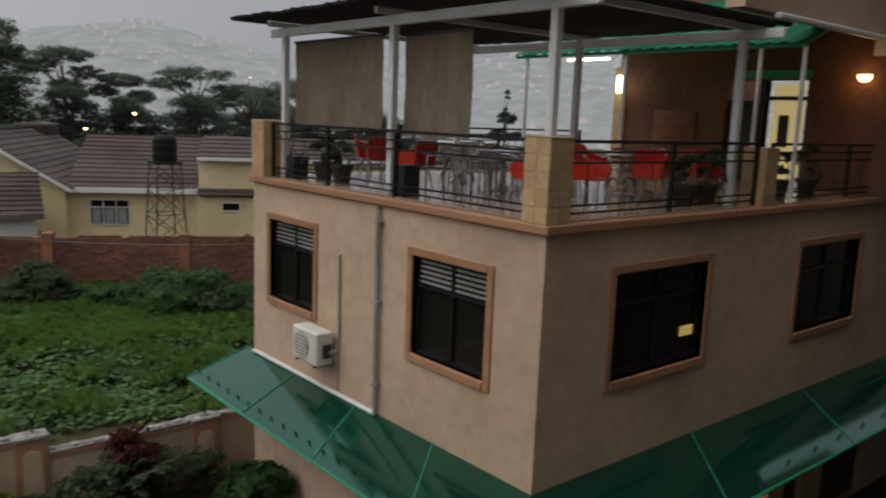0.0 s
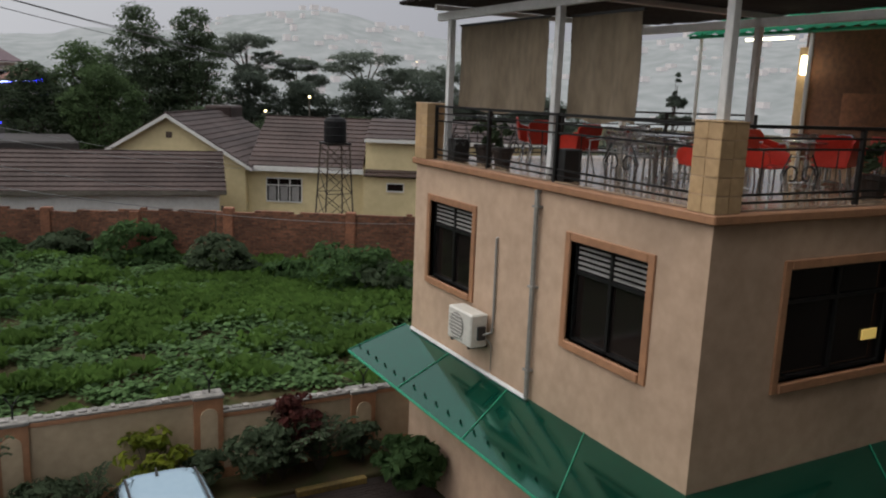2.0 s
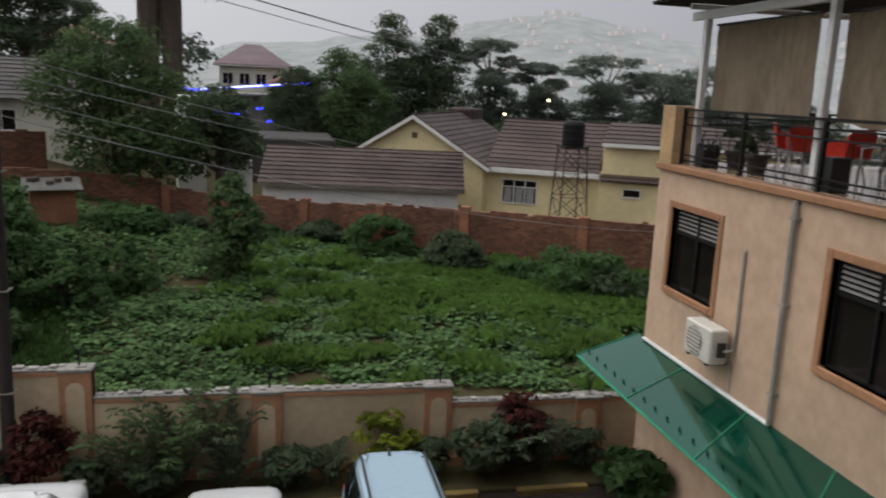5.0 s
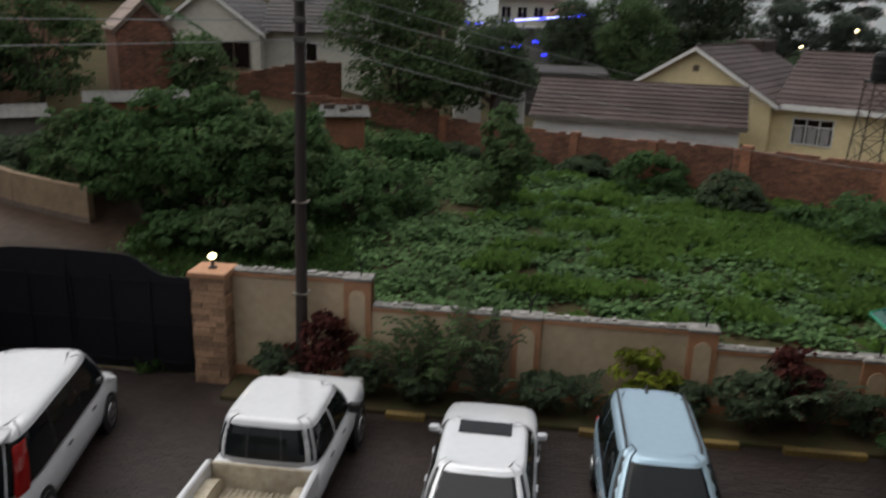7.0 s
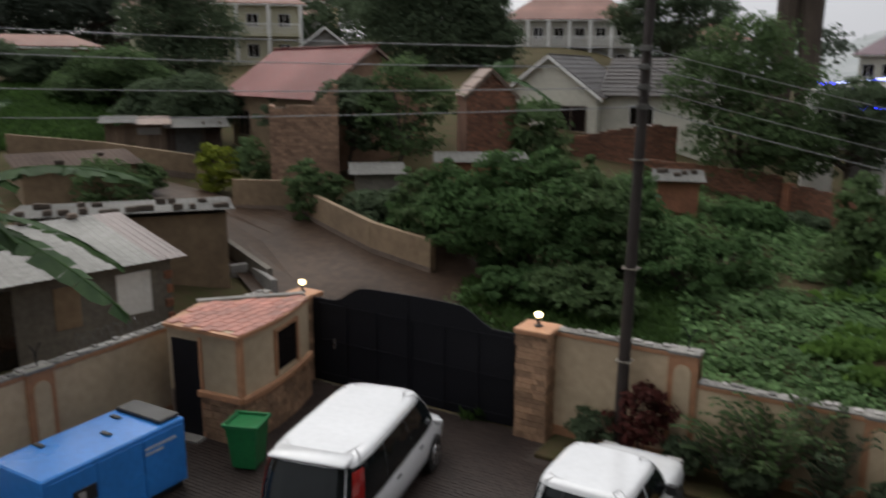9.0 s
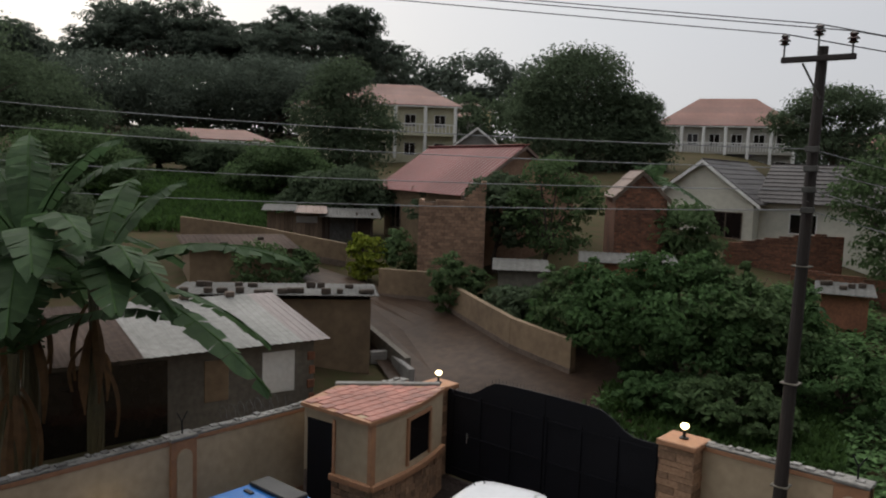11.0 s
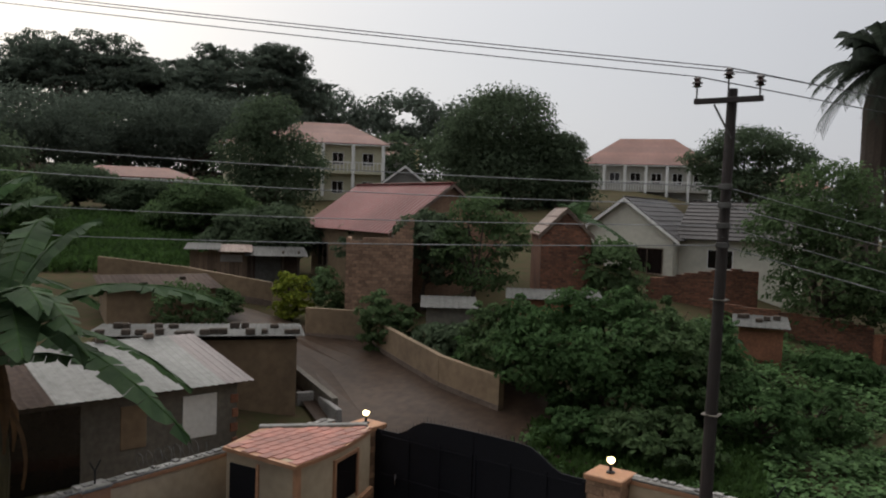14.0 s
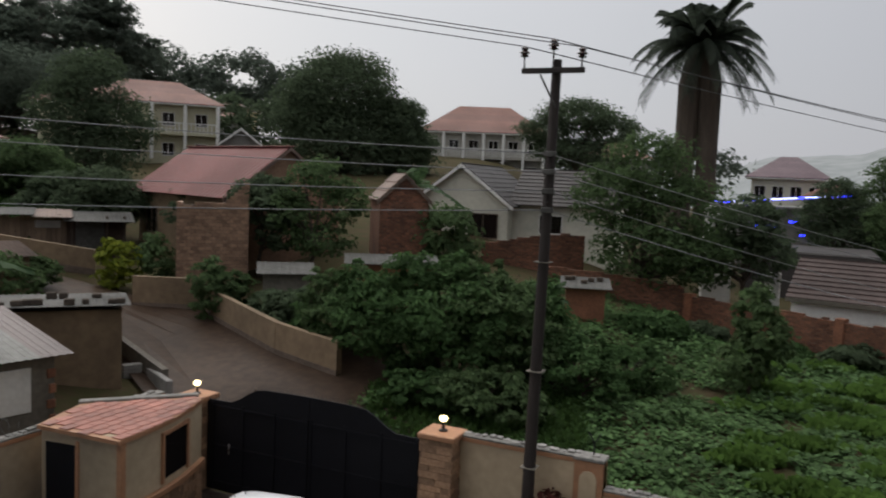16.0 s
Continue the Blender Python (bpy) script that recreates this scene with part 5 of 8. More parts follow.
def weeds():
    """Broad-leaved weeds and tufts of grass over the field beyond the court wall."""
    g = np.random.default_rng(7)
    def spread(n, x0, x1, y0, y1):
        x, y = g.uniform(x0, x1, n), g.uniform(y0, y1, n)
        keep = (x * 0.49 + y * 0.872 < 31.6) & (np.hypot(x + 9, y - 21) > 2)
        x, y = x[keep], y[keep]
        z = np.array([land(a, b) + 0.12 * noise.noise((a * 0.35, b * 0.35, 0)) for a, b in zip(x, y)])
        return np.stack([x, y, z], 1)
    # broad leaves over low mounds, with bare gaps between them
    c = spread(9000, -12, 21, 16.3, 39)
    cover = np.array([noise.noise((p[0] * 0.55, p[1] * 0.75, 5)) + 0.7 * noise.noise((p[0] * 0.16, p[1] * 0.2, 2)) for p in c])
    c, cover = c[cover > -0.33], cover[cover > -0.33]
    rad = g.uniform(0.16, 0.42, len(c)) * (1 + 0.5 * np.clip(cover, 0, 1))
    hgt = g.uniform(0.10, 0.26, len(c)) * (1 + 1.6 * np.clip(cover, 0, 1))
    k = 20
    n = len(c) * k
    p, rad, hgt = np.repeat(c, k, 0), np.repeat(rad, k), np.repeat(hgt, k)
    az = g.uniform(0, 2 * np.pi, n)
    q = np.sqrt(g.random(n))
    b0 = p + np.stack([np.cos(az) * q * rad, np.sin(az) * q * rad, hgt * (1 - q ** 2 * 0.85) + 0.04 * g.random(n)], 1)
    az = az + g.normal(size=n) * 0.7
    tilt = g.uniform(-0.5, 0.35, n)
    fwd = np.stack([np.cos(az) * np.cos(tilt), np.sin(az) * np.cos(tilt), np.sin(tilt)], 1)
    side = np.stack([-np.sin(az), np.cos(az), 0.25 * g.normal(size=n)], 1)
    s = 0.082 * (0.6 + 0.8 * g.random((n, 1)))
    v = np.empty((n, 4, 3))
    v[:, 0], v[:, 1], v[:, 2], v[:, 3] = b0, b0 + fwd * s + side * s * 0.75, b0 + fwd * s * 2.0, b0 + fwd * s - side * s * 0.75
    o = raw("field_weeds", v.reshape(-1, 3).tolist(), np.arange(n * 4).reshape(n, 4).tolist(), M_WEED)
    tagged(o, "low broad-leaved green weeds covering the field", "weeds", kind="stuff")
    # leaning tufts of grass in one patch
    c = spread(13000, -2, 21, 18, 35)
    w = np.array([0.9 * noise.noise((q[0] * 0.5 + 3, q[1] * 0.8, 9)) + 0.8 * math.exp(-((q[0] - 9) / 6) ** 2 - ((q[1] - 27) / 4.5) ** 2) for q in c])
    c = c[w > g.uniform(0.1, 0.9, len(c))]
    k = 26
    n = len(c) * k
    p = np.repeat(c, k, 0) + np.c_[g.normal(size=(n, 2)) * 0.10, np.zeros(n)]
    az = g.normal(size=n) * 1.1 - 1.2
    lean = g.uniform(0.1, 1.0, n)
    hh = g.uniform(0.18, 0.45, n) * np.repeat(g.uniform(0.6, 1.2, len(c)), k)
    dirv = np.stack([np.cos(az) * lean, np.sin(az) * lean, np.ones(n)], 1) * hh[:, None]
    side = np.stack([-np.sin(az), np.cos(az), 0 * az], 1) * 0.011
    bend = np.stack([np.cos(az), np.sin(az), -0.35 * np.ones(n)], 1) * (hh * 0.5)[:, None]
    v = np.empty((n, 4, 3))
    v[:, 0], v[:, 1], v[:, 2], v[:, 3] = p - side, p + side, p + dirv + side * 0.6, p + dirv + bend
    o = raw("field_grass", v.reshape(-1, 3).tolist(), np.arange(n * 4).reshape(n, 4).tolist(), M_GRASS)
    tagged(o, "green grass tufts leaning in the field", "grass", kind="stuff")
    # lane verge and far lawn
    n = 14000
    az, r = g.uniform(14, 36, n), g.uniform(17.3, 25, n)
    az2, r2 = g.uniform(49, 66, n), g.uniform(43, 60, n)
    az, r, sc = np.r_[az, az2], np.r_[r, r2], np.r_[np.ones(n), 2.0 * np.ones(n)]
    x, y = -np.sin(np.radians(az)) * r, np.cos(np.radians(az)) * r
    keep = ~((r < 30) & (az > 29.5))
    x, y, sc = x[keep], y[keep], sc[keep]
    z = np.array([land(a, b) for a, b in zip(x, y)])
    p = np.stack([x, y, z + 0.02], 1)
    n = len(p)
    a = g.uniform(0, 2 * np.pi, n)
    up = np.stack([np.cos(a) * 0.4, np.sin(a) * 0.4, np.ones(n)], 1) * (g.uniform(0.12, 0.35, n) * sc ** 0.5)[:, None]
    side = np.stack([-np.sin(a), np.cos(a), 0 * a], 1) * (0.05 * sc)[:, None]
    v = np.empty((n, 4, 3))
    v[:, 0], v[:, 1], v[:, 2], v[:, 3] = p - side * 0.4, p + side * 0.4, p + up + side, p + up * 1.2 - side
    o = raw("verge_grass", v.reshape(-1, 3).tolist(), np.arange(n * 4).reshape(n, 4).tolist(), M_LAWN)
    tagged(o, "short grass on the verge and lawn", "grass", kind="stuff")


weeds()


def arching(label, at, n, h, ln, material, seed, name="shrub", cat="shrub", wid=0.05, group="bed plants"):
    """A plant of arching fronds with paired leaflets."""
    t = thing(name, label, cat, group, at=at)
    rnd = random.Random(seed)
    verts, faces = [], []
    bm = nb()
    for k in range(n):
        a = rnd.uniform(0, 2 * math.pi)
        out, hh = ln * rnd.uniform(0.5, 1.1), h * rnd.uniform(0.6, 1.1)
        pts = [Vector((math.cos(a) * out * u, math.sin(a) * out * u, hh * (1.6 * u - 0.85 * u * u))) for u in [q / 9 for q in range(10)]]
        tube(bm, pts[::3], [0.014, 0.012, 0.009, 0.005], 4)
        for q in range(2, 10):
            side = Vector((-math.sin(a), math.cos(a), 0))
            for s in (-1, 1):
                L = ln * 0.30 * (1.15 - q / 12)
                p0 = pts[q]
                tip = p0 + (side * s * 0.8 + (pts[q] - pts[q - 1]).normalized() * 0.7 - Vector((0, 0, 0.35))) * L
                mid = (p0 + tip) / 2
                w = (pts[q] - pts[q - 1]).normalized() * wid
                i = len(verts)
                verts += [p0, mid + w, tip, mid - w]
                faces.append((i, i + 1, i + 2, i + 3))
    part("stem", bm, M_BARK, t)
    raw("fronds", verts, faces, material, t)


for k, (x, y, n, h, ln, m_) in enumerate(((-1.9, 14.85, 34, 2.6, 1.15, M_LEAFMID), (-2.6, 14.7, 22, 1.7, 1.0, M_LEAFMID), (-0.9, 14.95, 20, 2.3, 0.8, M_LEAFDK), (4.6, 14.8, 20, 1.5, 0.9, M_LEAFDK), (1.0, 14.8, 14, 1.1, 0.7, M_LEAFDK), (5.4, 14.8, 18, 1.5, 0.8, M_LEAFDK), (-0.9, 14.8, 12, 0.9, 0.7, M_LEAFDK))):
    arching("palm-like plant with arching fronds in the bed", (x, y, 0.1), n, h, ln, m_, 300 + k)
for k, (x, y, h, w, n, m_, lab) in enumerate(((-4.4, 14.9, 1.7, 0.65, 900, M_LEAFRED, "dark red-leaved shrub below the power pole"), (-5.3, 14.95, 0.9, 0.6, 700, M_LEAFDK, "dark shrub in the planting bed"), (-3.4, 14.8, 0.8, 0.5, 600, M_LEAFDK, "dark shrub in the planting bed"), (0.2, 14.8, 0.8, 0.6, 900, M_LEAFDK, "low flowering dark shrub in the bed"), (2.1, 14.95, 1.35, 0.6, 800, M_LEAFYEL, "yellow-leaved shrub against the wall"), (5.0, 15.0, 1.7, 0.55, 800, M_LEAFRED, "dark red shrub by the building"), (4.2, 14.7, 1.2, 0.7, 1000, M_LEAFDK, "dark shrub in the planting bed"), (6.4, 14.9, 0.9, 0.5, 700, M_LEAFDK, "dark shrub in the planting bed"), (6.75, 13.1, 1.2, 0.6, 800, M_LEAF, "broad-leaved shrub at the building's foot"), (6.9, 14.1, 0.8, 0.5, 600, M_LEAF, "broad-leaved shrub at the building's foot"), (3.0, 14.9, 0.8, 0.5, 600, M_LEAFDK, "dark shrub in the planting bed"), (-2.2, 14.75, 0.7, 0.6, 900, M_LEAFDK, "dark shrub in the planting bed"))):
    t = thing("shrub", lab, "shrub", "bed plants", at=(x, y, 0.1 if y > 14.3 and x < 7.2 else 0.0))
    bm = nb()
    rnd = random.Random(k)
    for q in range(6):
        tube(bm, [(0, 0, -0.05), (rnd.uniform(-0.2, 0.2) * w, rnd.uniform(-0.2, 0.2) * w, h * 0.4), (rnd.uniform(-0.7, 0.7) * w, rnd.uniform(-0.5, 0.5) * w, h * 0.85)], [0.02, 0.015, 0.006], 5)
    part("stem", bm, M_BARK, t)
    leaves("leaves", [((0, 0, h * 0.62), (w, w * 0.7, h * 0.4))], n, 0.085 if m_ is not M_LEAF else 0.15, m_, t, 400 + k, 0.22)


def banana(at, seed, n=9, stem=3.2, ln=2.8):
    """Banana plant: sheathed stem, long arching torn leaves with a midrib."""
    t = thing("banana_plant", "tall banana plant with long torn leaves", "banana plant", "banana plants", at=at)
    rnd = random.Random(seed)
    bm = nb()
    tube(bm, [(0, 0, -0.2), (0.03, 0.02, stem * 0.5), (0.0, 0, stem)], [0.21, 0.17, 0.11], 10)
    part("stem", bm, mat_stem, t)
    for k in range(7):
        a, L = k * 0.9 + rnd.uniform(-0.3, 0.3), rnd.uniform(0.9, 1.9)
        z1 = stem * rnd.uniform(0.72, 0.95)
        verts, faces = [], []
        for q in range(8):
            u = q / 7
            c_, s_ = math.cos(a), math.sin(a)
            r_ = 0.12 + 0.42 * math.sin(u * 2.2) * 0.8
            w = 0.11 * math.sin(0.4 + u * 2.6) + rnd.uniform(-0.02, 0.02)
            verts += [(c_ * r_ - s_ * w, s_ * r_ + c_ * w, z1 + 0.15 * math.sin(u * 3) - L * u), (c_ * (r_ + 0.05), s_ * (r_ + 0.05), z1 + 0.15 * math.sin(u * 3) - L * u), (c_ * r_ + s_ * w, s_ * r_ - c_ * w, z1 + 0.15 * math.sin(u * 3) - L * u)]
            if q:
                i = len(verts) - 6
                faces += [(i, i + 1, i + 4, i + 3), (i + 1, i + 2, i + 5, i + 4)]
        raw("dead_leaf", verts, faces, M_DRY, t, "dry brown hanging leaf")
    for k in range(n):
        a = k * 2.4 + rnd.uniform(-0.3, 0.3)
        up = rnd.uniform(0.1, 1.3)
        L = ln * rnd.uniform(0.75, 1.1)
        m = 16
        mid, verts, faces = [], [], []
        for q in range(m + 1):
            u = q / m
            rad = L * (math.cos(up) * u + 0.12 * u * u)
            hz = L * (math.sin(up) * u - 0.62 * u * u * (1.1 - 0.35 * up))
            mid.append(Vector((math.cos(a) * rad, math.sin(a) * rad, stem + hz)))
        side = Vector((-math.sin(a), math.cos(a), 0))
        for q in range(2, m):
            for s in (-1, 1):
                w0 = 0.40 * math.sin(math.pi * min(1, (q - 1.5) / (m - 1.2))) ** 0.6
                w1 = 0.40 * math.sin(math.pi * min(1, (q - 0.5) / (m - 1.2))) ** 0.6
                gap = rnd.choice((0, 0, 0, 0.1, 0.25))
                dr0, dr1 = rnd.uniform(0.05, 0.16), rnd.uniform(0.05, 0.16)
                p0, p1 = mid[q], mid[q + 1]
                e0 = p0 + side * s * w0 - Vector((0, 0, dr0))
                e1 = p1.lerp(p0, gap) + side * s * w1 - Vector((0, 0, dr1))
                i = len(verts)
                verts += [p0, p1, e1, e0]
                faces.append((i, i + 1, i + 2, i + 3))
        leaf = raw("leaf", verts, faces, M_BANANA, t)
        bm = nb()
        tube(bm, mid[::3] + [mid[-1]], 0.022, 5)
        part("midrib", bm, M_LEAF, leaf)


M_DRY = leafy("dry_banana_leaf", (0.16, 0.095, 0.05), (0.10, 0.06, 0.033))
mat_stem = mat("banana_stem", (0.10, 0.09, 0.04), (0.06, 0.05, 0.025), 3, 0.6, 0.2, stretch=(3, 3, 0.5))
banana((-15.95, 7.7, 0.0), 1, 17, 5.1, 4.4)
banana((-16.6, 6.7, 0.1), 2, 16, 5.7, 4.3)
banana((-16.0, 6.2, 0.0), 3, 10, 4.0, 3.4)
banana((-18.8, 7.0, 0.3), 4, 9, 4.4, 3.4)
banana((*polar(26.6, 42)[:2], land(*polar(26.6, 42)[:2])), 5, 8, 3.4, 2.4)
banana((*polar(17.2, 29)[:2], land(*polar(17.2, 29)[:2])), 6, 8, 1.6, 1.8)


def royal_palm(az, r, top, seed):
    x, y, _ = polar(az, r)
    z = land(x, y)
    t = thing("palm_tree", "tall dark palm with thick double trunk", "palm tree", at=(x, y, z), rz=az)
    h = top - z
    rnd = random.Random(seed)
    for s in (-0.85, 0.85):
        bm = nb()
        tube(bm, [(s * 1.1, 0, -0.3), (s * 0.9, 0, h * 0.3), (s * 0.75, 0, h * 0.54), (s * 0.4, 0, h * 0.65)], [0.85, 0.72, 0.86, 0.6], 10)
        part("trunk", bm, M_BARK, t)
    n = 76
    verts, faces = [], []
    for k in range(n):
        a = rnd.uniform(0, 2 * math.pi)
        cx = rnd.uniform(-0.55, 0.55)
        up = rnd.uniform(-0.25, 1.45)
        L = rnd.uniform(4.6, 5.6)
        run, zc = math.cos(up * 0.85), h * 0.655
        pts = [Vector((cx + math.cos(a) * L * run * u * (1 - 0.12 * u), math.sin(a) * L * run * u * (1 - 0.12 * u), zc + L * (math.sin(up) * u * 0.95 - (0.12 + 0.5 * run) * u ** 2.2))) for u in [q / 10 for q in range(11)]]
        side = Vector((-math.sin(a), math.cos(a), 0))
        for q in range(1, 11):
            for s in (-1, 1):
                for e in (0, 0.25, 0.5, 0.75):
                    p0 = pts[q - 1].lerp(pts[q], e)
                    d = (pts[q] - pts[q - 1]).normalized()
                    tip = p0 + (side * s * 0.55 + d * 0.45 - Vector((0, 0, 0.5))) * 0.85
                    w = d * 0.07
                    i = len(verts)
                    verts += [p0 - w, p0 + w, tip + w * 0.3, tip - w * 0.3]
                    faces.append((i, i + 1, i + 2, i + 3))
    raw("fronds", verts, faces, M_PALM, t)


royal_palm(7.5, 60, 26.0, 3)


# ---- houses ----
def course_roof(parent, x0, x1, y_e, z_e, y_r, z_r, courses, material, name="course"):
    """Stepped tile courses from the eave (y_e, z_e) to the ridge (y_r, z_r)."""
    for k in range(courses):
        t0, t1 = k / courses, (k + 1) / courses + 0.02
        ya, yb = y_e + (y_r - y_e) * t0, y_e + (y_r - y_e) * t1
        za, zb = z_e + (z_r - z_e) * t0, z_e + (z_r - z_e) * t1
        bm = nb()
        prism(bm, [(x0, ya, za + 0.06), (x1, ya, za + 0.06), (x1, yb, zb + 0.0), (x0, yb, zb + 0.0)], (0, 0, 0.05))
        part(name, bm, material, parent)


def win(parent, x0, x1, z0, z1, y, frame=None, bars=2):
    w = box("window", M_GLASS, parent, x0, y - 0.02, z0, x1, y + 0.04, z1)
    f = frame or M_FASCIA
    for a, b, c, d in ((x0 - 0.05, x0, z0 - 0.05, z1 + 0.05), (x1, x1 + 0.05, z0 - 0.05, z1 + 0.05), (x0, x1, z1, z1 + 0.05), (x0, x1, z0 - 0.06, z0)):
        box("frame", f, w, a, y - 0.06, c, b, y + 0.03, d)
    for k in range(1, bars):
        xm = x0 + (x1 - x0) * k / bars
        box("mullion", f, w, xm - 0.025, y - 0.05, z0, xm + 0.025, y - 0.021, z1)
    return w


def gable_block(parent, x0, x1, y0, y1, z0, ze, zr, wall, roof, courses=10, over=0.35, board=None):
    """Ridge along y, gable end at y0 facing the court."""
    xm = (x0 + x1) / 2
    bm = nb()
    prism(bm, [(x0, y0, z0), (x1, y0, z0), (x1, y0, ze), (xm, y0, zr), (x0, y0, ze)], (0, y1 - y0, 0))
    part("wall", bm, wall, parent)
    for s in (-1, 1):
        xe = xm + s * ((x1 - x0) / 2 + over)
        sl = (zr - ze) / ((x1 - x0) / 2)
        zee = ze - sl * over
        for k in range(courses):
            t0, t1 = k / courses, (k + 1) / courses + 0.02
            xa, xb = xe + (xm - xe) * t0, xe + (xm - xe) * t1
            za, zb = zee + (zr - zee) * t0, zee + (zr - zee) * t1
            bm = nb()
            prism(bm, [(xa, y0 - over, za + 0.08), (xa, y1 + over, za + 0.08), (xb, y1 + over, zb + 0.03), (xb, y0 - over, zb + 0.03)], (0, 0, 0.05))
            part("course", bm, roof, parent)
        bm = nb()
        prism(bm, [(xe, y0 - over - 0.03, zee - 0.12), (xe, y0 - over - 0.03, zee + 0.06), (xm, y0 - over - 0.03, zr + 0.06), (xm, y0 - over - 0.03, zr - 0.14)], (0, 0.04, 0))
        part("bargeboard", bm, board or M_FASCIA, parent)


yh = thing("yellow_house", "yellow plastered house with brown tiled roofs", "house", at=(10.5, 40.2, 1.0), rz=-28)
gable_block(yh, -7.6, 0.0, 0.0, 11.0, -0.6, 3.15, 5.45, M_YELLOW, M_ROOFBROWN, 12, 0.4)
box("wall", M_YELLOW, yh, 0.0, 0.5, -0.6, 6.0, 9.0, 3.1)
course_roof(yh, 0.05, 5.9, 0.1, 3.0, 5.0, 5.35, 12, M_ROOFBROWN)
course_roof(yh, 0.05, 15.0, 9.4, 3.0, 5.0, 5.35, 8, M_ROOFBROWN)
box("fascia", M_FASCIA, yh, 0.0, 0.05, 2.8, 5.95, 0.1, 3.06)
box("wall", M_YELLOW, yh, 6.0, 0.7, -0.6, 15.0, 9.0, 4.55)
course_roof(yh, 5.95, 15.2, 0.4, 4.55, 5.0, 5.42, 5, M_ROOFBROWN)
box("fascia", M_FASCIA, yh, 5.95, 0.36, 4.42, 15.2, 0.41, 4.6)
course_roof(yh, 6.0, 15.0, -0.35, 2.72, 0.7, 2.98, 2, M_ROOFBROWN, "lean_to_course")
box("wall", M_YELLOW, yh, 6.0, -0.1, -0.6, 15.0, 0.69, 2.7)
yw = win(yh, 1.0, 2.75, 1.25, 2.4, 0.5, M_FASCIA, 3)
for xc in (1.08, 1.68, 2.26):
    box("curtain", M_LOUVRE, yw, xc, 0.474, 1.28, xc + 0.38, 0.478, 2.0, 0, "pale curtain behind the panes")
box("transom", M_FASCIA, yw, 1.0, 0.45, 2.04, 2.75, 0.473, 2.09)
win(yh, 7.2, 8.0, 2.05, 2.4, -0.1, M_FASCIA, 1)
box("gable_vent", M_MORTAR, yh, -3.95, -0.03, 4.3, -3.65, 0.0, 4.6)
box("ridge_block", M_ROOFBROWN, yh, -4.6, 9.0, 4.9, -3.0, 12.0, 5.75, 0.1)

sh = thing("tiled_shed", "long low outbuilding with stepped brown tile roof", "shed", at=(-0.9, 37.2, 0.7), rz=-10)
box("wall", M_FASCIA, sh, 0.2, 0.3, -0.4, 9.2, 4.4, 2.6, 0, "cream shed wall")
course_roof(sh, 0.0, 9.5, 0.0, 2.6, 2.6, 4.15, 9, M_ROOFBROWN)
course_roof(sh, 0.0, 9.5, 5.0, 2.6, 2.6, 4.15, 6, M_ROOFBROWN)
box("fascia", M_MUDWALL, sh, 0.0, -0.03, 2.5, 9.5, 0.03, 2.67)
box("corner_pipe", M_MORTAR, sh, 9.25, 0.05, -0.4, 9.37, 0.17, 2.0)

tk = thing("water_tank", "black plastic water tank on a steel lattice tower", "water tank", at=(12.9, 33.9, 0.95))
bm = nb()
turned(bm, [(0.48, 4.72), (0.5, 4.78), (0.5, 5.0), (0.52, 5.03), (0.5, 5.06), (0.5, 5.35), (0.52, 5.38), (0.5, 5.41), (0.5, 5.65), (0.42, 5.78), (0.2, 5.86), (0.2, 5.93), (0.1, 5.95)], n=20)
part("tank", bm, M_TANKBLK, tk)
box("platform", M_BLACK, tk, -0.55, -0.55, 4.62, 0.55, 0.55, 4.72)
for sx in (-1, 1):
    for sy in (-1, 1):
        bm = nb()
        rod(bm, (sx * 0.72, sy * 0.72, 0), (sx * 0.5, sy * 0.5, 4.62), 0.035, n=6)
        part("leg", bm, M_BARK, tk)
for k in range(4):
    z0, z1 = 0.3 + k * 1.08, 1.3 + k * 1.08
    for s in (-1, 1):
        w0, w1 = 0.72 - 0.22 * z0 / 4.6, 0.72 - 0.22 * z1 / 4.6
        for a, b in (((-w0, s * w0, z0), (w1, s * w1, z1)), ((w0, s * w0, z0), (-w1, s * w1, z1)), ((s * w0, -w0, z0), (s * w1, w1, z1)), ((-w0, s * w0, z0), (w0, s * w0, z0))):
            bm = nb()
            rod(bm, a, b, 0.02, n=5)
            part("brace", bm, M_BARK, tk)


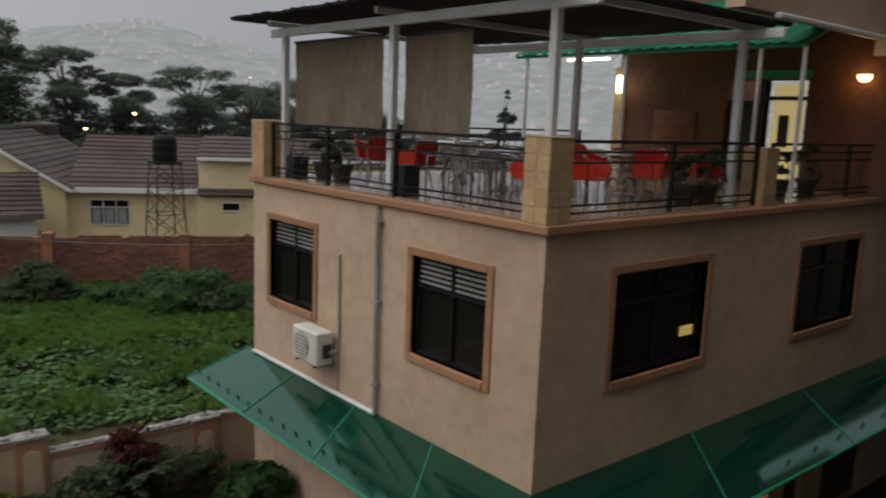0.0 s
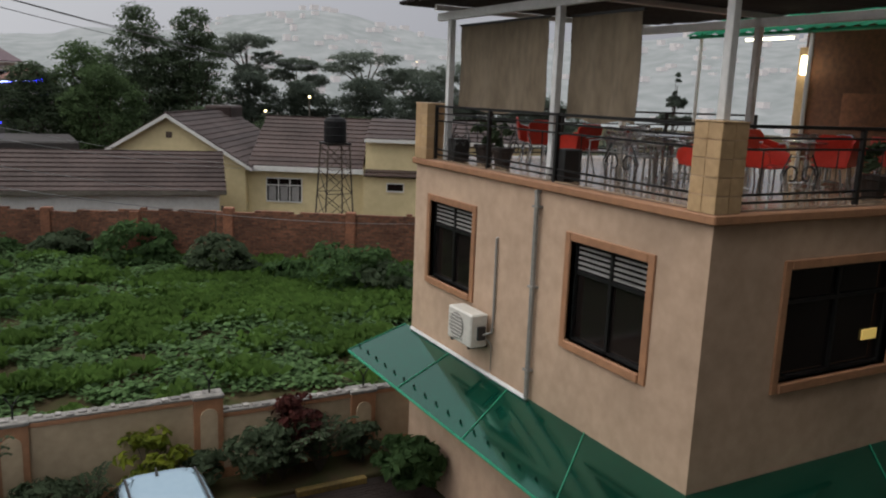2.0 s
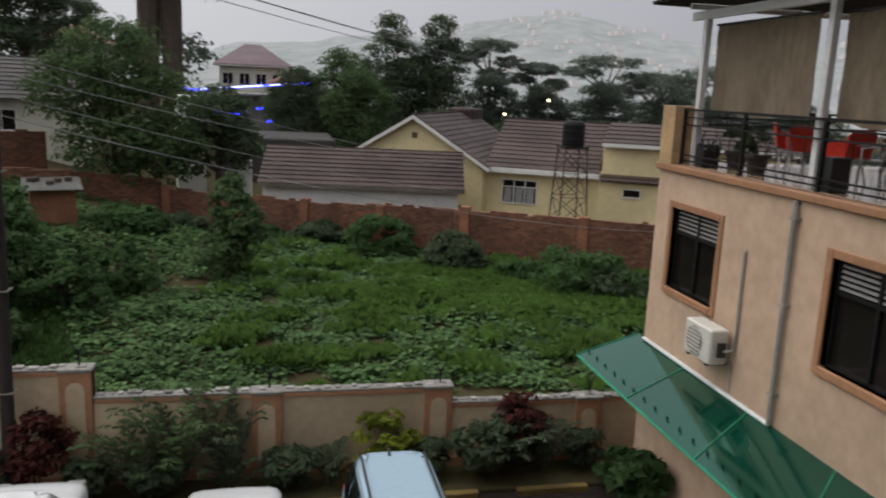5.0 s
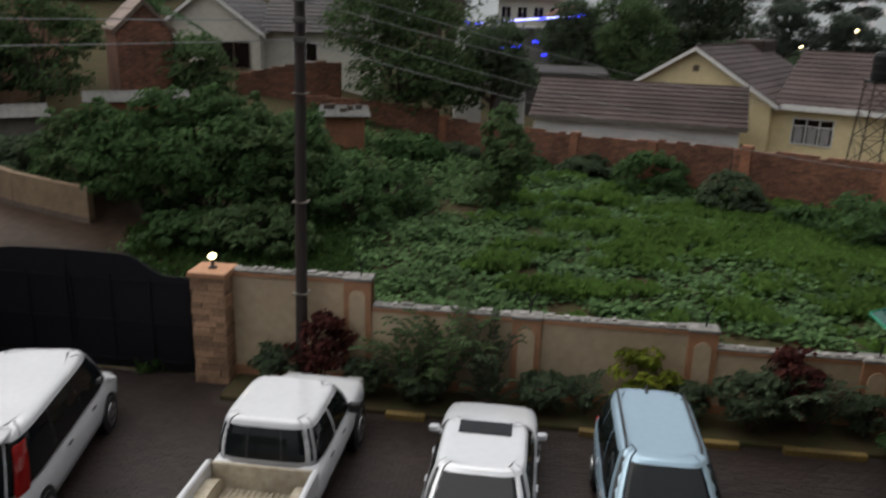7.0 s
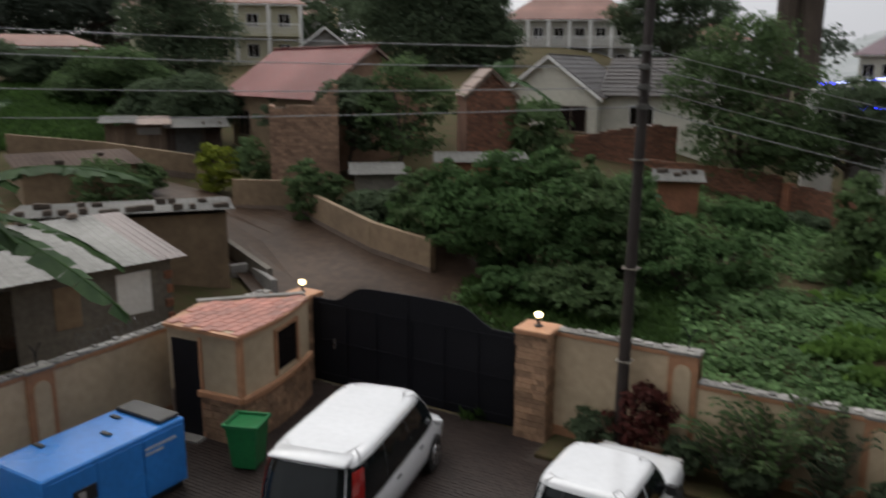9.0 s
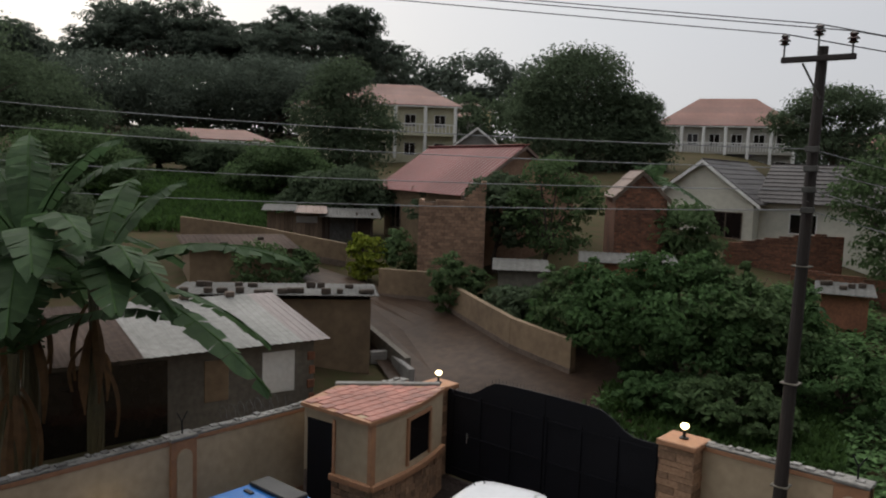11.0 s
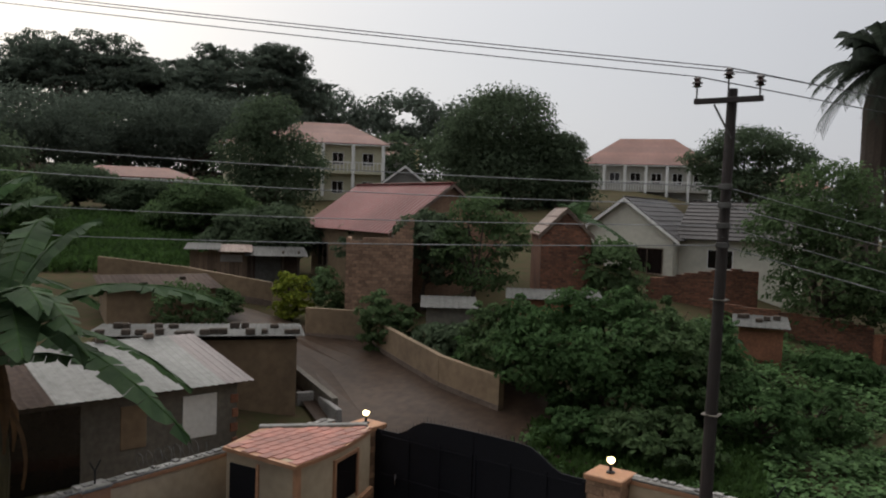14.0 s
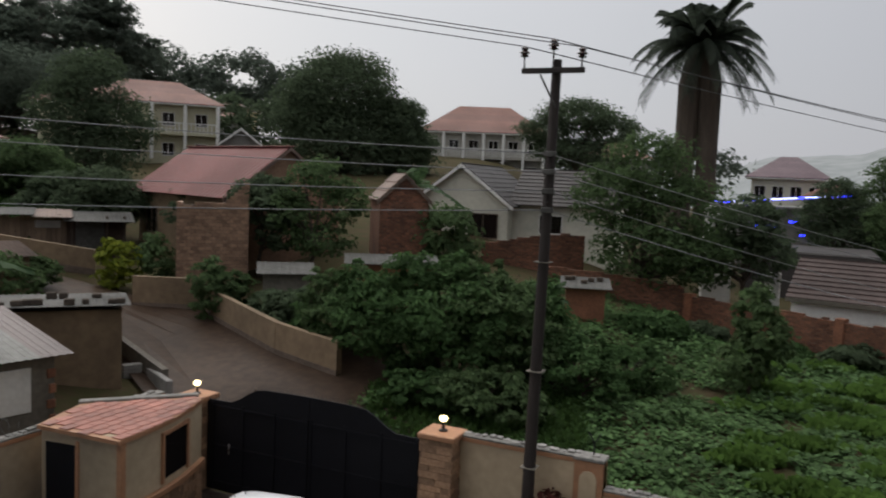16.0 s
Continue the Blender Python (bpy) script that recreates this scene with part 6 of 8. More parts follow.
def brick_run(name, a, b, z0, tops, material, label, th=0.22, bl=0.26, bh=0.095, parent=None):
    """A laid brick wall from a to b, its top height varying along it; joints are recessed."""
    a, b = Vector((*a, 0)), Vector((*b, 0))
    ln = (b - a).length
    w = parent or thing(name, label, "wall", kind="structure", at=(a.x, a.y, 0), rz=math.degrees(math.atan2(b.y - a.y, b.x - a.x)))
    rnd = random.Random(int(ln * 10))
    verts, faces = [], []
    top_at = lambda u: np.interp(u / ln, np.linspace(0, 1, len(tops)), tops)
    zmax = max(tops)
    row = 0
    z = z0
    while z < zmax:
        u = -bl / 2 if row % 2 else 0.0
        while u < ln:
            u0, u1 = max(0, u) + 0.008, min(ln, u + bl) - 0.008
            if z + bh * 0.5 < top_at((u0 + u1) / 2) + rnd.uniform(-0.03, 0.03) and u1 - u0 > 0.03:
                o = rnd.uniform(-0.012, 0.014)
                i = len(verts)
                for x in (u0, u1):
                    for y in (-th / 2 - o, th / 2 + o):
                        for zz in (z + 0.008, z + bh - 0.008):
                            verts.append((x, y, zz))
                faces += [(i, i + 1, i + 3, i + 2), (i + 4, i + 6, i + 7, i + 5), (i, i + 4, i + 5, i + 1), (i + 2, i + 3, i + 7, i + 6), (i + 1, i + 5, i + 7, i + 3)]
            u += bl
        z += bh
        row += 1
    r = raw("bricks", verts, faces, material, w)
    r["kind"] = "stuff"
    m = 12
    for k in range(m):
        u0, u1 = ln * k / m, ln * (k + 1) / m
        box("mortar_core", M_MORTAR, w, u0, -th / 2 + 0.012, z0 - 0.3, u1, th / 2 - 0.012, top_at((u0 + u1) / 2) - 0.06)
    return w


brick_run("brick_wall_right", (7.3, 32.4), (24.5, 22.7), 0.7, [3.0, 3.05, 3.1, 3.2, 3.3, 3.4], M_BRICK, "old weathered red brick boundary wall")
brick_run("brick_wall_middle", (-5.4, 39.9), (7.3, 32.6), 0.5, [2.75, 2.7, 2.72, 2.72, 2.9, 2.95], M_BRICK, "old red brick boundary wall, lower part")
brick_run("brick_wall_left", (-12.2, 38.6), (-5.4, 39.9), 0.8, [3.7, 3.5, 3.1], M_BRICK, "old dark brick wall behind bushes")
for (ax, ay), (bx_, by_), zz in (((7.3, 32.4), (24.5, 22.7), 3.1), ((-5.4, 39.9), (7.3, 32.6), 2.78)):
    d = Vector((bx_ - ax, by_ - ay, 0))
    for k in range(4):
        p = Vector((ax, ay, 0)) + d * (k + 0.1) / 4
        q = thing("wall_pier", "brick pier on the boundary wall", "pier", "brick piers", at=(p.x, p.y, 0.5), rz=math.degrees(math.atan2(d.y, d.x)))
        box("shaft", M_BRICKP, q, -0.2, -0.2, -0.3, 0.2, 0.2, zz - 0.45, 0.02)

wh = thing("white_house", "white rendered house with grey tiled gable roof", "house", at=(-21.45, 43.05, 4.3), rz=5)
gable_block(wh, 0.0, 5.6, 0.0, 8.0, -1.0, 2.25, 4.35, M_WHITE, M_ROOFGREY, 9, 0.4)
box("wall", M_WHITE, wh, 5.6, 1.2, -1.6, 11.4, 7.0, 2.2)
course_roof(wh, 5.4, 11.8, 0.7, 2.1, 4.0, 4.25, 10, M_ROOFGREY)
course_roof(wh, 5.4, 11.8, 7.4, 2.1, 4.0, 4.25, 6, M_ROOFGREY)
for k in range(8):
    box("siding", M_WHITE, wh, 0.03, -0.025, -0.2 + k * 0.27, 5.57, 0.0, 0.05 + k * 0.27)
win(wh, 3.3, 5.0, 0.2, 1.55, -0.025, M_MORTAR, 2)
win(wh, 7.2, 8.5, 0.6, 1.6, 1.2, M_FASCIA, 2)
win(wh, 0.5, 1.6, 0.2, 1.4, -0.025, M_MORTAR, 2)
brick_run("yard_wall", polar(21.8, 41), polar(14.6, 42), 2.6, [4.6, 4.9, 5.2, 5.2], M_BRICK, "brick yard wall below the white house")

rh = thing("red_roof_house", "house with a faded red sheet roof", "house", at=(-34.75, 33.62, 3.9), rz=-21.4)
box("wall", M_TANWALL, rh, 0.5, 0.45, -1.4, 10.3, 6.8, 2.75)
bm = nb()
prism(bm, [(10.3, 0.45, -1.4), (10.3, 6.8, -1.4), (10.3, 6.8, 2.75), (10.3, 3.6, 4.95), (10.3, 0.45, 2.75)], (0.12, 0, 0))
part("gable_wall", bm, M_BRICKTAN, rh)
for ye in (0.0, 7.2):
    for k in range(14):
        xa = k * 0.765
        verts, faces = [], []
        for i in range(11):
            xx = xa + 0.755 * i / 10
            zz = 0.018 * math.sin(i * math.pi * 0.8)
            verts += [(xx, ye, 2.55 + zz), (xx, 3.6, 5.12 + zz), (xx, ye, 2.535 + zz), (xx, 3.6, 5.105 + zz)]
        for i in range(10):
            q = i * 4
            faces += [(q, q + 4, q + 5, q + 1), (q + 2, q + 3, q + 7, q + 6), (q, q + 2, q + 6, q + 4)]
        raw("roof_sheet", verts, faces, M_ROOFRED, rh)
box("ridge_cap", M_ROOFRED, rh, -0.05, 3.42, 5.10, 10.75, 3.78, 5.16, 0.02)
for y0, z0, y1, z1 in ((-0.02, 2.5, 3.6, 5.07), (7.22, 2.5, 3.6, 5.07)):
    bm = nb()
    prism(bm, [(10.72, y0, z0 - 0.16), (10.72, y0, z0), (10.72, y1, z1), (10.72, y1, z1 - 0.16)], (0.04, 0, 0))
    part("bargeboard", bm, M_TINRUST, rh)
win(rh, 5.6, 7.0, 0.4, 1.7, 0.45, M_MORTAR, 2)
win(rh, 1.6, 2.8, 0.4, 1.7, 0.45, M_MORTAR, 2)

bh_ = thing("brick_house", "unplastered tan brick house with sloping top", "house", at=(-25.12, 27.12, 3.3), rz=40.5)
brick_run("", (0, 0), (3.05, 0), -0.6, [2.92, 2.94, 2.96, 3.0, 3.35, 3.95], M_BRICKTAN, "", 0.22, 0.3, 0.15, bh_)
box("side_wall", M_BRICKTAN, bh_, 2.85, 0.12, -0.6, 3.05, 2.6, 3.9)
box("side_wall", M_BRICKTAN, bh_, 0.0, 0.12, -0.6, 0.2, 2.0, 2.95)
ht = thing("brick_hut", "tall narrow red brick hut", "hut", at=(*polar(29.1, 37.5)[:2], 3.4), rz=36)
gable_block(ht, 0.0, 2.3, 0.0, 3.9, -0.5, 3.3, 4.45, M_BRICKP, M_TINRUST, 3, 0.15, M_MORTAR)
brick_run("", (0.02, -0.08), (2.28, -0.08), -0.3, [3.3, 3.85, 4.35, 3.85, 3.3], M_BRICK, "", 0.14, 0.24, 0.10, ht)


def tin_shed(az, r, z, w, d, h, tilt, label, wallm=M_MUDWALL, roofm=M_TIN, stones=0, rz=None):
    x, y, _ = polar(az, r)
    t = thing("tin_roof_shed", label, "shed", "tin-roofed sheds", at=(x, y, z), rz=az if rz is None else rz)
    zg = land(x, y) - z
    box("wall", wallm, t, 0.1, 0.1, min(-0.4, zg - 0.4), w - 0.1, d - 0.1, h + min(0, tilt) - 0.02)
    n = max(2, int(w / 0.8))
    for k in range(n):
        x0, x1 = -0.15 + (w + 0.3) * k / n, -0.15 + (w + 0.3) * (k + 1) / n
        verts, faces = [], []
        m = 10
        for i in range(m + 1):
            xx = x0 + (x1 - x0) * i / m
            zz = 0.012 * math.sin(i * math.pi * 0.8)
            verts += [(xx, -0.25, h + 0.05 + zz), (xx, d + 0.2, h + 0.05 + tilt + zz), (xx, -0.25, h + 0.035 + zz), (xx, d + 0.2, h + 0.035 + tilt + zz)]
        for i in range(m):
            a = i * 4
            faces += [(a, a + 4, a + 5, a + 1), (a + 2, a + 3, a + 7, a + 6), (a, a + 2, a + 6, a + 4)]
        raw("roof_sheet", verts, faces, roofm, t)
    rnd = random.Random(int(az * 10))
    for k in range(stones):
        sx, sy = w * (k + rnd.uniform(0.1, 0.9)) / stones, rnd.choice((0.05, 0.1, 0.25, d * 0.6)) if stones > 10 else rnd.uniform(0, d)
        zz = h + 0.05 + tilt * (sy + 0.25) / (d + 0.45)
        box("stone", M_BARK, t, sx - rnd.uniform(0.09, 0.2), sy - 0.1, zz, sx + rnd.uniform(0.09, 0.2), sy + 0.1, zz + rnd.uniform(0.12, 0.22), 0.03)
    return t


tin_shed(37.2, 32.2, 2.6, 2.0, 1.6, 1.15, 0.25, "small shed with grey iron roof by the lane")
tin_shed(31.2, 32.5, 2.6, 3.6, 1.8, 1.6, 0.2, "low shed roof among the bushes", M_BRICKP)
tin_shed(15.9, 33.5, 2.0, 1.8, 2.0, 1.5, 0.2, "crooked shed with stones on its roof", M_BRICKP, M_TIN, 5)
def kiosk():
    """Patched roadside stall: plank bay, shuttered bay, two iron roofs and a counter ledge."""
    x, y, _ = polar(53.4, 42.6)
    k = thing("kiosk", "patched roadside kiosk of planks and iron sheets", "kiosk", at=(x, y, 3.5), rz=50)
    rnd = random.Random(12)
    box("back_wall", M_TINDARK, k, 0.0, 0.5, -0.6, 5.5, 2.2, 1.5)
    for i in range(13):
        z1 = 1.72 + rnd.uniform(-0.12, 0.1)
        box("plank", M_PLANK, k, i * 0.22, 0.4 + rnd.uniform(0, 0.03), -0.5, i * 0.22 + 0.205, 0.47, z1, 0.006)
    for i in range(14):
        box("shutter_slat", M_TIN, k, 3.25, 0.42, 0.1 + i * 0.1, 4.55, 0.47 + 0.012 * (i % 2), 0.19 + i * 0.1, 0.005)
    for xx in (3.02, 4.6, 5.4):
        box("post", M_BARK, k, xx, 0.36, -0.6, xx + 0.12, 0.48, 1.75, 0.01)
    box("sign_board", M_LOUVRE, k, 1.5, 0.34, 1.15, 2.6, 0.38, 1.5, 0.01, "faded blue-grey board")
    for xa, xb, zf, zb in ((-0.25, 1.5, 1.80, 2.0), (1.4, 3.1, 1.70, 1.95), (2.7, 5.9, 1.52, 1.86)):
        verts, faces = [], []
        n = int((xb - xa) / 0.08)
        for i in range(n + 1):
            xx, zz = xa + (xb - xa) * i / n, 0.014 * math.sin(i * 2.5)
            verts += [(xx, -0.35, zf + zz), (xx, 2.4, zb + zz), (xx, -0.35, zf - 0.015 + zz), (xx, 2.4, zb - 0.015 + zz)]
        for i in range(n):
            q = i * 4
            faces += [(q, q + 4, q + 5, q + 1), (q + 2, q + 3, q + 7, q + 6), (q, q + 2, q + 6, q + 4)]
        raw("roof_sheet", verts, faces, M_TINRUST if xa > 1 and xa < 2 else M_TIN, k)


kiosk()
tin_shed(58.6, 34.0, 2.1, 4.4, 2.5, 2.0, 0.35, "rusty iron-roofed shed beyond the bananas", M_TANWALL, M_TINDARK, 2, 66)
tin_shed(59.5, 27.0, 1.0, 6.4, 3.0, 2.45, -0.12, "tan plastered shack with stones holding its iron roof", M_TANWALL, M_TIN, 20, 49)
k_ = thing("cement_shack", "grey cement shack with pale iron roof", "shack", at=(-18.54, 10.80, 0.5), rz=77)
box("wall", M_MUDWALL, k_, -3.0, 0.0, -0.8, 4.1, 4.0, 2.3)
for ye, ze in ((-0.35, 2.34), (4.3, 2.85)):
    for k in range(9):
        verts, faces = [], []
        m = 10
        xa, xb = -3.2 + k * 0.85, -2.36 + k * 0.85
        for i in range(m + 1):
            xx = xa + (xb - xa) * i / m
            zz = 0.012 * math.sin(i * math.pi * 0.8)
            verts += [(xx, ye, ze + zz), (xx, 3.7, 3.06 + zz), (xx, ye, ze - 0.015 + zz), (xx, 3.7, 3.045 + zz)]
        for i in range(m):
            a = i * 4
            faces += [(a, a + 4, a + 5, a + 1), (a + 2, a + 3, a + 7, a + 6), (a, a + 2, a + 6, a + 4)]
        # left three sheets are darkened to imitate the dark, hidden end
        raw("roof_sheet", verts, faces, M_TINROSE if k == 8 else (M_TINPALE if k > 2 else M_TINDARK), k_)
bm = nb()
prism(bm, [(4.1, 0, 2.3), (4.1, 4.0, 2.3), (4.1, 4.0, 2.88), (4.1, 3.7, 3.02)], (-0.2, 0, 0))
part("gable_wall", bm, M_MUDWALL, k_)
for x_ in (-1.2, 0.4, 1.6, 3.0):
    box("stone", M_MORTAR, k_, x_ - 0.14, 3.5, 3.04, x_ + 0.14, 3.68, 3.2, 0.03)
# flat black panel in place of the shade inside the open front
box("doorway_shade_panel", M_GLASS, k_, -2.9, -0.03, -0.4, 0.0, 0.0, 2.15, 0.0, "black panel for the shaded open shack front")
box("window", M_FASCIA, k_, 2.55, -0.03, 0.9, 3.5, 0.0, 2.05, 0.01, "whitewashed window panel")
box("window", M_TANWALL, k_, 0.95, -0.03, 0.9, 1.6, 0.0, 2.0, 0.01, "pale shuttered window")
for z_ in range(6):
    box("corner_stone", M_BRICKP, k_, 3.96 - 0.06 * (z_ % 2), -0.04, -0.3 + z_ * 0.4, 4.13, 0.2, -0.06 + z_ * 0.4, 0.02)


def lane_wall(label, pts, h, material, th=0.22):
    w = thing("lane_wall", label, "wall", "lane walls")
    for (ax, ay, _), (bx2, by2, _) in zip(pts, pts[1:]):
        za, zb = land(ax, ay), land(bx2, by2)
        d = Vector((bx2 - ax, by2 - ay, 0)).normalized()
        s = Vector((-d.y, d.x, 0)) * th
        bm = nb()
        prism(bm, [(ax, ay, za - 0.5), (bx2, by2, zb - 0.5), (bx2, by2, zb + h), (ax, ay, za + h)], s)
        part("panel", bm, material, w)
        bm = nb()
        o = -s * 0.08
        prism(bm, [(ax + o.x, ay + o.y, za - 0.4), (bx2 + o.x, by2 + o.y, zb - 0.4), (bx2 + o.x, by2 + o.y, zb + 0.28), (ax + o.x, ay + o.y, za + 0.28)], s * 1.16)
        part("plinth", bm, M_MORTAR, w, "mud-splashed plinth")


lane_wall("tan plastered wall along the wet lane", [polar(31.4, 26.0), polar(33.0, 26.8), polar(35.7, 28.4), polar(38.2, 30.8), polar(40.1, 33.0)], 1.2, M_TANWALL)
lane_wall("tan plastered wall at the bend of the lane", [polar(41.0, 34.4), polar(45.4, 35.2)], 1.35, M_TANWALL)
lane_wall("long tan wall beyond the bend", [polar(47.8, 39.6), polar(53.5, 40.5), polar(59.0, 41.5)], 1.15, M_TANWALL)
lane_wall("dark low wall beside the shack", [polar(46.5, 29.4), polar(43.5, 26.6)], 0.75, M_MUDWALL)
dr = thing("drain_channel", "pale concrete drain edge beside the lane", "drain", at=(*polar(44.5, 27.8)[:2], land(*polar(44.5, 27.8)[:2])), rz=-28.4)
box("edge", M_RUBBLE, dr, 0.0, -0.1, -0.5, 2.3, 0.1, 0.42, 0.03)
box("headwall", M_RUBBLE, dr, -0.15, -0.75, -0.4, 0.05, 0.1, 0.5, 0.03)


def villa(name, label, az, r, z0, w, d, h, hr, wallm, cols, rows, rz=None, balcony=True, roofm=None):
    x, y, _ = polar(az, r)
    v = thing(name, label, "house", at=(x, y, z0), rz=az if rz is None else rz)
    box("wall", wallm, v, -w / 2, 0, -3, w / 2, d, h)
    o, rx = 0.7, w / 2
    e = [(-rx - o, -o), (rx + o, -o), (rx + o, d + o), (-rx - o, d + o)]
    ins = d / 2
    rl, rr = -rx + ins * 0.8, rx - ins * 0.8
    n = 9
    for k in range(n):
        t0, t1 = k / n, (k + 1) / n + 0.01
        for q in range(4):
            p0, p1 = e[q], e[(q + 1) % 4]
            top0 = ((rl if p0[0] < 0 else rr), d / 2)
            top1 = ((rl if p1[0] < 0 else rr), d / 2)
            L = lambda p, t, a: (p[0] + (t[0] - p[0]) * a, p[1] + (t[1] - p[1]) * a, h + hr * a + 0.04)
            bm = nb()
            A, B, C, D2 = L(p0, top0, t0), L(p1, top1, t0), L(p1, top1, min(t1, 1)), L(p0, top0, min(t1, 1))
            pts = [A, B, C, D2] if (Vector(C) - Vector(D2)).length > 0.05 else [A, B, C]
            prism(bm, pts, (0, 0, 0.08))
            part("course", bm, roofm or M_ROOFORANGE, v)
    box("soffit", M_FASCIA, v, -rx - o, -o, h - 0.08, rx + o, d + o, h + 0.02)
    for i in range(cols):
        for j in range(rows):
            xc = -w / 2 + w * (i + 0.5) / cols
            zc = h - 0.9 - j * 3.0
            win(v, xc - 0.55, xc + 0.55, zc - 1.2, zc, -0.0, M_FASCIA, 2)
    if balcony:
        for i in range(cols + 1):
            xc = -w / 2 + w * i / cols
            bm = nb()
            rod(bm, (xc, -0.9, h - 5.5), (xc, -0.9, h - 0.1), 0.17, n=10)
            part("column", bm, M_FASCIA, v)
        box("balcony", wallm, v, -w / 2, -1.0, h - 3.1, w / 2, 0.0, h - 2.85)
        for i in range(cols * 8):
            xc = -w / 2 + w * (i + 0.5) / (cols * 8)
            box("baluster", M_FASCIA, v, xc - 0.04, -0.98, h - 2.85, xc + 0.04, -0.9, h - 1.95)
        box("balcony_rail", M_FASCIA, v, -w / 2, -1.0, h - 1.95, w / 2, -0.88, h - 1.85)
    return v


M_VILLAGREY = mat("pale_grey_villa_plaster", (0.40, 0.38, 0.33), (0.34, 0.325, 0.285), 0.6, 0.8, 0.1)
M_VILLACREAM = mat("pale_villa_plaster", (0.50, 0.47, 0.33), (0.44, 0.41, 0.29), 0.6, 0.8, 0.1)
villa("villa", "two-storey cream villa with orange hip roof", 44.6, 86, 8.6, 12.6, 9, 5.6, 2.5, M_VILLACREAM, 4, 2)
villa("villa", "large grey villa with orange hip roof", 21.95, 98, 9.0, 14.4, 10, 4.6, 3.5, M_VILLAGREY, 6, 2)
villa("house", "low wing of the cream villa", 49.2, 80, 8.6, 6.0, 7, 4.6, 1.6, M_VILLACREAM, 2, 1, balcony=False)
villa("house", "far house with faded red roof", 12.8, 112, 6.5, 9, 8, 5.2, 2.2, M_COPING, 3, 1, balcony=False)
villa("house", "far house with dull purple roof", 1.55, 96, 0.0, 7.4, 7, 9.5, 2.4, M_WHITE, 4, 2, balcony=False, roofm=M_ROOFPURPLE)
villa("house", "far house with red lower roof", -1.2, 92, 0.0, 4.5, 6, 7.6, 1.6, M_COPING, 2, 1, balcony=False)
villa("house", "distant building among trees", 39.8, 140, 10, 7, 8, 6.2, 1.6, M_COPING, 3, 2, balcony=False)
villa("house", "distant building with upper storey", 41.6, 150, 12, 16, 8, 7.6, 0.6, M_COPING, 6, 2, balcony=False)
villa("house", "distant pale building on the slope", 38.6, 150, 12, 4, 8, 6.6, 0.8, M_YELLOW, 2, 2, balcony=False)
gh = thing("grey_house", "grey gabled house below the villa", "house", at=(*polar(41.0, 68)[:2], 6.6), rz=40)
gable_block(gh, 0, 5.2, 0, 7, -2, 2.6, 4.6, M_COPING, M_ROOFGREY, 6, 0.4)
villa("house", "long low house with red roof in the garden", 57.0, 70, 6.5, 8.5, 4, 2.9, 0.9, M_BRICKP, 3, 1, balcony=False)

# blue-lit building
bl_ = thing("blue_lit_building", "dark low building edged with blue lights", "building", at=(*polar(5.9, 74)[:2], 1.0), rz=2)
box("wall", M_COPING, bl_, 0.0, 0.0, -1.0, 10.4, 8, 5.5)
box("roof_slab", M_COPING, bl_, -0.3, -0.6, 5.5, 10.7, 8.2, 5.7)
bm = nb()
tube(bm, [(-0.5, -0.65, 7.35), (-0.2, -0.65, 6.15), (0.2, -0.65, 5.85), (10.4, -0.65, 6.85)], 0.07, 6)
part("led_strip", bm, M_LED, bl_, "glowing blue light strip")
bm = nb()
for a, b in ((1.2, 6.4), (7.0, 9.8)):
    rod(bm, (a, -0.74, 5.87 + (a - 0.2) * 0.098), (b, -0.74, 5.87 + (b - 0.2) * 0.098), 0.05, n=6)
part("led_core", bm, M_LEDW, bl_, "white-blue core of the strip")
for x0, z0, x1 in ((2.6, 3.9, 5.0), (6.8, 3.3, 7.2), (5.9, 4.4, 6.6)):
    box("led_sign", M_LED, bl_, x0, -0.05, z0, x1, -0.01, z0 + 0.12, 0, "small blue light")
tagged(box("dark_roof", M_ROOFGREY, None, *(polar(1.0, 56)[0] - 3, polar(1.0, 56)[1], -0.5), *(polar(1.0, 56)[0] + 5, polar(1.0, 56)[1] + 8, 4.1), 0.1), "dark roofed low building among trees", "building")
wb = thing("white_annex", "white annex wall half hidden by trees", "building", at=(*polar(6.6, 46)[:2], 3.0), rz=8)
box("wall", M_FASCIA, wb, 0, 0, -1.5, 1.5, 4, 3.9)
win(wb, 0.5, 1.0, 2.2, 3.1, 0.0, M_COPING, 1)
tagged(box("white_gate_pier", M_FASCIA, None, *polar(2.6, 44)[:2], 0.5, polar(2.6, 44)[0] + 0.7, polar(2.6, 44)[1] + 0.7, 3.7, 0.03), "white plastered gate pier beyond the wall", "pier")


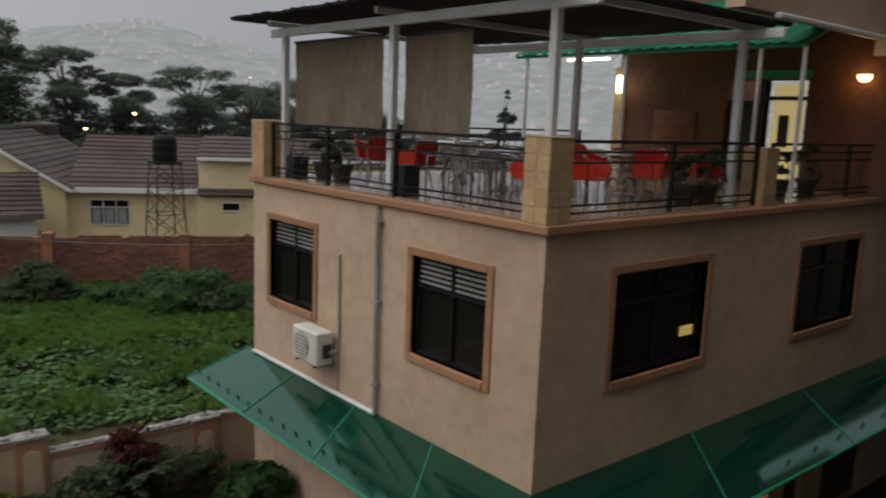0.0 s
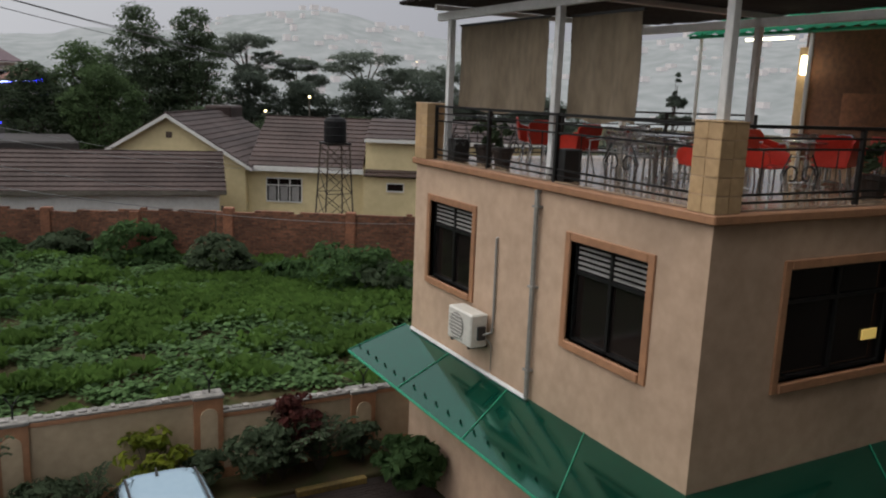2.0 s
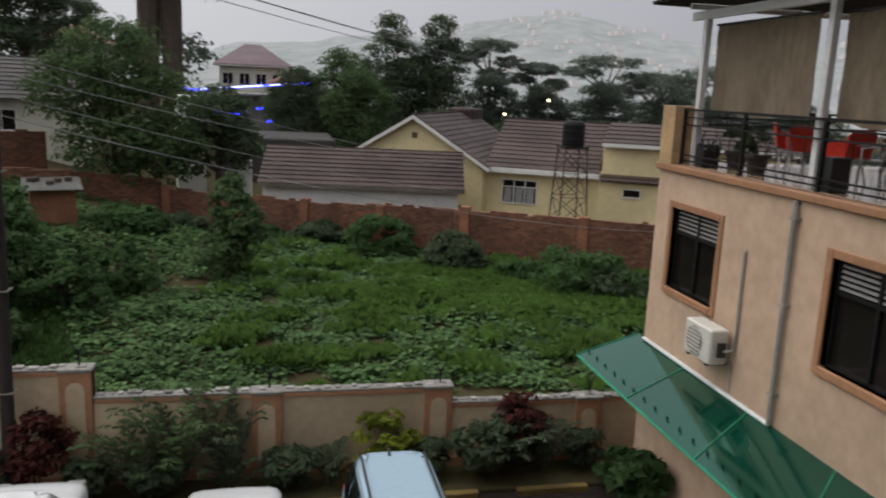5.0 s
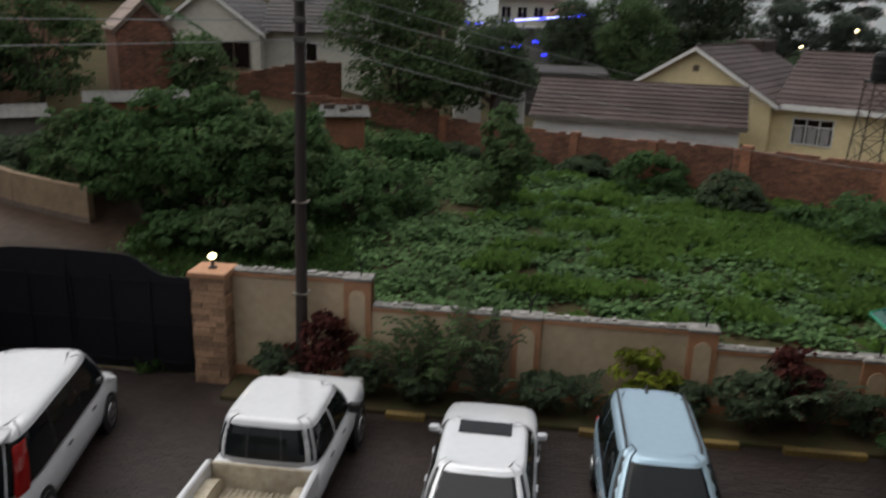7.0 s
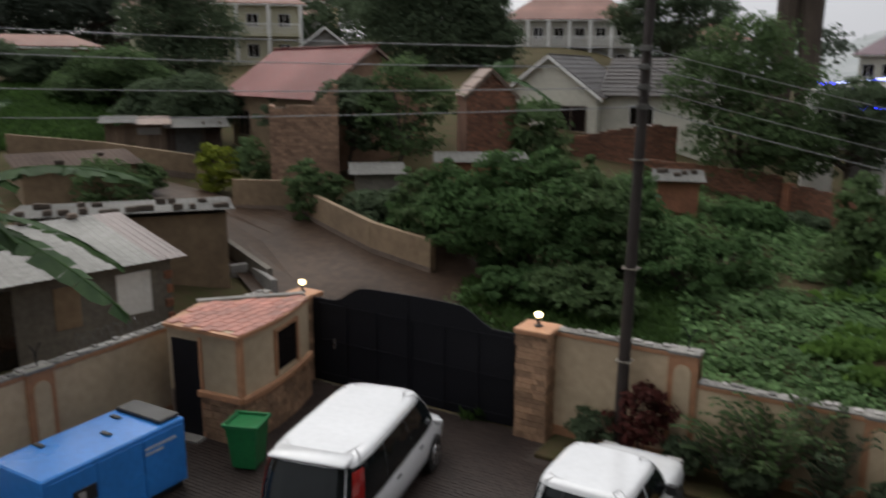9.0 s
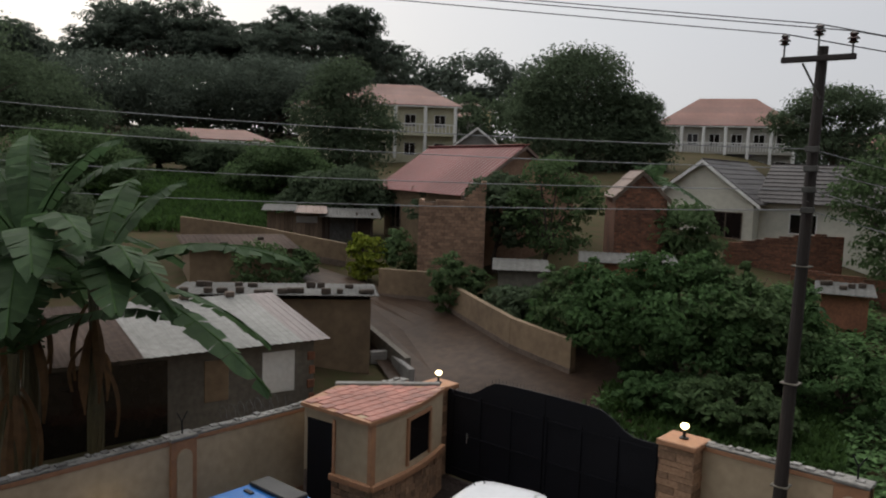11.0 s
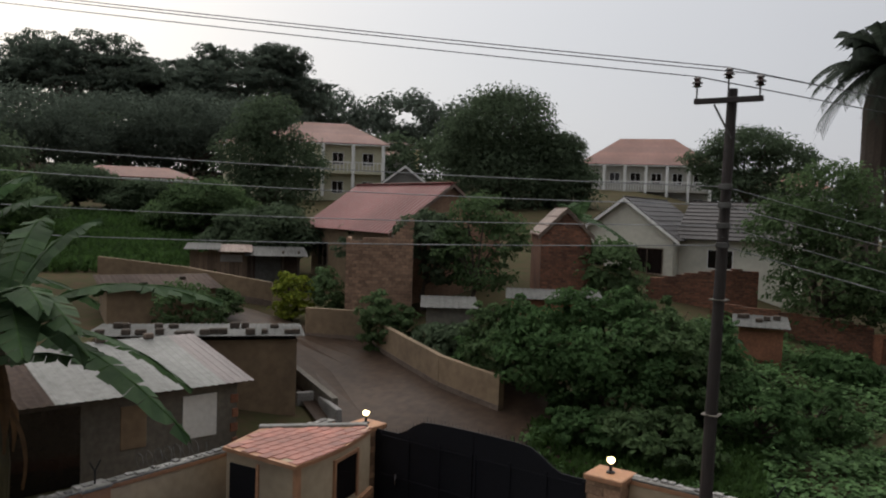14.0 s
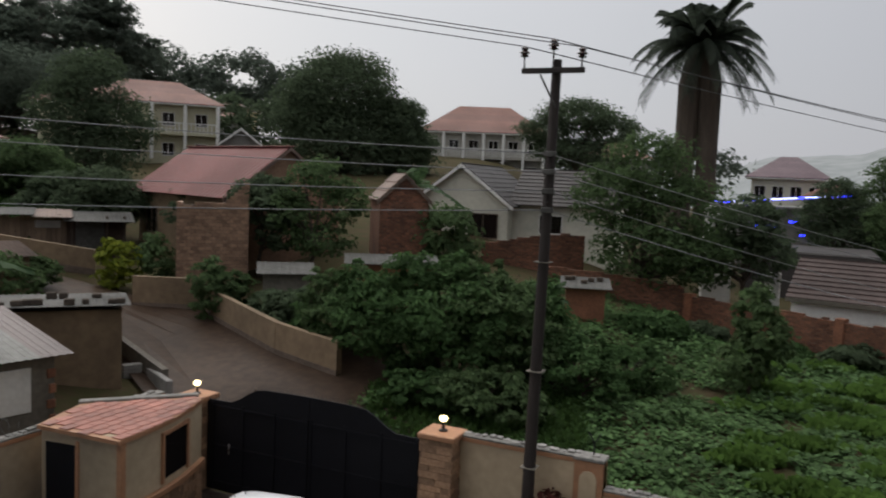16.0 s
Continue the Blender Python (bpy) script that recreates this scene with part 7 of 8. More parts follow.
# far hills as plain distance, rain haze given by a self-lit grey
def hills():
    m = bpy.data.materials.new("hazed_hill_glow")
    m.use_nodes = True
    n, l = m.node_tree.nodes, m.node_tree.links
    b = n["Principled BSDF"]
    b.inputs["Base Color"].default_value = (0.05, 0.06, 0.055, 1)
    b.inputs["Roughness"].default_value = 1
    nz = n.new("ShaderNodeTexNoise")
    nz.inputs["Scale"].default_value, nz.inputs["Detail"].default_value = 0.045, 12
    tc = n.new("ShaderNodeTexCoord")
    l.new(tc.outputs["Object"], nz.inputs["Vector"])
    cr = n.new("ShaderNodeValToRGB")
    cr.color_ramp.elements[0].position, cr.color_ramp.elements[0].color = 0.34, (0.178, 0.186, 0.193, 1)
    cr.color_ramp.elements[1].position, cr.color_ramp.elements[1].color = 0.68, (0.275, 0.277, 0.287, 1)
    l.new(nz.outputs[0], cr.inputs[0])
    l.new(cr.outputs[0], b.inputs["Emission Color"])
    # emission lays the haze over the slope
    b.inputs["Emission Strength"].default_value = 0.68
    verts, faces = [], []
    na, nr = 120, 6
    for i in range(na + 1):
        az = 20 - 110 * i / na
        prof = 3.2 + 2.0 * math.exp(-((az + 19) / 7) ** 2) + 1.2 * math.exp(-((az + 50) / 16) ** 2) + 0.35 * noise.noise((az * 0.25, 0, 0)) - 2.6 * sstep(-6, 14, az)
        for j in range(nr + 1):
            r = 520 + j * 120
            top = math.tan(radians(prof)) * (520 + nr * 120)
            z = -25 + (top + 33) * sstep(0, 1, j / nr) + 5 * noise.noise((az * 0.5, j * 0.9, 1))
            verts.append(polar(az, r, z))
    for i in range(na):
        for j in range(nr):
            a = i * (nr + 1) + j
            faces.append((a, a + 1, a + nr + 2, a + nr + 1))
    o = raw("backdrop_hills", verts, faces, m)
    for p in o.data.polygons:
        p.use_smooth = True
    tagged(o, "far hillside with houses, its rain haze drawn as a grey glow", "hills", kind="structure")
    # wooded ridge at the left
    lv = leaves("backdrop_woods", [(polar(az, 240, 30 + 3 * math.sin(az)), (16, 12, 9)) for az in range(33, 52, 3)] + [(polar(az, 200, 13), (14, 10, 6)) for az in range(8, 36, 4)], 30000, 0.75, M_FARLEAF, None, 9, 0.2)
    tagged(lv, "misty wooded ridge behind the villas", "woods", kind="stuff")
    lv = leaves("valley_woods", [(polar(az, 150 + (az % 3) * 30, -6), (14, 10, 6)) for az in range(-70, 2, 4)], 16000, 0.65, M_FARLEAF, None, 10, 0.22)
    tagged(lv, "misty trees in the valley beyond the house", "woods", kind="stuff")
    lv = leaves("undergrowth", [(polar(az, 98, land(*polar(az, 98)[:2]) + 3.0), (5.5, 4, 3.4)) for az in range(34, 79, 3)], 24000, 0.30, M_LEAFDK, None, 11, 0.2)
    tagged(lv, "dark undergrowth below the hillside trees", "undergrowth", kind="stuff")
    g = np.random.default_rng(5)
    hs = thing("far_town", "scattered far hillside houses, self-lit in haze grey", "houses", kind="stuff")
    vs, fs = [], []
    for k in range(240):
        az, r = g.uniform(-66, -8), g.uniform(620, 1180)
        j = (r - 520) / 120
        prof = 3.2 + 2.0 * math.exp(-((az + 19) / 7) ** 2) + 1.2 * math.exp(-((az + 50) / 16) ** 2) - 2.6 * sstep(-6, 14, az)
        z = -25 + (math.tan(radians(prof)) * 1240 + 33) * sstep(0, 1, j / nr) + 1
        x, y, _ = polar(az, r)
        w, h2 = g.uniform(2, 6), g.uniform(2, 5)
        i = len(vs)
        for dx in (-w, w):
            for dy in (-4, 4):
                for dz in (-2, h2):
                    vs.append((x + dx, y + dy, z + dz))
        fs += [(i, i + 1, i + 3, i + 2), (i + 4, i + 6, i + 7, i + 5), (i, i + 4, i + 5, i + 1), (i + 2, i + 3, i + 7, i + 6), (i + 1, i + 5, i + 7, i + 3)]
    # house walls glow pale grey to imitate haze at that distance
    mh = glow("far_house_haze_glow", (0.225, 0.212, 0.212), 0.72)
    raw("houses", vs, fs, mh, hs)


hills()
for az, r, z in ((-19.0, 70, 7.2), (-22.9, 88, 8.2), (-16.0, 80, 5.6), (-26.4, 300, 19)):
    o = thing("street_light", "small distant lit lamp on a pole", "lamp", "far lamps", at=(*polar(az, r)[:2], land(*polar(az, r)[:2])))
    zz = z - o.location.z
    bm = nb()
    rod(bm, (0, 0, -0.2), (0, 0, zz), 0.05, n=6)
    part("pole", bm, M_MUDWALL, o)
    bm = nb()
    turned(bm, [(0.05, zz), (0.14, zz + 0.1), (0.05, zz + 0.2)], n=8)
    part("bulb", bm, M_LIT, o)


# ---- parked vehicles ----
def loft(bm, secs):
    """Skins closed rings of equal length one after another."""
    rings = [[bm.verts.new(p) for p in s] for s in secs]
    n = len(rings[0])
    for a, b in zip(rings, rings[1:]):
        for k in range(n):
            bm.faces.new((a[k], a[(k + 1) % n], b[(k + 1) % n], b[k]))
    bm.faces.new(rings[0][::-1]), bm.faces.new(rings[-1])
    return bm


def hull(stations):
    """Rounded car-body cross-sections at (y, bottom, top, half width)."""
    out = []
    for y, z0, z1, w in stations:
        h = z1 - z0
        half = [(0.80 * w, z0), (0.96 * w, z0 + 0.12 * h), (w, z0 + 0.35 * h), (w, z0 + 0.62 * h), (0.97 * w, z0 + 0.84 * h), (0.90 * w, z0 + 0.96 * h), (0.72 * w, z1), (0.35 * w, z1 + 0.015)]
        out.append([(x, y, z) for x, z in half] + [(-x, y, z) for x, z in half[::-1]])
    return out


def smooth_stations(st, k=5):
    """Cardinal-spline stations between the given ones."""
    out = []
    for i in range(len(st) - 1):
        p = [st[max(i - 1, 0)], st[i], st[i + 1], st[min(i + 2, len(st) - 1)]]
        for q in range(k):
            t = q / k
            out.append(tuple(b + 0.5 * t * ((c - a) + t * (2 * a - 5 * b + 4 * c - d + t * (3 * (b - c) + d - a))) if j else b + (c - b) * t for j, (a, b, c, d) in enumerate(zip(*p))))
    out.append(st[-1])
    return out


def greenhouse(base, roof):
    """Point on a rounded cabin: f, the way round by side ('l', 'r', 'f', 'b') and place along it (-1 to 1), at height v."""
    (b0, b1, zb, wb), (t0, t1, zt, wt) = base, roof

    def at(side, f, v, out=0.0):
        vv = min(v, 1.0)
        belly = 0.035 * math.sin(math.pi * vv)
        w, y0, y1 = wb + (wt - wb) * vv + belly + out, b0 + (t0 - b0) * vv - belly - out, b1 + (t1 - b1) * vv + belly + out
        yc, hl = (y0 + y1) / 2, (y1 - y0) / 2
        if side in "lr":
            s_ = math.copysign(abs(f) ** 3.5, f)
            c_ = math.sqrt(max(0, 1 - s_ * s_)) * (1 if side == "r" else -1)
        else:
            c_ = math.copysign(abs(f) ** 2.8, f)
            s_ = math.sqrt(max(0, 1 - c_ * c_)) * (1 if side == "f" else -1)
        x = w * math.copysign(abs(c_) ** (2 / 5.6), c_)
        y = yc + hl * math.copysign(abs(s_) ** (2 / 7), s_)
        return Vector((x, y, zb + (zt - zb) * vv))
    return at


def cabin_mesh(base, roof):
    at = greenhouse(base, roof)
    fr = [-0.96, -0.85, -0.6, -0.3, 0, 0.3, 0.6, 0.85, 0.96]
    loop = [("b", f) for f in fr] + [("r", f) for f in fr] + [("f", -f) for f in fr] + [("l", -f) for f in fr]
    rings = []
    for v in (0, 0.2, 0.4, 0.6, 0.8, 0.92):
        rings.append([at(sd, f, v) for sd, f in loop])
    top = [at(sd, f, 0.92) for sd, f in loop]
    cx = sum((p.y for p in top)) / len(top)
    zt, dz = roof[2], (roof[2] - base[2])
    for inset, z in ((0.025, 0.962), (0.065, 0.988), (0.12, 1.002), (0.2, 1.012)):
        rings.append([Vector((p.x * (1 - inset), cx + (p.y - cx) * (1 - inset * (0.75 if inset < 0.3 else 1)), base[2] + dz * z)) for p in top])
    return loft(nb(), rings)


def glass_patch(name, c, base, roof, side, f0, f1, v0, v1, label="", material=None, proud=0.008):
    """A curved pane that follows the cabin."""
    at = greenhouse(base, roof)
    n, m = 8, 4
    verts, faces = [], []
    for o in (proud, proud - 0.012):
        for i in range(n + 1):
            for j in range(m + 1):
                verts.append(at(side, f0 + (f1 - f0) * i / n, v0 + (v1 - v0) * j / m, o))
    q = (n + 1) * (m + 1)
    for i in range(n):
        for j in range(m):
            k = i * (m + 1) + j
            faces += [(k, k + m + 1, k + m + 2, k + 1), (q + k, q + k + 1, q + k + m + 2, q + k + m + 1)]
    for i in range(n):
        for k in (i * (m + 1), i * (m + 1) + m):
            faces.append((k, k + m + 1, q + k + m + 1, q + k))
    for j in range(m):
        for k in (j, n * (m + 1) + j):
            faces.append((k, k + 1, q + k + 1, q + k))
    bm = nb()
    vs = [bm.verts.new(v) for v in verts]
    for f in faces:
        bm.faces.new([vs[k] for k in f])
    return part(name, bm, material or M_CARGLASS, c, label)


def wheel(car, x, y, r, s):
    bm = nb()
    prof = [(r * 0.62, -0.1), (r * 0.94, -0.105), (r, -0.07), (r, 0.07), (r * 0.94, 0.105), (r * 0.62, 0.1)]
    turned(bm, prof, n=22)
    m = pose(x, y, r, 0, 90, 0)
    bmesh.ops.transform(bm, matrix=m, verts=bm.verts)
    w = part("wheel", bm, M_TYRE, car, "black tyre")
    bm = nb()
    turned(bm, [(r * 0.6, 0.0), (r * 0.66, 0.11), (r * 0.6, 0.118), (r * 0.5, 0.108), (r * 0.16, 0.106), (r * 0.12, 0.122), (0.01, 0.122)], n=20)
    bmesh.ops.transform(bm, matrix=pose(x, y, r, 0, 90 * s, 0), verts=bm.verts)
    rim = part("rim", bm, M_CHROME, w, "silver alloy rim", True)
    # black plates on the rim imitate shaded openings between spokes
    for k in range(5):
        a = k * 2 * math.pi / 5
        box("spoke_shade", M_PLASTIC, w, 0.100, -0.04, r * 0.24, 0.113, 0.04, r * 0.46, 0.006, "", pose(x, y, r, 0, 0, 0) @ Matrix.Scale(s, 4, (1, 0, 0)) @ Matrix.Rotation(a, 4, "X"))
    return w


def car(name, label, at, rz, paint, body, base, roof, r=0.31, axles=(-1.35, 1.35), half=0.85, side=(), roof_rails=False, sunroof=False, tall_lights=False):
    """base, roof: (y rear, y front, z, half width) of the cabin's foot and its top; y points forward."""
    c = thing(name, label, "car", "parked cars", at=at, rz=rz)
    bm = nb()
    loft(bm, hull(smooth_stations(body)))
    part("body", bm, paint, c, "", True)
    (b0, b1, zb, wb), (t0, t1, zt, wt) = base, roof
    part("cabin", cabin_mesh(base, roof), paint, c, "", True)
    wide = 0.86 if tall_lights else 0.93
    glass_patch("rear_window", c, base, roof, "b", -wide, wide, 0.05, 0.88, "dark rear window")
    glass_patch("windscreen", c, base, roof, "f", -0.94, 0.94, 0.04, 0.9, "dark windscreen")
    for u0, u1 in side:
        for sd in "lr":
            glass_patch("side_window", c, base, roof, sd, max(-0.93, 2 * u0 - 1), min(0.93, 2 * u1 - 1), 0.06, 0.86)
    for y in axles:
        for s in (-1, 1):
            # black disc on the flank stands in for the shaded wheel well
            bm = nb()
            rod(bm, (s * (half - 0.16), y, r + 0.02), (s * (half + 0.006), y, r + 0.02), r * 1.17, n=20)
            part("wheel_well_shade", bm, M_PLASTIC, c)
            wheel(c, s * (half - 0.075), y, r, s)
    y0, y1 = body[0][0], body[-1][0]
    for s in (-1, 1):
        if tall_lights:
            glass_patch("tail_light", c, base, roof, "b", s * 0.875, s * 0.97, 0.0, 0.8, "tall red tail light", M_LAMPRED, 0.022)
        else:
            box("tail_light", M_LAMPRED, c, s * (half - 0.2) - 0.16, y0 - 0.02, 0.68, s * (half - 0.2) + 0.14, y0 + 0.12, 0.86, 0.03, "red tail light")
        box("headlight", M_LOUVRE, c, s * (half - 0.36) - 0.14, y1 - 0.2, 0.56, s * (half - 0.36) + 0.12, y1 - 0.03, 0.69, 0.03, "clear headlight")
        bm = nb()
        bx(bm, s * (half + 0.05) - 0.09, b1 - 0.44, zb - 0.03, s * (half + 0.05) + 0.09, b1 - 0.34, zb + 0.10, 0.03)
        part("mirror", bm, paint, c, "painted door mirror")
        for hy in (b0 + (b1 - b0) * 0.45, b0 + (b1 - b0) * 0.72):
            box("door_handle", M_CHROME, c, s * (half - 0.012), hy - 0.09, zb - 0.14, s * (half + 0.014), hy + 0.09, zb - 0.11)
    if tall_lights:
        bm = nb()
        bx(bm, -wt + 0.1, t0 - 0.13, zt - 0.06, wt - 0.1, t0 + 0.3, zt + 0.012, 0.03)
        part("spoiler", bm, paint, c, "white roof spoiler", True)
        box("garnish", M_CHROME, c, -0.36, y0 - 0.02, 0.79, 0.36, y0 + 0.05, 0.83, 0.01, "chrome strip over the plate")
    pz = 0.66 if tall_lights else 0.5
    pl = box("number_plate", M_PLATE, c, -0.25, y0 - 0.03, pz, 0.25, y0 + 0.02, pz + 0.12, 0.004, "yellow plate")
    box("plate_bar", M_PLASTIC, pl, -0.2, y0 - 0.036, pz + 0.035, 0.2, y0 - 0.029, pz + 0.085)
    box("bumper", paint if tall_lights else M_PLASTIC, c, -half * 0.9, y0 - 0.07, 0.3, half * 0.9, y0 + 0.1, 0.52 if tall_lights else 0.42, 0.05)
    if roof_rails:
        for s in (-1, 1):
            bm = nb()
            x = s * (wt - 0.07)
            tube(bm, [(x, t0 + 0.14, zt - 0.02), (x, t0 + 0.24, zt + 0.05), (x, t1 - 0.34, zt + 0.05), (x, t1 - 0.22, zt - 0.02)], 0.022, 6)
            part("roof_rail", bm, M_PLASTIC, c, "black roof rail")
        bm = nb()
        rod(bm, (0.05, t0 + 0.22, zt), (0.05, t0 + 0.1, zt + 0.1), 0.03, 0.015, 6)
        part("aerial", bm, M_PLASTIC, c)
    if sunroof:
        box("sunroof", M_CARGLASS, c, -0.42, t1 - 0.52, zt - 0.01, 0.42, t1 - 0.14, zt + 0.032, 0.005, "dark sunroof")
    bm = nb()
    rod(bm, (-0.5, b1 + 0.03, zb + 0.03), (0.1, b1 - 0.02, zb + 0.06), 0.012, n=5)
    rod(bm, (0.05, b1 + 0.03, zb + 0.03), (0.55, b1 - 0.02, zb + 0.06), 0.012, n=5)
    part("wiper", bm, M_PLASTIC, c)
    return c


def build_cars():
    car("minivan", "white wet minivan with dark windows", (-8.45, 11.1, 0), 12.5, M_CARWHITE,
        [(-2.46, 0.40, 0.86, 0.76), (-2.4, 0.32, 0.97, 0.85), (-2.2, 0.26, 1.02, 0.89), (-1.4, 0.24, 1.04, 0.91), (1.1, 0.24, 1.03, 0.91), (1.8, 0.25, 0.99, 0.90), (2.2, 0.28, 0.89, 0.85), (2.42, 0.33, 0.74, 0.74), (2.48, 0.4, 0.62, 0.64)],
        (-2.38, 1.98, 0.98, 0.885), (-2.02, 1.12, 1.86, 0.78), 0.33, (-1.55, 1.55), 0.91, ((0.03, 0.345), (0.35, 0.625), (0.63, 0.93)), False, False, True)
    car("sedan", "pearl white saloon with dark sunroof", (-0.75, 11.5, 0), 0, M_CARPALE,
        [(-2.36, 0.42, 0.78, 0.66), (-2.28, 0.32, 0.93, 0.78), (-2.0, 0.26, 0.98, 0.84), (-1.3, 0.24, 0.99, 0.86), (0.9, 0.24, 0.96, 0.86), (1.5, 0.26, 0.92, 0.85), (2.0, 0.3, 0.83, 0.80), (2.28, 0.35, 0.70, 0.68), (2.36, 0.42, 0.58, 0.56)],
        (-1.95, 1.15, 0.93, 0.80), (-1.05, 0.42, 1.40, 0.64), 0.31, (-1.38, 1.4), 0.86, ((0.16, 0.48), (0.5, 0.86)), False, True)
    car("estate_car", "pale blue estate car with roof rails", (1.94, 11.2, 0), 180, M_CARBLUE,
        [(-2.2, 0.42, 0.86, 0.72), (-2.12, 0.32, 0.97, 0.81), (-1.9, 0.26, 1.01, 0.85), (-1.2, 0.24, 1.02, 0.87), (0.9, 0.24, 1.0, 0.87), (1.5, 0.26, 0.96, 0.86), (1.95, 0.3, 0.88, 0.82), (2.2, 0.35, 0.74, 0.70), (2.28, 0.42, 0.62, 0.6)],
        (-2.12, 1.2, 0.97, 0.84), (-1.9, 0.42, 1.62, 0.62), 0.32, (-1.32, 1.36), 0.87, ((0.05, 0.28), (0.3, 0.55), (0.57, 0.86)), True, False)
    # pickup with an open bed
    p = thing("pickup_truck", "white double-cab pickup with empty worn bed", "car", "parked cars", at=(-4.05, 11.45, 0))
    bm = nb()
    loft(bm, hull(smooth_stations([(-0.98, 0.42, 1.02, 0.86), (-0.9, 0.4, 1.06, 0.89), (0.9, 0.4, 1.06, 0.89), (1.5, 0.42, 1.06, 0.88), (2.2, 0.45, 1.02, 0.84), (2.48, 0.48, 0.92, 0.76), (2.58, 0.52, 0.78, 0.66)])))
    part("body", bm, M_CARWHITE, p, "", True)
    base, roof = (-0.96, 1.42, 1.02, 0.83), (-0.80, 0.72, 1.72, 0.70)
    part("cabin", cabin_mesh(base, roof), M_CARWHITE, p, "", True)
    glass_patch("rear_window", p, base, roof, "b", -0.9, 0.9, 0.16, 0.86, "dark cab rear window")
    for x in (-0.33, 0.33):
        glass_patch("window_bar", p, base, roof, "b", x - 0.015, x + 0.015, 0.16, 0.86, "", M_PLASTIC, 0.016)
    glass_patch("windscreen", p, base, roof, "f", -0.92, 0.92, 0.06, 0.9)
    for u0, u1 in ((-0.84, -0.12), (-0.04, 0.74)):
        for sd in "lr":
            glass_patch("side_window", p, base, roof, sd, u0, u1, 0.1, 0.84)
    y0, y1 = -2.72, -1.03
    for s in (-1, 1):
        bm = nb()
        bx(bm, s * 0.84 - 0.05, y0, 0.48, s * 0.84 + 0.05, y1, 1.12, 0.025)
        part("bed_side", bm, M_CARWHITE, p)
        bm = nb()
        prism(bm, [(s * 0.79, -1.95, 0.66), (s * 0.79, -1.9, 0.86), (s * 0.79, -1.7, 0.93), (s * 0.79, -1.3, 0.93), (s * 0.79, -1.12, 0.84), (s * 0.79, -1.08, 0.66)], (-s * 0.2, 0, 0))
        part("wheel_box", bm, M_BEDFLOOR, p)
        box("tail_light", M_LAMPRED, p, s * 0.86 - 0.045, y0 - 0.02, 0.72, s * 0.86 + 0.045, y0 + 0.1, 1.06, 0.015, "red tail light")
        box("headlight", M_LOUVRE, p, s * 0.6 - 0.16, 2.42, 0.78, s * 0.6 + 0.16, 2.53, 0.94, 0.03)
        box("mirror", M_PLASTIC, p, s * 0.93 - 0.1, 0.95, 1.0, s * 0.93 + 0.1, 1.05, 1.2, 0.03, "black door mirror")
        for hy in (-0.3, 0.45):
            box("door_handle", M_CHROME, p, s * 0.885, hy - 0.08, 0.93, s * 0.91, hy + 0.08, 0.96)
        box("bumper_corner", M_KERB, p, s * 0.62 - 0.16, y0 - 0.13, 0.5, s * 0.62 + 0.16, y0 - 0.02, 0.62, 0.02, "orange reflector")
    box("bed_floor", M_BEDFLOOR, p, -0.79, y0 + 0.04, 0.6, 0.79, y1, 0.655)
    for k in range(13):
        x = -0.55 + k * 1.1 / 12
        box("bed_rib", M_BEDFLOOR, p, x - 0.024, y0 + 0.08, 0.655, x + 0.024, y1 - 0.03, 0.675, 0.006)
    box("bed_front", M_BEDFLOOR, p, -0.79, y1 - 0.05, 0.655, 0.79, y1, 1.10, 0.02, "worn cream bed front panel")
    box("tailgate", M_CARWHITE, p, -0.79, y0, 0.5, 0.79, y0 + 0.05, 1.1, 0.02)
    box("tailgate_latch", M_PLASTIC, p, -0.2, y0 - 0.012, 0.84, 0.2, y0 + 0.0, 1.04, 0.01, "black latch plate")
    box("bumper", M_CHROME, p, -0.8, y0 - 0.15, 0.45, 0.8, y0 - 0.02, 0.6, 0.03, "steel step bumper")
    pl = box("number_plate", M_PLATE, p, -0.25, y0 - 0.165, 0.47, 0.25, y0 - 0.148, 0.58)
    for y in (-1.5, 1.62):
        for s in (-1, 1):
            # same black disc for the shade of the pickup's wheel well
            bm = nb()
            rod(bm, (s * 0.74, y, 0.40), (s * 0.905, y, 0.40), 0.45, n=20)
            part("wheel_well_shade", bm, M_PLASTIC, p)
            wheel(p, s * 0.82, y, 0.37, s)


build_cars()


# ---- generator, bin, power pole and wires ----
gen = thing("generator", "blue canopy diesel generator by the wall", "generator", at=(-12.35, 8.38, 0))
box("skid", M_PLASTIC, gen, -0.62, -1.4, 0, 0.62, 1.4, 0.14, 0.02, "black steel skid")
bm = nb()
bx(bm, -0.70, -1.46, 0.14, 0.70, 1.46, 1.42, 0.03)
can = part("canopy", bm, M_BLUEGEN, gen)
box("exhaust_box", M_PLASTIC, gen, -0.62, 0.95, 1.42, 0.62, 1.42, 1.5, 0.02, "black exhaust cover")
for x, y in ((-0.5, -0.7), (0.1, 0.2), (-0.35, 0.75)):
    box("lifting_eye", M_PLASTIC, can, x - 0.12, y - 0.05, 1.421, x + 0.12, y + 0.05, 1.46, 0.015)
for y0, y1 in ((-1.38, -0.5), (-0.46, 0.45), (0.49, 1.38)):
    box("door", M_BLUEGEN, can, 0.70, y0, 0.25, 0.715, y1, 1.32, 0.005)
box("control_window", M_PLASTIC, can, 0.716, -0.95, 0.72, 0.73, -0.5, 1.0, 0.01, "dark control window")
box("gauge", M_LOUVRE, can, 0.731, -0.86, 0.78, 0.736, -0.72, 0.94, 0.004)
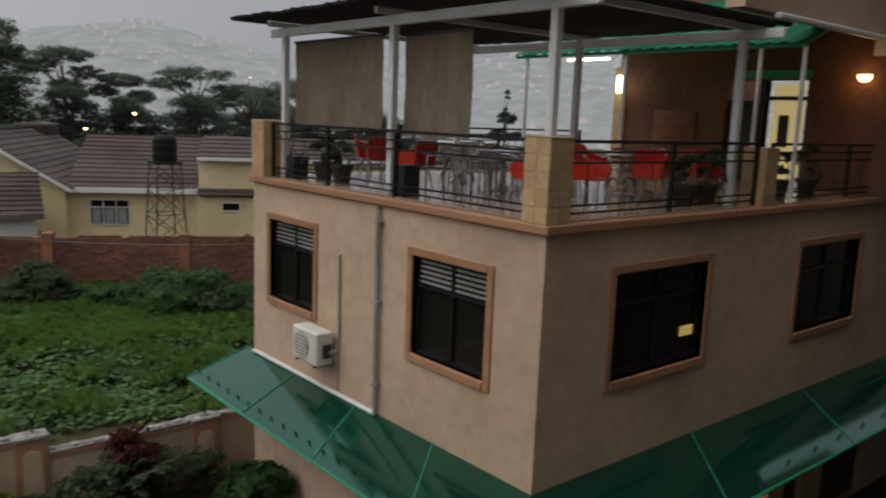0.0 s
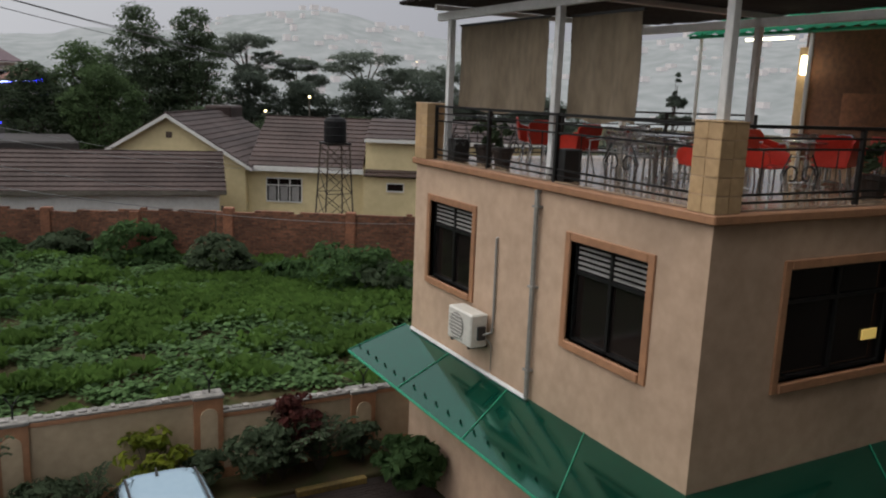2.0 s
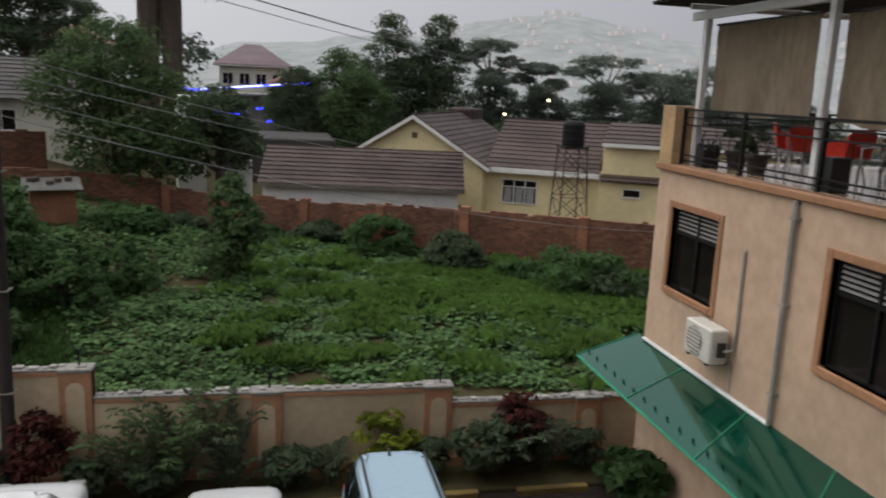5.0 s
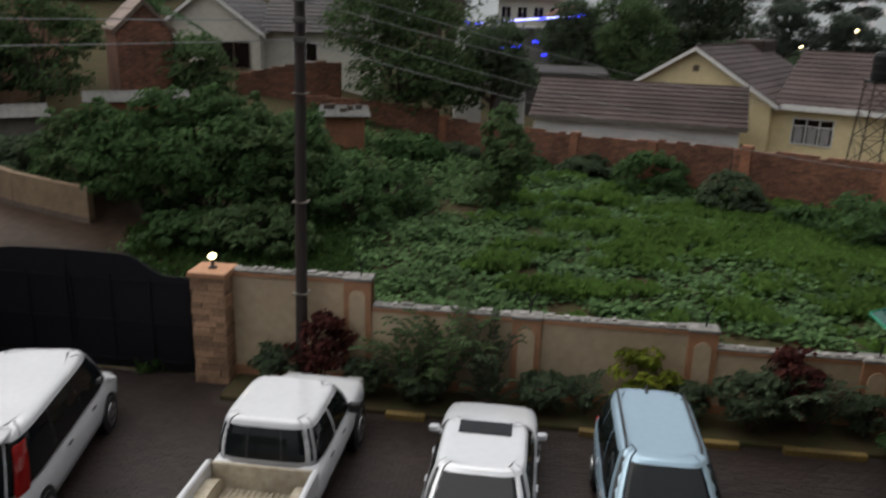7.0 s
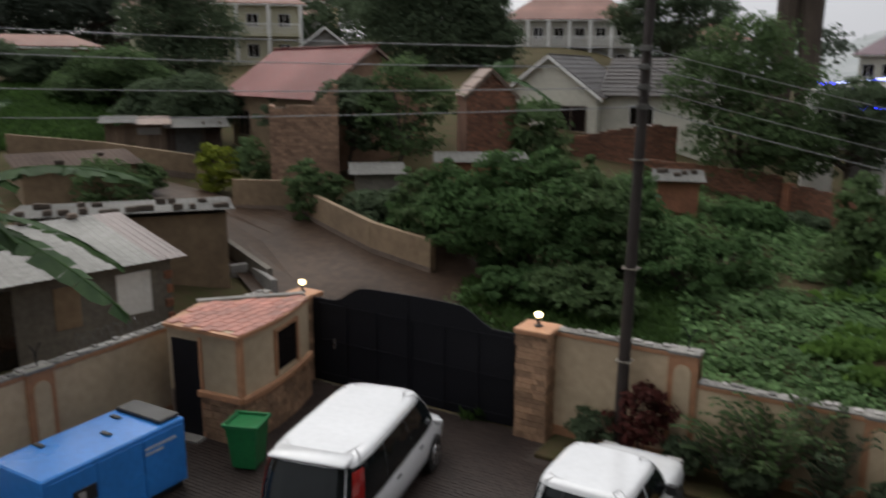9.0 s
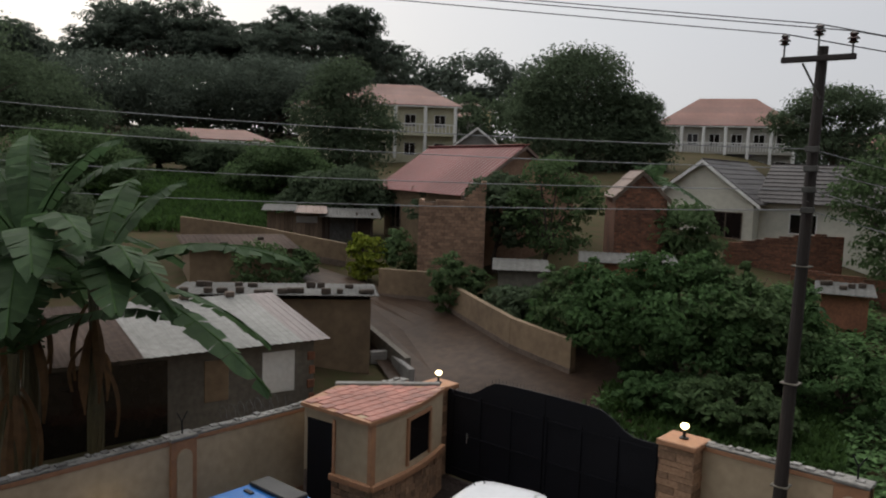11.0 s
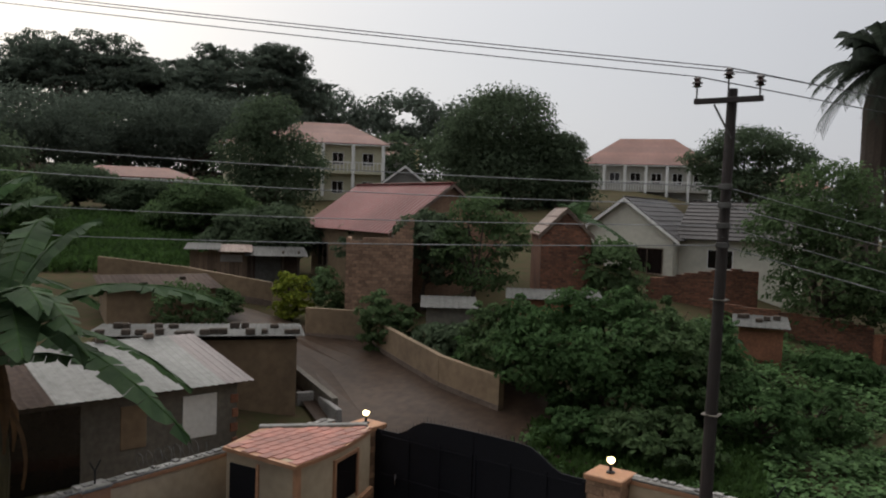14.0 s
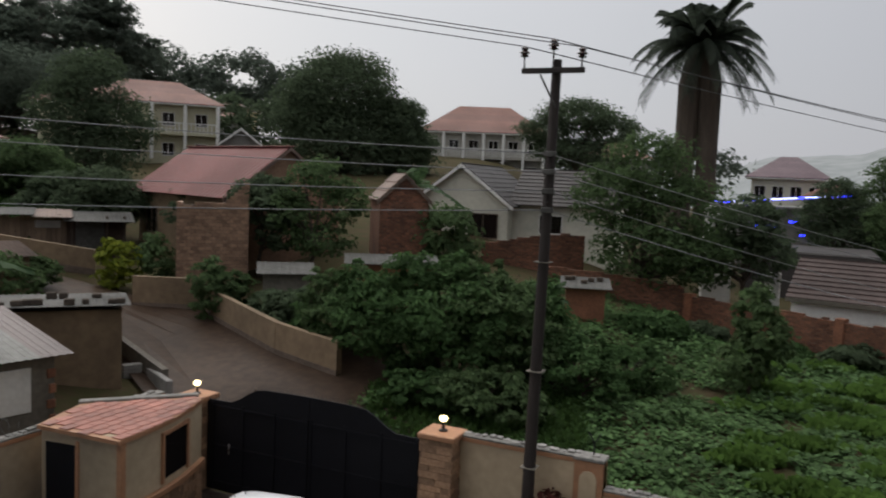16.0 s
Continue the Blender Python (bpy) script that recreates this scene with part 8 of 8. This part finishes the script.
for k, w in enumerate((0.7, 0.4)):
    box("lettering_bar", M_BARS, can, 0.716, 0.52, 1.1 - k * 0.1, 0.72, 0.52 + w, 1.15 - k * 0.1)
bn = thing("wheelie_bin", "green plastic rubbish bin beside the gatehouse", "bin", at=(-11.2, 11.0, 0), rz=20)
bm = nb()
loft(bm, [[(-0.24, -0.24, 0.06), (0.24, -0.24, 0.06), (0.24, 0.24, 0.06), (-0.24, 0.24, 0.06)], [(-0.33, -0.32, 0.96), (0.33, -0.32, 0.96), (0.33, 0.32, 0.96), (-0.33, 0.32, 0.96)]])
part("body", bm, M_BINGREEN, bn)
bm = nb()
for a in ((-0.38, -0.37, 0.38, -0.31), (-0.38, 0.31, 0.38, 0.37), (-0.38, -0.31, -0.32, 0.31), (0.32, -0.31, 0.38, 0.31)):
    bx(bm, a[0], a[1], 0.95, a[2], a[3], 1.02, 0.01)
part("rim", bm, M_BINGREEN, bn)
for s in (-1, 1):
    bm = nb()
    rod(bm, (s * 0.2 - 0.03, 0.26, 0.09), (s * 0.2 + 0.03, 0.26, 0.09), 0.09, n=14)
    part("bin_wheel", bm, M_TYRE, bn)

pole = thing("power_pole", "dark creosoted wooden power pole", "power pole", at=(-4.85, 15.0, 0.0))
bm = nb()
tube(bm, [(0, 0, -0.1), (0.05, 0, 3.5), (0.11, 0, 7.0), (0.16, 0, 9.98)], [0.13, 0.118, 0.102, 0.09], 12)
part("shaft", bm, M_WOODPOLE, pole)
arm = box("crossarm", M_WOODPOLE, pole, -0.48, -0.16, 9.72, 0.72, -0.08, 9.82, 0.01)
bm = nb()
rod(bm, (-0.12, -0.12, 9.7), (0.2, -0.1, 9.1), 0.02, n=6)
part("brace", bm, M_TIN, pole)
INS = ((-0.44, 10.02), (0.12, 10.14), (0.66, 9.98))
for x, z in INS:
    bm = nb()
    rod(bm, (x, -0.12, z - 0.24), (x, -0.12, z), 0.016, n=6)
    pin = part("insulator_pin", bm, M_TIN, pole)
    bm = nb()
    turned(bm, [(0.03, 0), (0.085, 0.02), (0.04, 0.06), (0.105, 0.08), (0.045, 0.13), (0.075, 0.16), (0.03, 0.2)], (x, -0.12, z), 14)
    part("insulator", bm, M_CERAMIC, pin, "brown ribbed porcelain insulator")
for z in (8.24, 7.91, 7.55, 7.2):
    bm = nb()
    bx(bm, 0.05, -0.22, z - 0.05, 0.28, -0.13, z + 0.05, 0.01)
    part("bracket", bm, M_TIN, pole)
for z in (2.2, 4.1, 6.2):
    box("marker_band", M_MUDWALL, pole, -0.15 + z * 0.016, -0.15, z, 0.15 + z * 0.016, 0.15, z + 0.02)


def wire(a, b, sag, r, material, label):
    a, b = Vector(a), Vector(b)
    n = 24
    bm = nb()
    tube(bm, [a.lerp(b, k / n) - Vector((0, 0, sag * 4 * (k / n) * (1 - k / n))) for k in range(n + 1)], r, 5)
    w = part("overhead_wire", bm, material, None)
    tagged(w, label, "wire", "overhead wires")


PX, PY = -4.7, 14.85
for (z, ze) in ((8.24, 9.3), (7.91, 8.75), (7.55, 7.95), (7.2, 7.28)):
    wire((PX, PY, z), (PX - 15.85 * 1.9, PY - 7.3 * 1.9, z + (ze - z) * 1.9 + 0.1), 0.45, 0.009, M_WIREGREY, "grey low-voltage cable from the pole along the lane")
for k, (x, z) in enumerate(INS):
    wire((-4.85 + x, 14.88, z + 0.2), (-4.85 + x - 15.85 * 1.9, 14.88 - 7.3 * 1.9, z + 0.2 + 2.1 * 1.9), 0.15, 0.010, M_WIRE, "dark high-voltage wire at the pole's top")
    wire((-4.85 + x, 14.88, z + 0.2), (45 + x * 3, 111, 12.2 + 0.2 * k), 1.6, 0.012, M_WIRE, "dark high-voltage wire running to the valley")
for z, e in ((8.24, (10.3, 39.4, 4.15)), (7.91, (10.0, 39.2, 4.0)), (7.55, (8.3, 36.9, 3.2))):
    wire((PX, PY, z), e, 0.25, 0.009, M_WIREGREY, "grey service cable to the yellow house")
wire((PX, PY, 7.2), (18.0, 26.15, 3.3), 0.75, 0.009, M_WIREGREY, "grey service cable above the brick wall")
wire((PX, PY, 7.35), (-13.5, 43.9, 6.4), 0.5, 0.009, M_WIREGREY, "grey service cable to the white house")

bm = nb()
tube(bm, [(-14.5 + 0.20 * math.cos(k * 0.30), 9.7 + k * 0.0105, 2.38 + 0.20 * math.sin(k * 0.30)) for k in range(150)], 0.004, 4)
tagged(part("razor_wire", bm, M_WIREGREY, None), "loose grey coil of razor wire along the wall", "wire")

gl = thing("garden_lamp", "small lit lamp on a short post by the wall", "lamp", at=(-14.15, 7.1, 0))
bm = nb()
rod(bm, (0, 0, 0), (0, 0, 1.0), 0.035)
part("post", bm, M_BLACK, gl)
bm = nb()
turned(bm, [(0.04, 1.0), (0.07, 1.04), (0.08, 1.1), (0.05, 1.15)], n=12)
part("globe", bm, M_LIT, gl, "glowing warm globe")

# potted plants and dark things on the terrace
for k, (x, y, h) in enumerate(((8.0, 12.4, 0.5), (11.9, 7.35, 0.75), (11.2, 7.3, 0.5), (8.1, 13.2, 0.6), (15.5, 7.4, 0.8), (14.4, 7.4, 0.7))):
    t = thing("potted_plant", "dark-leaved plant in a clay pot", "potted plant", "terrace pots", at=(x, y, 6.72))
    bm = nb()
    turned(bm, [(0.14, 0), (0.19, 0.26), (0.22, 0.28), (0.22, 0.34), (0.18, 0.34)], n=14)
    part("pot", bm, M_POT, t)
    leaves("foliage", [((0, 0, 0.3 + h * 0.5), (0.24, 0.24, h * 0.4))], 150, 0.08, M_LEAFDK, t, 500 + k, 0.25)

# ---- the building that the camera stands at: unseen walls added to block sky light ----
tagged(box("shade_wall_south", M_MUDWALL, None, -4.5, -2.8, -0.3, 26.0, -2.3, 21.0), "unseen plain wall added behind the balcony to block sky light", "wall", kind="structure")
tagged(box("shade_wall_wing", M_MUDWALL, None, 13.0, -2.3, -0.3, 26.0, 3.6, 21.0), "unseen plain wing wall added to shade the restaurant side", "wall", kind="structure")
tagged(box("balcony_floor", M_COPING, None, -3.0, -2.3, 6.3, 3.0, 0.35, 6.45), "plain balcony slab under the viewer", "floor", kind="structure")


# ---- paving stones, last ----
def pavers():
    rnd = random.Random(8)
    verts, faces = [], []
    me = bpy.data.meshes.new("paver_stone")
    b = bx(nb(), 0.004, 0.004, 0, 0.196, 0.096, 0.01, 0.003)
    b.to_mesh(me)
    b.free()
    me.materials.append(M_PAVERP)
    count = 0
    for j in range(97):
        y = 5.6 + j * 0.1
        for i in range(104):
            x = -13.9 + i * 0.2 + (0.1 if j % 2 else 0)
            if y > 14.05 and x > -6.7:
                continue
            z = -0.004 + rnd.uniform(-0.004, 0.004)
            if -6.6 < x < -5.2 and 8.9 < y < 13.1 and count < 300:
                o = new("paver", me)
                o.parent = court
                o.location = (x, y, z)
                count += 1
                continue
            k = len(verts)
            a, c, d, e = x + 0.004, x + 0.196, y + 0.004, y + 0.096
            verts += [(a, d, z), (c, d, z), (c, e, z), (a, e, z), (a + 0.003, d + 0.003, z + 0.01), (c - 0.003, d + 0.003, z + 0.01), (c - 0.003, e - 0.003, z + 0.01), (a + 0.003, e - 0.003, z + 0.01)]
            faces += [(k + 4, k + 5, k + 6, k + 7), (k, k + 1, k + 5, k + 4), (k + 1, k + 2, k + 6, k + 5), (k + 2, k + 3, k + 7, k + 6), (k + 3, k, k + 4, k + 7)]
    o = raw("pavers", verts, faces, M_PAVER, court)
    o["kind"] = "stuff"


pavers()
